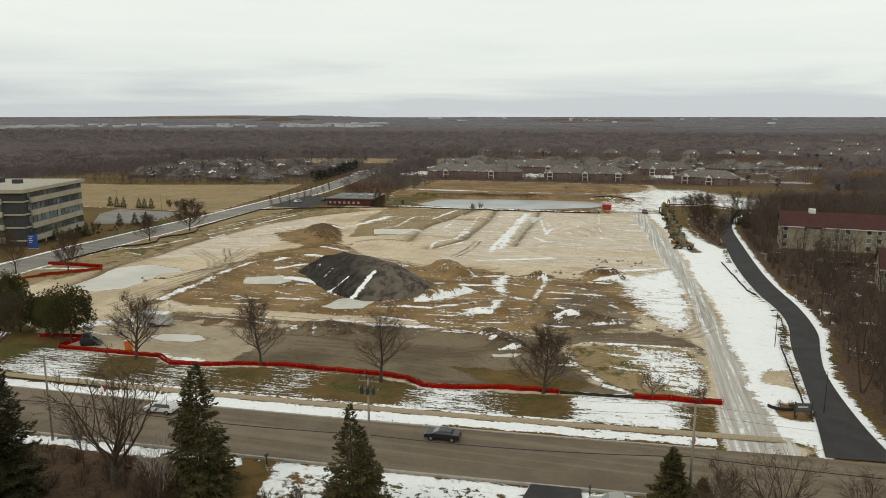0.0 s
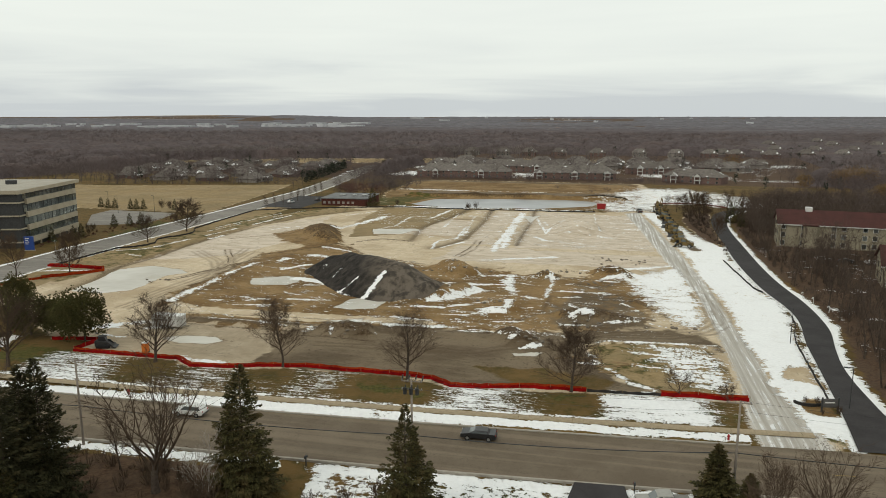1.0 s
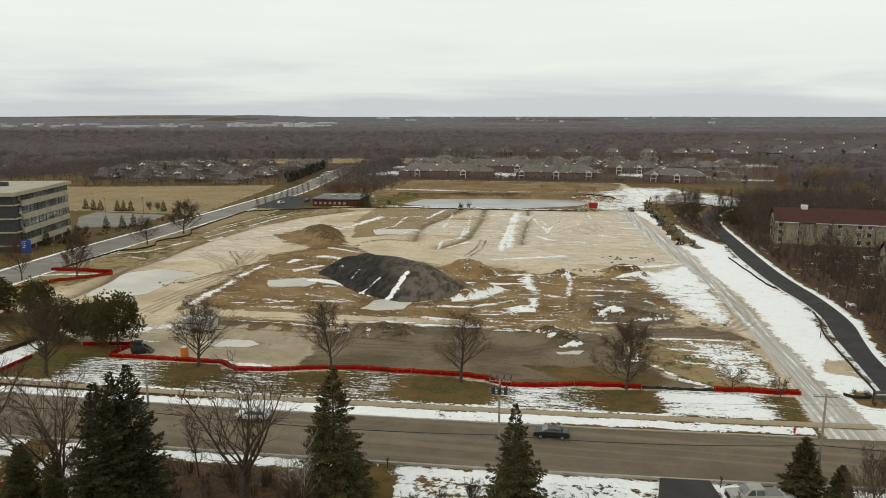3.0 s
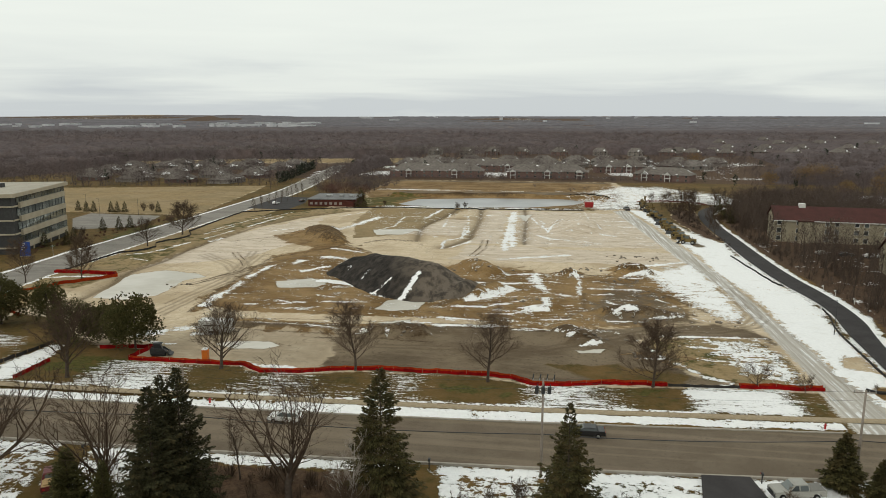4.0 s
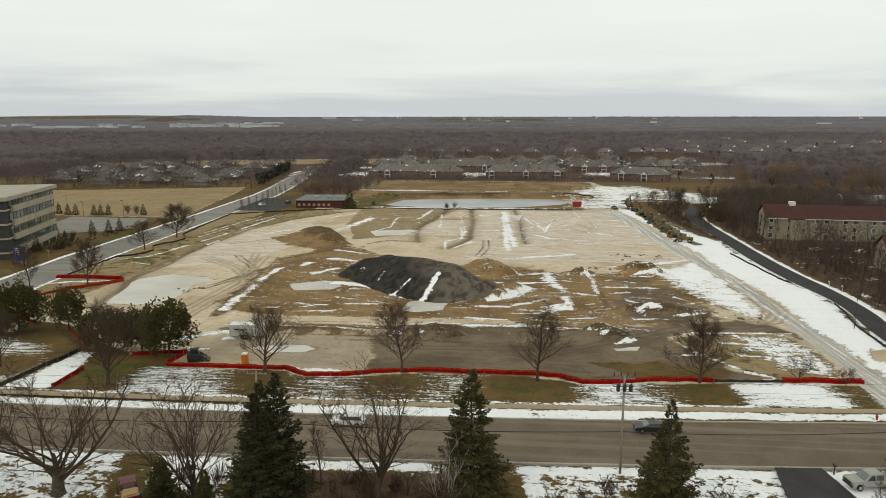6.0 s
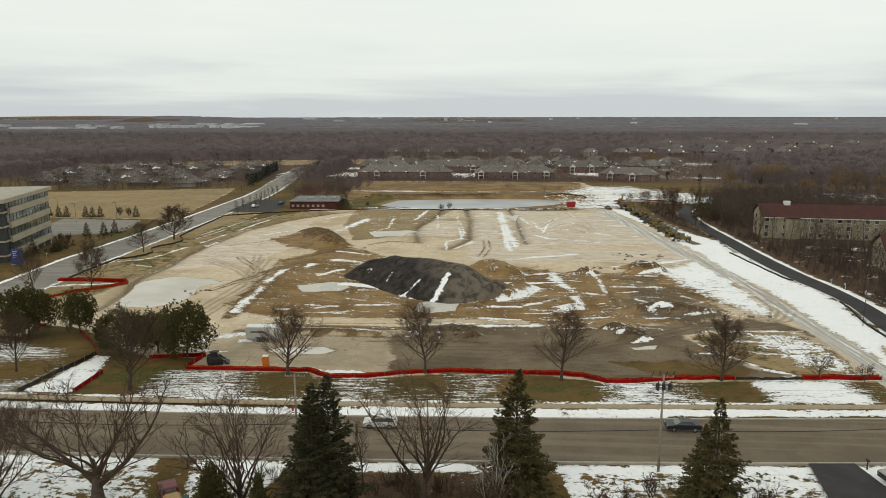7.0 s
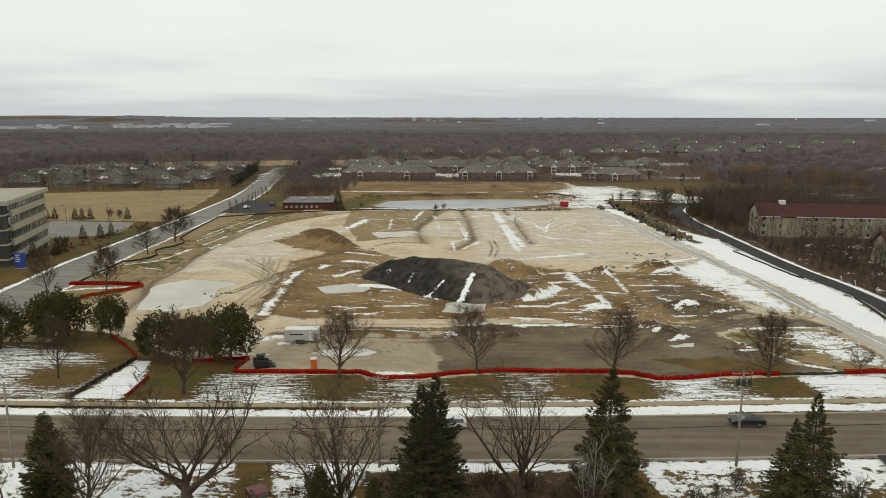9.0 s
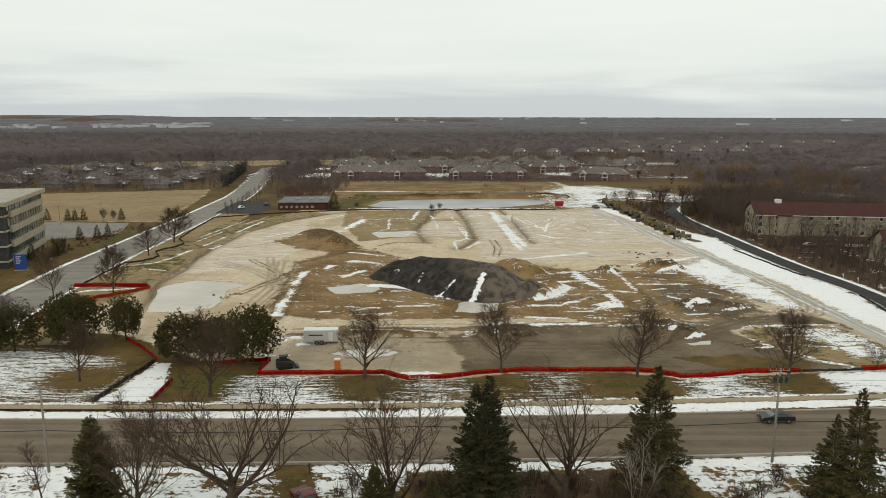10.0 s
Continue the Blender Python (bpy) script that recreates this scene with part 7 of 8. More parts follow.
def canopy():
    """The massed crowns beyond the suburb, as one uneven sheet that drops away over fields, roads and homes."""
    ang, rad = np.linspace(radians(-54), radians(56), 520), np.geomspace(540, 4780, 215)
    a, d = np.meshgrid(ang, rad)
    x, y = -35 + d * np.sin(a), d * np.cos(a)
    open_ = np.full(x.shape, -1e9)
    for pts in ([(-190, 280), (-212, 408), (-205, 480), (-262, 690), (-440, 690), (-452, 440), (-560, 404), (-560, 300)], [(-560, 600), (-430, 665), (-350, 690), (-230, 700), (-60, 730), (-20, 745), (-20, 790), (-150, 800), (-300, 775), (-380, 745), (-560, 640)], [(-190, 480), (100, 400), (125, 570), (175, 640), (195, 890), (-190, 900), (-190, 745)]):
        open_ = np.maximum(open_, inside(x, y, pts))
    open_ = np.maximum(open_, 16 - np.abs(x - side_kerb(y) + 7) + np.where(y > 700, -1e3, 0))
    mask = smooth01(soft(-open_ - 4, 5))
    mask = mask * smooth01((d - 542) / 45)
    gaps = smooth01((grain(x, y, 380, 61, 3) - 0.60) / 0.06) * smooth01((d - 1700) / 900)
    mask = mask * (1 - 0.9 * gaps)
    mask = mask * (1 - smooth01((np.exp(-(((x + 2620) / 560) ** 2 + ((y - 3900) / 380) ** 2)) - 0.2) / 0.2))
    # crowns cut down here to clear the camera's view of the houses
    young = smooth01(soft(inside(x, y, LOW_CANOPY), 30))
    tall = (1 - 0.62 * young) * np.interp(d, [540, 700, 1000, 1600, 3000, 4800], [9.0, 12.0, 13.5, 11.5, 8.0, 6.0])
    top = tall * mask * (0.72 + 0.6 * (grain(x, y, 34, 63, 3) - 0.5) + 0.75 * (grain(x, y, 11, 64, 2) - 0.5))
    z = land(x, y) - 3.0 * (1 - mask) + top
    n_, k_ = len(ang), len(rad)
    me = bpy.data.meshes.new("canopy")
    me.vertices.add(n_ * k_)
    me.vertices.foreach_set("co", np.stack([x, y, z], -1).astype(np.float32).ravel())
    c = (np.arange(k_ - 1)[:, None] * n_ + np.arange(n_ - 1)[None, :]).ravel()
    q = np.stack([c, c + 1, c + n_ + 1, c + n_], -1).astype(np.int32)
    me.loops.add(q.size)
    me.loops.foreach_set("vertex_index", q.ravel())
    me.polygons.add(len(q))
    me.polygons.foreach_set("loop_start", np.arange(0, q.size, 4, dtype=np.int32))
    me.update(calc_edges=True)
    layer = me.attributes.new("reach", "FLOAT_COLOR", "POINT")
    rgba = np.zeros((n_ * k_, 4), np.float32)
    # share of the painted haze tone, growing with distance
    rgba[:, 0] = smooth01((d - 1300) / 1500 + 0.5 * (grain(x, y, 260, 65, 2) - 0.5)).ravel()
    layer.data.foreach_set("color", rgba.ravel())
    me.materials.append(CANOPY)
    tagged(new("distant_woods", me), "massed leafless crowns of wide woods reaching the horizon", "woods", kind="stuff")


canopy()
x, y = scatter(-900, 780, 400, 830, 9.0, 1)
k = dense_wood(x, y, 2) & (np.hypot(x, y) < 920) & ((x > 75) | (x < -190) | (y > 470))
r = np.random.RandomState(3)
close = k & (x > 60) & (y < 580)
k &= ~close
crown_forest("woods", x[k], y[k], r.uniform(9, 15, k.sum()), r.uniform(7, 11, k.sum()), 84, 2.2, 0.22, WOODS, 4, "dense leafless brown woods beyond the houses", limbs=5)
x, y = scatter(62, 420, 300, 590, 7.6, 71)
k = dense_wood(x, y, 72) & (y > np.interp(x, [60, 90, 150, 420], [375, 292, 285, 260])) & (inside(x, y, [(20, 400), (104, 380), (140, 420), (100, 575), (20, 575)]) < 0)
crown_forest("woods", x[k], y[k], r.uniform(8, 14, k.sum()), r.uniform(6, 10, k.sum()), 260, 1.5, 0.10, WOODS, 73, "leafless brown wood round a frozen pond", limbs=12)
x, y = scatter(-1700, 1700, 800, 1550, 18, 5)
k = dense_wood(x, y, 6)
crown_forest("woods", x[k], y[k], r.uniform(13, 17, k.sum()), r.uniform(12, 18, k.sum()), 40, 3.0, 0.34, WOODS, 7, "wide leafless brown woods behind the suburb", limbs=0, trunk=0)
# pale stems along the front of the woods
x, y = scatter(-900, 60, 690, 850, 6, 75)
gap_ = inside(x, y, [(-560, 560), (-430, 660), (-350, 690), (-230, 700), (-60, 730), (-20, 745), (-20, 790), (-150, 800), (-300, 775), (-380, 745), (-560, 640)])
k = (gap_ < -2) & (gap_ > -26) & (y > np.interp(x, [-900, -560, -380, -300, -150, 60], [520, 640, 745, 775, 800, 800]))
crown_forest("woods_edge", x[k], y[k], r.uniform(13, 17, k.sum()), r.uniform(6, 9, k.sum()), 60, 2.0, 0.2, GREY_STEM, 76, "pale grey stems at the front of the woods", low=0.5, limbs=4, trunk=0.5)
# evergreens among them
EVERGREEN = needles("far_evergreen", (0.014, 0.02, 0.012), (0.035, 0.042, 0.026), (0.028, 0.034, 0.022))
x, y = scatter(-450, 420, 430, 1300, 30, 11)
k = (np.random.RandomState(12).uniform(0, 1, x.shape) < 0.22) & (dense_wood(x, y, 13) | (np.random.RandomState(14).uniform(0, 1, x.shape) < 0.3)) & (inside(x, y, [(-230, 452), (-560, 404), (-560, 300), (-190, 292)]) < 0) & (np.abs(x - side_kerb(y) + 7) > 13) & ((x > 75) | (x < -190) | (y > 500))
blade_forest("far_evergreens", x[k], y[k], r.uniform(6, 12, k.sum()), r.uniform(4, 6, k.sum()), 60, 0.9, EVERGREEN, 15, "scattered dark evergreens among the bare woods", (0.7, 1.1), 0)
x, y = np.array([(-205 - 0.12 * i + rng.uniform(-3, 3), 455 + 5.2 * i + rng.uniform(-2, 2)) for i in range(30)]).T
blade_forest("evergreen_row", side_kerb(y) - SIDE_WIDTH - 9 + rng.uniform(-1, 1), y, r.uniform(7, 11, 30), r.uniform(5, 7, 30), 90, 0.8, EVERGREEN, 16, "dark evergreen screen beside the side road", (0.7, 1.1), 0)
# yellow willows
WILLOW = bare_wood("yellow_willow_twigs", (0.17, 0.108, 0.045), (0.235, 0.155, 0.068), (0.19, 0.118, 0.052))
pts = [(152, 530, 15), (163, 536, 14), (142, 522, 13), (171, 468, 11), (184, 470, 12), (146, 455, 8), (101, 700, 13), (196, 462, 11), (205, 540, 13), (120, 520, 9), (214, 452, 10)]
crown_forest("willows", np.array([p[0] for p in pts], float), np.array([p[1] for p in pts], float), np.array([p[2] for p in pts], float), np.array([p[2] * 1.25 for p in pts]), 2600, 1.6, 0.10, WILLOW, 17, "tan-twigged willows beside a frozen pond", low=0.12, limbs=14)
# rusty hedge trees by the brick building
RUST = bare_wood("rusty_twigs", (0.085, 0.04, 0.033), (0.14, 0.075, 0.06), (0.1, 0.05, 0.042))
pts = [(-150, 372, 8), (-143, 378, 9), (-134, 380, 8), (-152, 385, 9), (-160, 392, 8)]
crown_forest("rusty_trees", np.array([p[0] for p in pts], float), np.array([p[1] for p in pts], float), np.array([p[2] for p in pts], float), np.full(len(pts), 10.0), 900, 1.2, 0.1, RUST, 18, "rust-brown leafless trees behind the brick building")
x, y = scatter(-165, 70, 414, 545, 5.0, 19)
k = (np.random.RandomState(20).uniform(0, 1, x.shape) < np.where((y > 526) & (y < 543), 0.75, np.where((x < -135) & (y < 500), 0.6, 0.006)))
crown_forest("hedgerow", x[k], y[k], r.uniform(2.5, 5.5, k.sum()), r.uniform(4, 7, k.sum()), 70, 1.1, 0.13, WOODS, 21, "leafless brown hedgerow in front of the condominiums")

x, y = np.array([(rng.uniform(-82, -45), rng.uniform(44, 69)) for _ in range(260)] + [(rng.uniform(-50, -44.5), rng.uniform(56, 68)) for _ in range(90)] + [(rng.uniform(-34, -19), rng.uniform(52, 61)) for _ in range(110)] + [(rng.uniform(-38, -12), rng.uniform(50, 63)) for _ in range(170)] + [(rng.uniform(9, 34), rng.uniform(50, 73)) for _ in range(120)]).T
blade_forest("yard_brush", x, y, r.uniform(1.0, 3.4, len(x)), r.uniform(1.2, 3.0, len(x)), 46, 0.075, TWIG, 33, "tangled brown brush under the yard trees", (0.0, 0.4), 0)
# the wood beside the asphalt drive: single trees
WOOD_A = grown(101, WOOD_TWIG, h=13, spread=0.34, fork=0.3, limbs=11, upright=0.5, thick=0.013, subs=5, fine=3, twigs=3, tw=1.5, sides=3)
WOOD_B = grown(102, WOOD_TWIG, h=12, spread=0.42, fork=0.3, limbs=11, upright=0.3, thick=0.014, subs=5, fine=3, twigs=3, tw=1.5, sides=3)
WOOD_C = grown(103, WOOD_TWIG, h=14, spread=0.26, fork=0.35, limbs=8, upright=0.8, thick=0.013, subs=4, fine=3, twigs=3, stems=2, tw=1.5, sides=3)
first = [bare_tree(47, 130, m, 1, 0, "slender leafless tree in the wood by the drive", "wood by the drive") for m in (WOOD_A, WOOD_B, WOOD_C)]
spots = []
r = random.Random(5)
for i in range(1500):
    y = r.uniform(80, 372)
    x = 36 + 85 * r.random() ** 1.5
    edge = float(np.interp(y, [84, 104, 124, 138, 150, 172, 192, 214, 252, 305, 343], [36, 36, 36, 38, 40.5, 41, 40, 40, 41, 43, 50]))
    if x < edge or x > 55 + 0.32 * y or (46 < x < 150 and 252 - 0.12 * (x - 50) < y < 278 - 0.12 * (x - 50)) or (59 < x and 190 - 0.2 * (x - 63) < y < 214 - 0.2 * (x - 63)):
        continue
    if (x > 46 and 225 < y < 250) and r.random() < 0.75:
        continue
    if any((x - a) ** 2 + (y - b) ** 2 < 7 for a, b in spots):
        continue
    spots.append((x, y))
for i, (x, y) in enumerate(spots[:290]):
    o = first[i % 3]
    s = r.uniform(0.6, 1.02)
    if i < 3:
        o.location, o.scale = (x, y, on_land(x, y)), (s, s, s)
    else:
        c = copy_thing(o, pose(x, y, on_land(x, y), 0, 0, r.uniform(0, 360)))
        c.scale = (s, s, s)
x, y = np.array([(r.uniform(38, 115), r.uniform(90, 350)) for _ in range(2600)]).T
k = (x > np.interp(y, [84, 104, 124, 138, 150, 172, 192, 214, 252, 305, 343], [36, 36, 36, 38, 40.5, 41, 40, 40, 41, 43, 50])) & ~((x > 46) & (y > 248 - 0.12 * (x - 50)) & (y < 280 - 0.12 * (x - 50))) & ~((x > 59) & (y > 188 - 0.2 * (x - 63)) & (y < 214 - 0.2 * (x - 63)))
rr = np.random.RandomState(30)
blade_forest("underbrush", x[k], y[k], rr.uniform(1.5, 5.0, k.sum()), rr.uniform(1.5, 3.5, k.sum()), 34, 0.09, WOOD_TWIG, 31, "thin brown underbrush on the wood's floor", (0.0, 0.4), 0)
fx, fy = np.array([(r.uniform(41, 118), r.uniform(205, 372)) for _ in range(1500)]).T
k = (fx > np.interp(fy, [205, 252, 305, 343, 372], [42, 43, 46, 54, 70])) & ~((fx > 46) & (fy > 240 - 0.12 * (fx - 50)) & (fy < 282 - 0.12 * (fx - 50))) & ~((fx > 59) & (fy > 186 - 0.2 * (fx - 63)) & (fy < 216 - 0.2 * (fx - 63))) & ((fy > 282 - 0.12 * (fx - 50)) | (rr.uniform(0, 1, fx.shape) < 0.3))
k &= np.cumsum(k) < 420
crown_forest("wood_fill", fx[k], fy[k], rr.uniform(8, 14, k.sum()), rr.uniform(5, 9, k.sum()), 260, 1.2, 0.085, WOOD_TWIG, 79, "leafless young trees filling the wood by the drive", limbs=10, trunk=0.22)
hx = np.linspace(-345, -225, 46) + rr.uniform(-2, 2, 46)
hy = np.interp(hx, [-345, -272, -222], [418, 438, 454]) + rr.uniform(0, 9, 46)
crown_forest("field_hedge", hx, hy, rr.uniform(4, 9, 46), rr.uniform(4, 7, 46), 150, 1.2, 0.1, WOODS, 80, "leafless brush along the dead grass field", low=0.1, limbs=6)
bx, by = rr.uniform(-186, -138, 34), rr.uniform(388, 470, 34)
k = np.abs(bx - side_kerb(by) + SIDE_WIDTH / 2) > SIDE_WIDTH / 2 + 3
crown_forest("brick_building_trees", bx[k], by[k], rr.uniform(7, 11, k.sum()), rr.uniform(6, 9, k.sum()), 260, 1.3, 0.1, WOODS, 81, "leafless trees behind the low brick building", low=0.15, limbs=8)
r_np = np.random.RandomState(40)
# hedge line and trees between the machines and the drive
for x, y, s, m in ((29.5, 309, 1.35, OAK), (26.5, 318, 1.15, OVAL_B), (33, 326, 1.1, OAK), (24, 352, 0.7, OVAL), (28, 356, 0.75, OVAL), (42.4, 324, 1.3, OAK), (20.5, 366, 0.6, OVAL), (34, 290, 0.8, OVAL_B), (31.4, 268, 0.7, OVAL)):
    bare_tree(x, y, m, s, 40 * x, "leafless tree on rough ground behind the machines", "boundary trees")
x, y = np.array([(rng.uniform(22, 40), rng.uniform(228, 372)) for _ in range(700)]).T
k = (x > np.interp(y, [228, 262, 300, 335, 370], [30.6, 29.8, 26.5, 25.5, 26])) & (x < np.interp(y, [228, 262, 305, 345, 370], [31, 31.4, 33, 38, 46]))
blade_forest("boundary_brush", x[k], y[k], r_np.uniform(0.8, 2.6, k.sum()), r_np.uniform(1.2, 3.0, k.sum()), 36, 0.08, WOOD_TWIG, 41, "brown brush between the machines and the drive", (0.0, 0.4), 0)
for i, (x, y, s) in enumerate(((43, 318, 0.8), (48, 324, 0.7), (60, 300, 0.75), (46, 306, 0.6))):
    conifer(x, y, FAR_SPRUCE, (1.6 * s, 1.9 * s), 60 * i, "dark conifer in the wood beside the drive")
# roadside row
for i in range(9):
    y = 308 + 10.5 * i
    bare_tree(float(side_kerb(y)) + 7.5, y, SLIM, 0.85, 50 * i, "slim leafless roadside tree in a row", "roadside row")
for i, (x, y) in enumerate(((-253.7, 300.4), (-247, 297), (-243.5, 297.4), (-234, 296.7), (-231, 297), (-227.5, 297.5), (-212, 300), (-196.5, 246), (-201.5, 243), (-195, 251), (-194.3, 216.2), (-192.4, 210), (-197, 205))):
    conifer(x, y, FAR_SPRUCE, (0.75, 0.85), 40 * i, "small dark conifer beside the office car park")
conifer(-123.8, 336.4, FAR_SPRUCE, (1.5, 1.6), 10, "dense dark conifer in front of the brick building")
for i, (x, y, s) in enumerate(((-222, 304, 0.6), (-217, 303, 0.55), (-205, 232, 0.4), (-200, 229, 0.45), (-196, 222, 0.35), (-194, 214, 0.35), (-192, 207, 0.3), (-76, 343, 0.55), (-72, 342.5, 0.5), (-114, 347, 0.4))):
    bare_tree(x, y, SHRUB, 2.8 * s, 60 * i, "bushy leafless shrub beside a car park" if x < -150 else "bushy leafless shrub on the pond bank", "shrubs", category="shrub")

x, y = np.array([(-193 + rng.uniform(-5, 1.5), 194 + 4.6 * i / 3 + rng.uniform(-2, 2)) for i in range(60)]).T
blade_forest("office_hedge", x, y, r_np.uniform(0.8, 1.8, 60), r_np.uniform(1.2, 2.4, 60), 60, 0.09, RUST, 44, "low reddish-brown hedge below the office building", (0.0, 0.4), 0)
street_sign = thing("street_sign", -182.9, 190.7, on_land(-182.9, 190.7), 30, "green street name signs crossed on a pole", "street sign")
part("post", rodded((0, 0, -0.2), (0, 0, 3.3), 0.05, 0.05, 8), STEEL, street_sign)
for k, turn in ((0, 0), (1, 90)):
    blade = part("sign_blade", boxed(-0.75, 0.75, -0.02, 0.02, 2.85 + 0.25 * k, 3.07 + 0.25 * k, 0.005), plain("green_sign_%s" % "ab"[k], (0.01, 0.09, 0.05), (0.012, 0.075, 0.045), 1.0, 0.5), street_sign)
    blade.rotation_euler = (0, 0, radians(turn))
    part("lettering_bar", boxed(-0.5, 0.5, -0.026, -0.02, 2.92 + 0.25 * k, 3.0 + 0.25 * k), WHITE_TRIM, blade)

# ================= vehicles, machines and small things =================
YELLOW = plain("machine_yellow", (0.19, 0.132, 0.05), (0.11, 0.08, 0.036), 0.8, 0.8)
TYRE = plain("tyre_rubber", (0.016, 0.016, 0.016), (0.03, 0.028, 0.026), 3.0, 0.85)
SILVER = plain("silver_paint", (0.33, 0.32, 0.285), (0.28, 0.27, 0.24), 0.5, 0.35, 0.4)
WHITE_PAINT = plain("white_paint", (0.66, 0.66, 0.64), (0.58, 0.58, 0.56), 0.5, 0.35)
MAROON = plain("maroon_paint", (0.12, 0.012, 0.012), (0.09, 0.01, 0.01), 0.6, 0.4)
BLACK_PAINT = plain("black_paint", (0.012, 0.012, 0.013), (0.02, 0.02, 0.021), 0.6, 0.35)
ORANGE = plain("orange_plastic", (0.58, 0.15, 0.01), (0.48, 0.11, 0.008), 1.0, 0.5)
RED_PAINT = plain("red_skip_paint", (0.36, 0.012, 0.012), (0.26, 0.01, 0.01), 0.7, 0.5)
GREEN = plain("green_plastic", (0.01, 0.06, 0.035), (0.008, 0.045, 0.028), 1.0, 0.6)


def profile(points, half, narrow=None, bevel=0.03):
    """A body drawn as a side profile (x, z) and swept across y; narrow: half width at each point."""
    bm = bmesh.new()
    narrow = narrow or [half] * len(points)
    sides = [[bm.verts.new((x, s * w, z)) for (x, z), w in zip(points, narrow)] for s in (-1, 1)]
    bm.faces.new(sides[0])
    bm.faces.new(sides[1][::-1])
    n = len(points)
    for i in range(n):
        j = (i + 1) % n
        bm.faces.new((sides[0][j], sides[0][i], sides[1][i], sides[1][j]))
    if bevel:
        bmesh.ops.bevel(bm, geom=[e for e in bm.edges], offset=bevel, segments=1, affect="EDGES")
    return bm


def wheel(parent, x, y, r, w):
    tyre = part("wheel", rodded((x, y - w / 2, r), (x, y + w / 2, r), r, r, 18), TYRE, parent, smooth=False)
    part("rim", rodded((x, y - w / 2 - 0.01, r), (x, y + w / 2 + 0.01, r), r * 0.58, r * 0.58, 12), STEEL, tyre)
    return tyre


def car(name, x, y, turn, paint, label, kind="suv", load=None):
    z = on_land(x, y) if not (70 < y < 90) else max(on_land(x, y), float(land(x, y)) - 0.13)
    ob = thing(name, x, y, z, turn, label, "pickup truck" if kind == "pickup" else "car", "vehicles")
    if kind == "pickup":
        sill = [(-2.9, 0.5), (-2.35, 0.48), (-2.2, 0.86), (-1.5, 0.86), (-1.35, 0.46), (1.4, 0.46), (1.55, 0.86), (2.25, 0.86), (2.4, 0.46), (2.78, 0.5)]
        part("body", profile(sill + [(2.9, 0.75), (2.84, 1.02), (2.6, 1.12), (1.25, 1.18), (-2.9, 1.18)], 0.97, bevel=0.02), paint, ob)
        part("cab", profile([(-1.0, 1.16), (1.45, 1.16), (0.75, 1.82), (0.4, 1.88), (-0.75, 1.88), (-0.92, 1.8)], 0.95, [0.93, 0.93, 0.76, 0.74, 0.74, 0.76], 0.03), paint, ob)
        for lo, hi, slope in ((0.2, 1.12, 0.62), (-0.82, 0.08, 0.0)):
            part("side_glass", profile([(lo, 1.22), (hi, 1.22), (hi - slope * 0.85, 1.74), (lo + 0.03, 1.76)], 0.96, [0.945, 0.945, 0.805, 0.80], 0), GLASS, ob)
        part("windscreen", profile([(1.18, 1.24), (1.44, 1.2), (0.82, 1.8), (0.62, 1.78)], 0.8, [0.8, 0.8, 0.68, 0.68], 0), GLASS, ob)
        part("rear_glass", boxed(-1.02, -0.9, -0.6, 0.6, 1.28, 1.72, 0.01), GLASS, ob)
        part("bed_cover" if not load else "cargo_bed", boxed(-2.84, -1.04, -0.88, 0.88, 1.15, 1.235, 0.03), load or plain("grey_bed_cover", (0.2, 0.19, 0.17), (0.15, 0.145, 0.13), 1.0, 0.7), ob)
        part("grille", boxed(2.86, 2.93, -0.55, 0.55, 0.72, 0.98, 0.01), DARK_STEEL, ob)
        if load:
            part("load", boxed(-2.7, -1.2, -0.7, 0.7, 1.2, 1.42, 0.04), load, ob, "pale timber load")
        wx = (-1.85, 1.9)
    else:
        hatch = -2.15 if kind == "suv" else -1.5
        top = 1.66 if kind == "suv" else 1.42
        part("body", profile([(-2.3, 0.4), (2.25, 0.38), (2.35, 0.62), (2.25, 0.9), (1.25, 1.02), (-2.2, 1.05), (-2.35, 0.8)], 0.92), paint, ob)
        part("cab", profile([(hatch, 1.0), (1.3, 1.0), (0.45, top - 0.05), (-0.4, top), (hatch + 0.3, top - 0.08)], 0.9, [0.88, 0.9, 0.68, 0.68, 0.66]), paint, ob)
        part("side_glass", profile([(hatch + 0.18, 1.08), (1.02, 1.08), (0.42, top - 0.12), (hatch + 0.42, top - 0.14)], 0.9, [0.89, 0.9, 0.735, 0.72], 0), GLASS, ob)
        part("windscreen", profile([(0.95, 1.1), (1.22, 1.06), (0.5, top - 0.07), (0.35, top - 0.1)], 0.8, [0.8, 0.8, 0.62, 0.62], 0), GLASS, ob)
        wx = (-1.4, 1.42)
    for px in wx:
        for py in (-0.82, 0.82):
            wheel(ob, px, py, 0.36, 0.24)
    for s in (-0.68, 0.68):
        front_x = 2.87 if kind == "pickup" else 2.3
        part("headlight", boxed(front_x - 0.06, front_x + 0.03, s - 0.2, s + 0.2, 0.74, 0.92, 0.02), STEEL, ob, "clear headlight")
        part("tail_light", boxed(-front_x - 0.04, -front_x + 0.05, s - 0.14, s + 0.14, 0.76, 0.98, 0.02), RED_PAINT, ob, "red tail light")
    part("bumper", boxed(front_x - 0.08, front_x + 0.08, -0.9, 0.9, 0.42, 0.58, 0.03), DARK_STEEL, ob)
    part("bumper", boxed(-front_x - 0.08, -front_x + 0.08, -0.9, 0.9, 0.42, 0.58, 0.03), DARK_STEEL, ob)
    return ob


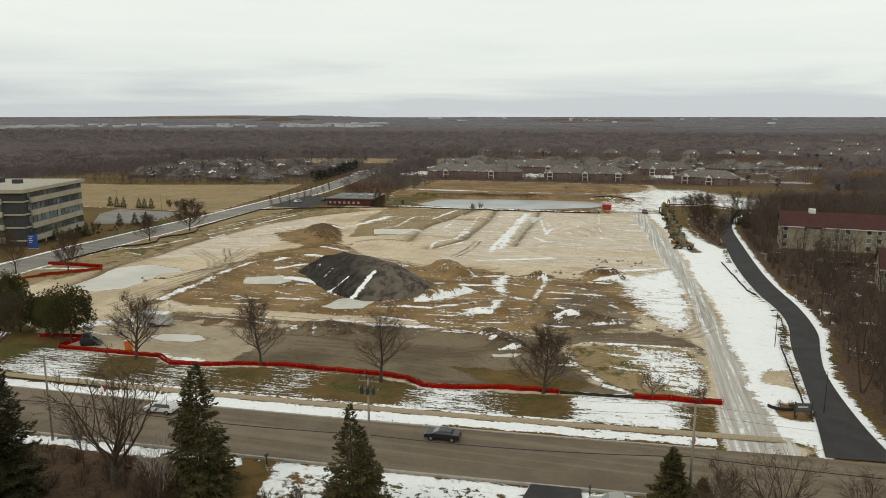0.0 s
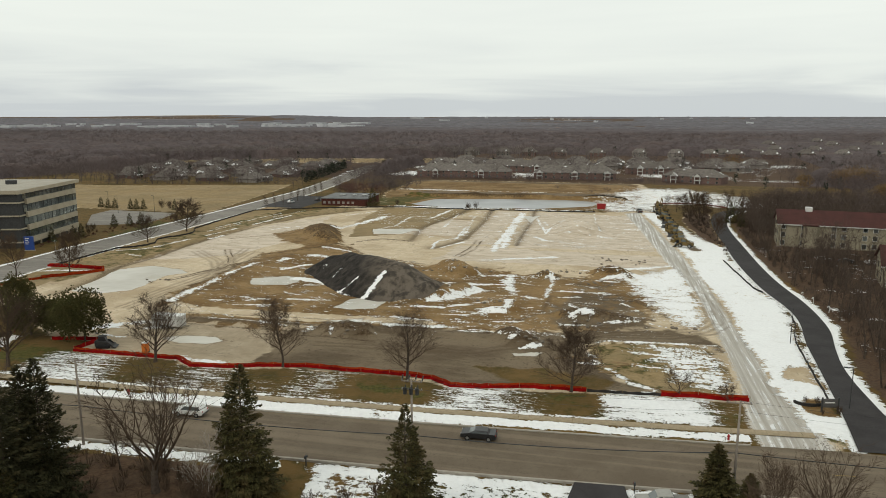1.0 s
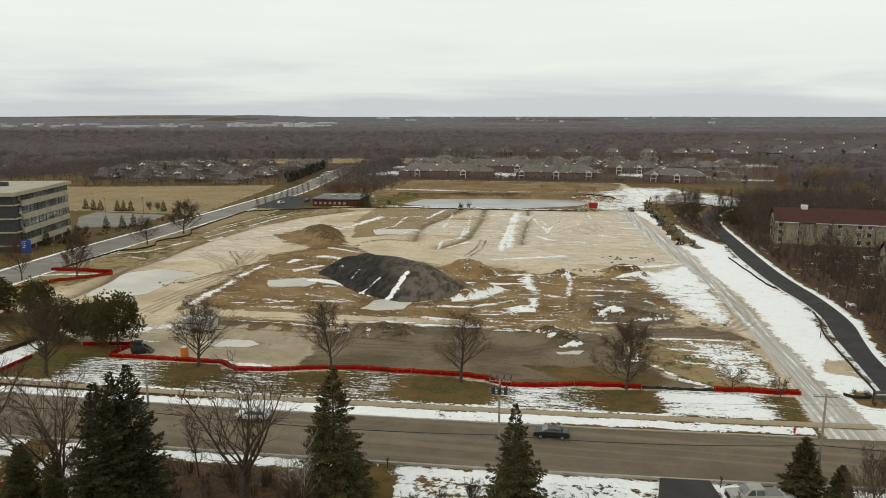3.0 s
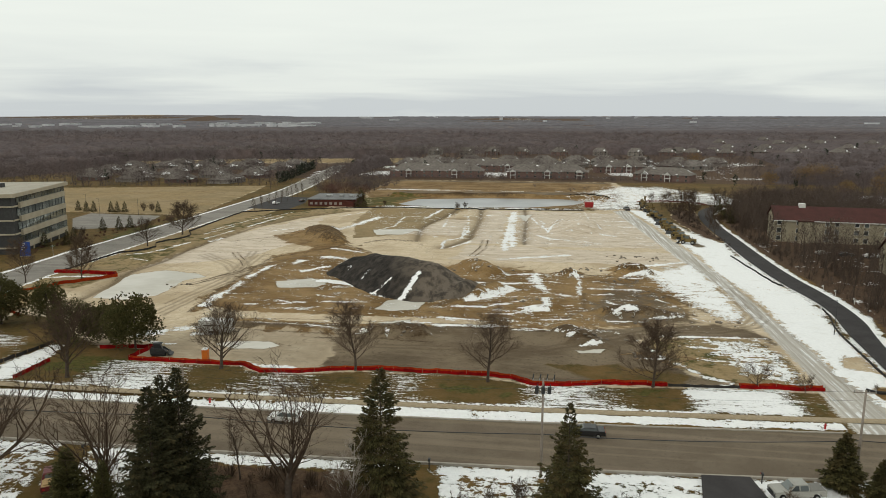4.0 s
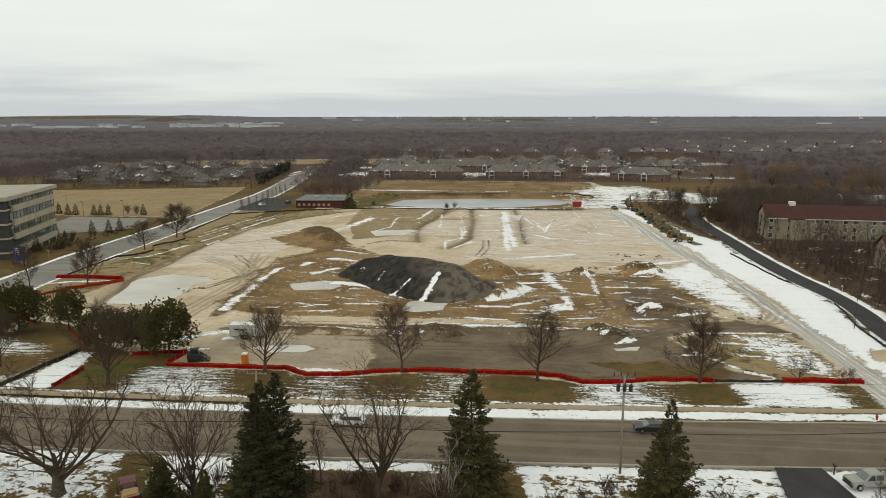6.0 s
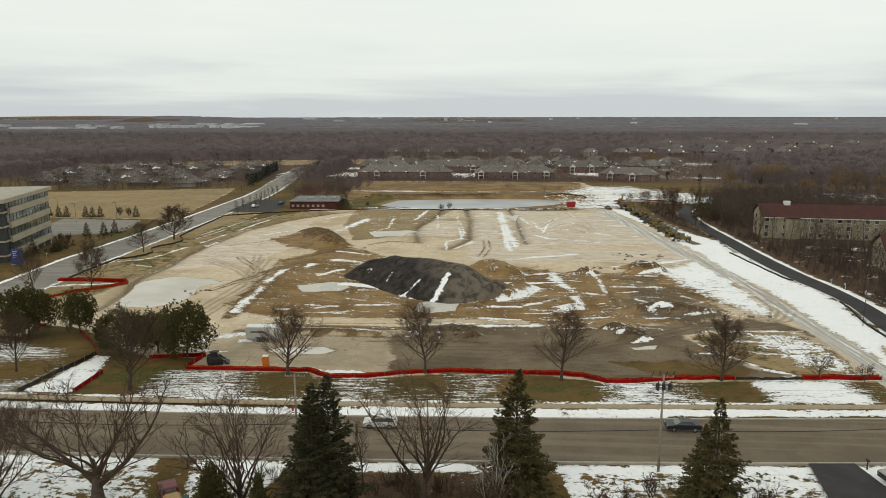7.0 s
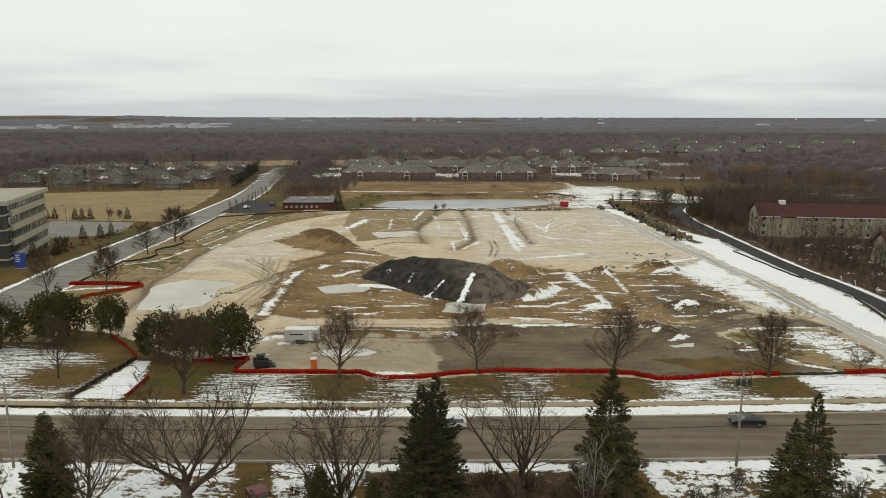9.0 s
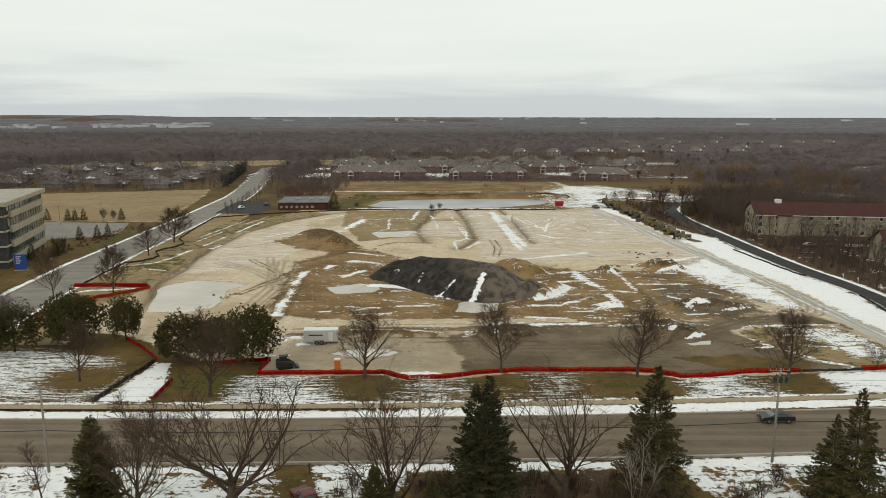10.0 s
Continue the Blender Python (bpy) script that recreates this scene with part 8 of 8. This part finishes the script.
car("pickup_truck", 0.0, 72.2, 190, SILVER, "silver crew-cab pickup parked on the asphalt driveway", "pickup")
car("pickup_truck", -84.3, 62.0, 124, MAROON, "maroon pickup with a pale load in its bed", "pickup", plain("pale_timber", (0.4, 0.28, 0.14), (0.3, 0.2, 0.1), 2.0, 0.9))
car("suv", -63.8, 82.2, 182, WHITE_PAINT, "white suv on the worn asphalt street")
for x, y, a, p, k in ((-171, 342, 80, WHITE_PAINT, "suv"), (-162, 356, 90, BLACK_PAINT, "suv")):
    car("parked_car", x, y, a, p, "car parked beside the low brick building", k)
car("sedan", -22.5, 84.3, 182, BLACK_PAINT, "dark sedan on the worn asphalt street", "car")
car("dark_truck", 6.6, 345.5, 100, BLACK_PAINT, "black truck standing at the far end of the site", "pickup")
for x, y, a, p in ((57, 232, 0, SILVER), (63, 230, 5, BLACK_PAINT), (70, 229, 0, WHITE_PAINT), (78, 228, 0, SILVER)):
    car("parked_car", x, y, a, p, "car parked in front of the apartment block", "car")


def cargo_trailer():
    ob = thing("cargo_trailer", -92.7, 119.8, on_land(-92.7, 119.8), 3, "white enclosed cargo trailer on gravel", "trailer")
    part("body", boxed(-3.2, 3.2, -1.1, 1.1, 0.55, 2.75, 0.06), plain("trailer_skin", (0.5, 0.49, 0.46), (0.42, 0.41, 0.39), 0.4, 0.4), ob)
    part("roof", boxed(-3.22, 3.22, -1.12, 1.12, 2.75, 2.84, 0.03), WHITE_PAINT, ob)
    part("lettering_bar", boxed(-2.2, 0.4, -1.12, -1.1, 1.75, 2.0), DARK_STEEL, ob, "unreadable dark lettering")
    part("side_door", boxed(1.5, 2.3, -1.13, -1.1, 0.75, 2.5, 0.01), WHITE_PAINT, ob)
    part("tongue", boxed(3.2, 4.4, -0.06, 0.06, 0.5, 0.62), DARK_STEEL, ob)
    part("fender", boxed(-1.3, 0.7, -1.22, -1.1, 0.72, 0.84, 0.02), DARK_STEEL, ob)
    for px in (-0.75, 0.15):
        for py in (-1.0, 1.0):
            wheel(ob, px, py, 0.36, 0.22)


cargo_trailer()


def skid_loader():
    ob = thing("skid_loader", -96.4, 105.4, on_land(-96.4, 105.4), 20, "dark skid-steer loader parked inside the fence", "loader")
    part("chassis", profile([(-1.5, 0.35), (1.1, 0.35), (1.3, 0.7), (0.4, 1.2), (-1.5, 1.35)], 0.6), DARK_STEEL, ob)
    cab = part("cab", profile([(-0.9, 1.2), (0.6, 1.2), (0.25, 2.15), (-0.85, 2.15)], 0.45), BLACK_PAINT, ob)
    part("roof", boxed(-1.0, 0.6, -0.5, 0.5, 2.15, 2.25, 0.03), DARK_STEEL, cab)
    for s in (-0.72, 0.72):
        part("lift_arm", profile([(-1.5, 1.3), (-1.3, 1.6), (0.8, 1.35), (1.7, 0.5), (1.5, 0.4), (0.6, 1.1)], 0.07), DARK_STEEL, ob).location = (0, s, 0)
        part("track", boxed(-1.3, 1.2, s - 0.18, s + 0.18, 0.0, 0.62, 0.14), TYRE, ob)
    part("bucket", profile([(1.5, 0.15), (2.3, 0.1), (2.25, 0.2), (1.75, 0.4), (1.6, 0.8), (1.5, 0.75)], 0.95), DARK_STEEL, ob)


skid_loader()
toilet = thing("portable_toilet", -87.4, 104.9, on_land(-87.4, 104.9), 5, "orange portable toilet with a white roof", "portable toilet")
toilet.scale = (0.85, 0.85, 0.85)
part("cabin", boxed(-0.58, 0.58, -0.58, 0.58, 0.05, 2.05, 0.05), ORANGE, toilet)
part("roof", boxed(-0.62, 0.62, -0.62, 0.62, 2.05, 2.3, 0.12), WHITE_PAINT, toilet)
part("door", boxed(-0.4, 0.4, -0.61, -0.58, 0.15, 1.95, 0.01), ORANGE, toilet)
part("skid", boxed(-0.65, 0.65, -0.65, 0.65, -0.1, 0.05), DARK_STEEL, toilet)

skip = thing("skip", -11.2, 350, on_land(-11.4, 346), 4, "red steel skip at the end of the site", "skip")
skip.scale = (0.72, 0.9, 1.1)
part("body", profile([(-2.6, 0.2), (2.6, 0.2), (3.0, 2.4), (-3.0, 2.4)], 1.25), RED_PAINT, skip)
part("rim", boxed(-3.1, 3.1, -1.35, 1.35, 2.4, 2.55, 0.03), RED_PAINT, skip)
for i in range(5):
    part("rib", boxed(-2.3 + 1.1 * i, -2.15 + 1.1 * i, -1.36, -1.25, 0.3, 2.4), RED_PAINT, skip)


def excavator(x, y, turn, s=1.0):
    ob = thing("excavator", x, y, on_land(x, y), turn, "muddy yellow excavator parked beside the haul road", "excavator", "parked machines")
    ob.scale = (s, s, s)
    for w in (-1.2, 1.2):
        t_ = part("track", profile([(-2.1, 0.35), (-1.7, 0.0), (1.7, 0.0), (2.1, 0.35), (1.8, 0.85), (-1.8, 0.85)], 0.32), TYRE, ob)
        t_.location = (0, w, 0)
    part("house", profile([(-2.3, 1.0), (1.4, 1.0), (1.4, 1.5), (0.2, 2.0), (-2.3, 2.1)], 1.35), YELLOW, ob)
    cab = part("cab", boxed(0.0, 1.6, 0.35, 1.35, 1.1, 2.95, 0.08), YELLOW, ob)
    part("cab_glass", boxed(0.2, 1.64, 0.31, 1.39, 1.7, 2.75, 0.05), GLASS, cab)
    boom = part("boom", profile([(1.0, 1.3), (1.5, 1.2), (4.2, 3.9), (6.0, 3.3), (6.0, 3.65), (4.1, 4.5)], 0.22), YELLOW, ob)
    part("stick", profile([(5.5, 3.9), (6.3, 3.5), (5.9, 1.2), (5.6, 1.2)], 0.16), YELLOW, ob)
    part("bucket", profile([(5.9, 1.3), (5.2, 1.0), (4.9, 0.3), (5.5, 0.1), (6.2, 0.5)], 0.5), DARK_STEEL, ob)
    part("ram", rodded((1.6, 0, 1.5), (3.4, 0, 3.1), 0.09, 0.07, 8), STEEL, boom)
    part("counterweight", boxed(-2.75, -2.2, -1.3, 1.3, 1.05, 1.95, 0.1), DARK_STEEL, ob)
    return ob


def wheel_loader(x, y, turn, s=1.0):
    ob = thing("wheel_loader", x, y, on_land(x, y), turn, "muddy yellow wheel loader parked beside the haul road", "loader", "parked machines")
    ob.scale = (s, s, s)
    part("body", profile([(-3.2, 0.9), (0.6, 0.8), (1.0, 1.3), (0.2, 1.9), (-3.1, 2.0)], 0.95), YELLOW, ob)
    cab = part("cab", boxed(-0.7, 0.9, -0.75, 0.75, 1.8, 3.2, 0.08), YELLOW, ob)
    part("cab_glass", boxed(-0.6, 0.94, -0.79, 0.79, 2.1, 3.0, 0.05), GLASS, cab)
    for w in (-0.7, 0.7):
        part("lift_arm", profile([(0.9, 1.6), (1.3, 1.9), (3.0, 0.9), (2.8, 0.6)], 0.1), YELLOW, ob).location = (0, w, 0)
    part("bucket", profile([(2.7, 0.2), (4.0, 0.1), (3.9, 0.25), (3.2, 0.6), (3.0, 1.3), (2.8, 1.2)], 1.35), DARK_STEEL, ob)
    for px in (-2.1, 1.3):
        for py in (-1.05, 1.05):
            wheel(ob, px, py, 0.75, 0.5)
    part("exhaust", rodded((-1.8, 0.4, 2.0), (-1.8, 0.4, 2.8), 0.07, 0.07, 8), DARK_STEEL, ob)
    return ob


def bulldozer(x, y, turn, s=1.0):
    ob = thing("bulldozer", x, y, on_land(x, y), turn, "muddy yellow bulldozer parked beside the haul road", "bulldozer", "parked machines")
    ob.scale = (s, s, s)
    for w in (-1.0, 1.0):
        part("track", profile([(-1.8, 0.4), (-1.4, 0.0), (1.4, 0.0), (1.8, 0.4), (1.4, 0.95), (-1.4, 0.95)], 0.28), TYRE, ob).location = (0, w, 0)
    part("hood", boxed(0.0, 1.9, -0.55, 0.55, 0.7, 1.75, 0.08), YELLOW, ob)
    cab = part("cab", boxed(-1.4, 0.1, -0.75, 0.75, 0.9, 2.8, 0.08), YELLOW, ob)
    part("cab_glass", boxed(-1.3, 0.14, -0.79, 0.79, 1.7, 2.6, 0.05), GLASS, cab)
    part("blade", profile([(2.4, 0.05), (2.6, 0.05), (2.45, 0.6), (2.6, 1.15), (2.4, 1.15), (2.25, 0.6)], 1.6), YELLOW, ob)
    for w in (-0.9, 0.9):
        part("push_arm", boxed(0.4, 2.4, w - 0.08, w + 0.08, 0.35, 0.55), YELLOW, ob)
    part("exhaust", rodded((1.2, 0.2, 1.7), (1.2, 0.2, 2.4), 0.06, 0.06, 8), DARK_STEEL, ob)
    return ob


for make, x, y, a, s in ((excavator, 17.0, 371, 70, 1.15), (excavator, 16.2, 357, 100, 1.15), (excavator, 15.8, 340, 60, 1.1), (bulldozer, 16.4, 324, 200, 1.2), (wheel_loader, 17.2, 309, 240, 1.15), (wheel_loader, 17.2, 296, 200, 1.15), (bulldozer, 17.2, 284, 190, 1.25), (wheel_loader, 17.2, 272, 230, 1.1), (bulldozer, 17.3, 258, 200, 1.2), (wheel_loader, 18.0, 247, 160, 1.1), (bulldozer, 17.4, 290, 150, 1.1), (excavator, 17.4, 331, 120, 1.0), (bulldozer, 17.0, 316, 60, 1.15), (bulldozer, 17.6, 265, 170, 1.1), (excavator, 17.8, 349, 200, 1.0), (bulldozer, 18.2, 252.5, 20, 1.1), (wheel_loader, 17.4, 278, 30, 1.0)):
    make(x, y, a, 0.84 * s)


def mailbox(x, y, label="dark mailbox on a post at the street edge"):
    ob = thing("mailbox", x, y, on_land(x, y), 90, label, "mailbox", "mailboxes")
    part("post", boxed(-0.06, 0.06, -0.06, 0.06, -0.2, 1.05), DARK_STEEL, ob)
    part("box", profile([(-0.28, 1.05), (0.28, 1.05), (0.28, 1.25), (0.2, 1.36), (-0.2, 1.36), (-0.28, 1.25)], 0.13, bevel=0.02), DARK_STEEL, ob)
    part("flag", boxed(0.05, 0.2, 0.14, 0.16, 1.15, 1.32), RED_PAINT, ob)


for x, y in ((-41.7, 72.4), (-2.9, 75.0), (-85.4, 69.2)):
    mailbox(x, y)


def hydrant(x, y):
    ob = thing("fire_hydrant", x, y, on_land(x, y), 0, "red fire hydrant in the snowy verge", "hydrant", "hydrants")
    part("barrel", rodded((0, 0, -0.1), (0, 0, 0.62), 0.14, 0.13, 12), RED_PAINT, ob)
    part("bonnet", rodded((0, 0, 0.62), (0, 0, 0.82), 0.16, 0.05, 12), RED_PAINT, ob)
    for s in (-1, 1):
        part("outlet", rodded((s * 0.1, 0, 0.5), (s * 0.24, 0, 0.5), 0.07, 0.07, 8), RED_PAINT, ob)


hydrant(9.4, 91.0)
hydrant(-77.5, 87.0)

entry = thing("entrance_sign", 25.0, 104.4, on_land(25.0, 104.4), 12, "dark entrance sign on posts in a planted bed", "sign")
part("panel", boxed(-1.1, 1.1, -0.08, 0.08, 0.7, 2.0, 0.02), plain("dark_sign_panel", (0.06, 0.055, 0.05), (0.09, 0.085, 0.08), 1.0, 0.6), entry)
for s in (-1.15, 1.15):
    part("post", boxed(s - 0.1, s + 0.1, -0.1, 0.1, -0.2, 2.2, 0.02), DARK_STEEL, entry)
part("lettering_bar", boxed(-0.8, 0.6, -0.1, -0.08, 1.35, 1.55), WHITE_TRIM, entry)
wall_low = thing("low_retaining_wall", 22.8, 106.6, on_land(22.8, 106.6), 0, "low dark curved wall round a planting bed", "wall")
for i in range(9):
    a = radians(200 + 17 * i)
    part("block", boxed(-0.32, 0.32, -0.14, 0.14, -0.1, 0.42, 0.03), BLACK_FABRIC, wall_low).matrix_basis = pose(1.9 * math.cos(a), 1.1 * math.sin(a) + 0.6, 0, 0, 0, math.degrees(a) + 90)
for i, (x, y, s) in enumerate(((24.0, 106.8, 0.17), (25.8, 106.4, 0.15), (23.8, 103.2, 0.1), (26.2, 104.0, 0.16), (22.6, 107.8, 0.12))):
    bare_tree(x, y, SHRUB, 3.0 * s, 70 * i, "small leafless shrub in the sign bed", "bed shrubs", category="shrub")


def lamp_post(x, y, h, label, arm=0.9):
    ob = thing("lamp_post", x, y, on_land(x, y), 180, label, "lamp post", "lamp posts")
    part("pole", rodded((0, 0, -0.2), (0, 0, h), 0.08, 0.05, 8), DARK_STEEL, ob)
    part("arm", boxed(0, arm, -0.03, 0.03, h - 0.08, h), DARK_STEEL, ob)
    part("lamp_head", boxed(arm - 0.2, arm + 0.35, -0.14, 0.14, h - 0.16, h + 0.02, 0.04), DARK_STEEL, ob)


for x, y, h in ((27.2, 138.2, 7.0), (28.2, 106.5, 6.4), (-249, 300, 8), (-229, 281, 8), (-214, 287, 8)):
    lamp_post(x, y, h, "slim dark lamp post beside a drive" if x > 0 else "slim dark lamp post in the car park")
for x, y in ((36.5, 178), (37.6, 173), (38.8, 165)):
    ob = thing("bollard_light", x + 2.2, y, on_land(x + 2.2, y), 200, "pale crook-necked path light by the drive", "path light", "path lights")
    part("stem", rodded((0, 0, -0.1), (0, 0, 1.5), 0.06, 0.06, 8), WHITE_PAINT, ob)
    part("crook", boxed(-0.05, 0.45, -0.05, 0.05, 1.42, 1.54, 0.02), WHITE_PAINT, ob)
    part("shade", rodded((0.4, 0, 1.2), (0.4, 0, 1.44), 0.12, 0.06, 8), WHITE_PAINT, ob)
cart = thing("wheeled_bin", -82.0, 61.0, on_land(-82.0, 61.0), 20, "dark green wheeled bin beside the maroon pickup", "bin")
part("body", profile([(-0.25, 0.08), (0.25, 0.08), (0.33, 1.0), (-0.33, 1.0)], 0.3, bevel=0.02), GREEN, cart)
part("lid", boxed(-0.36, 0.36, -0.33, 0.33, 1.0, 1.08, 0.02), GREEN, cart)

# boulders and broken concrete about the site
ROCK = plain("broken_concrete", (0.24, 0.205, 0.165), (0.14, 0.115, 0.09), 1.5, 0.95, bump=0.5, vary=0.5)
rng = random.Random(63)
rocks = []
for i in range(4):
    bm = bmesh.new()
    bmesh.ops.create_icosphere(bm, subdivisions=1, radius=0.5)
    for v in bm.verts:
        v.co *= rng.uniform(0.65, 1.2)
        v.co.z *= 0.7
    me = bpy.data.meshes.new("boulder")
    bm.to_mesh(me)
    bm.free()
    me.materials.append(ROCK)
    rocks.append(me)
for cx, cy, n, spread_ in ((-19, 126, 22, 4), (-8, 142, 16, 5), (-2, 213.5, 30, 8), (-49, 189, 26, 7), (-7.5, 182, 16, 5), (-23, 188, 10, 3), (-16, 196, 14, 4), (-4, 165, 14, 6), (-57, 125, 10, 5), (-30, 158, 10, 8), (-122, 158, 8, 3), (-12, 119, 8, 4), (8, 145, 6, 4)):
    for i in range(n):
        x, y = rng.gauss(cx, spread_ * 0.6), rng.gauss(cy, spread_ * 0.35)
        ob = tagged(new("boulder", rocks[i % 4]), "muddy broken stone lying on churned soil", "stone", "scattered stones")
        s = rng.uniform(0.35, 1.15)
        ob.matrix_basis = pose(x, y, on_land(x, y) + 0.1 * s, 0, 0, rng.uniform(0, 360))
        ob.scale = (s, s * rng.uniform(0.7, 1.2), s * rng.uniform(0.6, 1))
# planks and pipes
for i in range(16):
    x, y = rng.uniform(-14, -2), rng.uniform(113, 121)
    ob = tagged(new("plank", mesh_of("plank", *cuboid(rng.uniform(1.5, 4), 0.22, 0.06), STAKE)), "weathered plank lying on the mud", "plank", "loose planks")
    ob.matrix_basis = pose(x, y, on_land(x, y) + 0.03, 0, 0, rng.uniform(-25, 25))
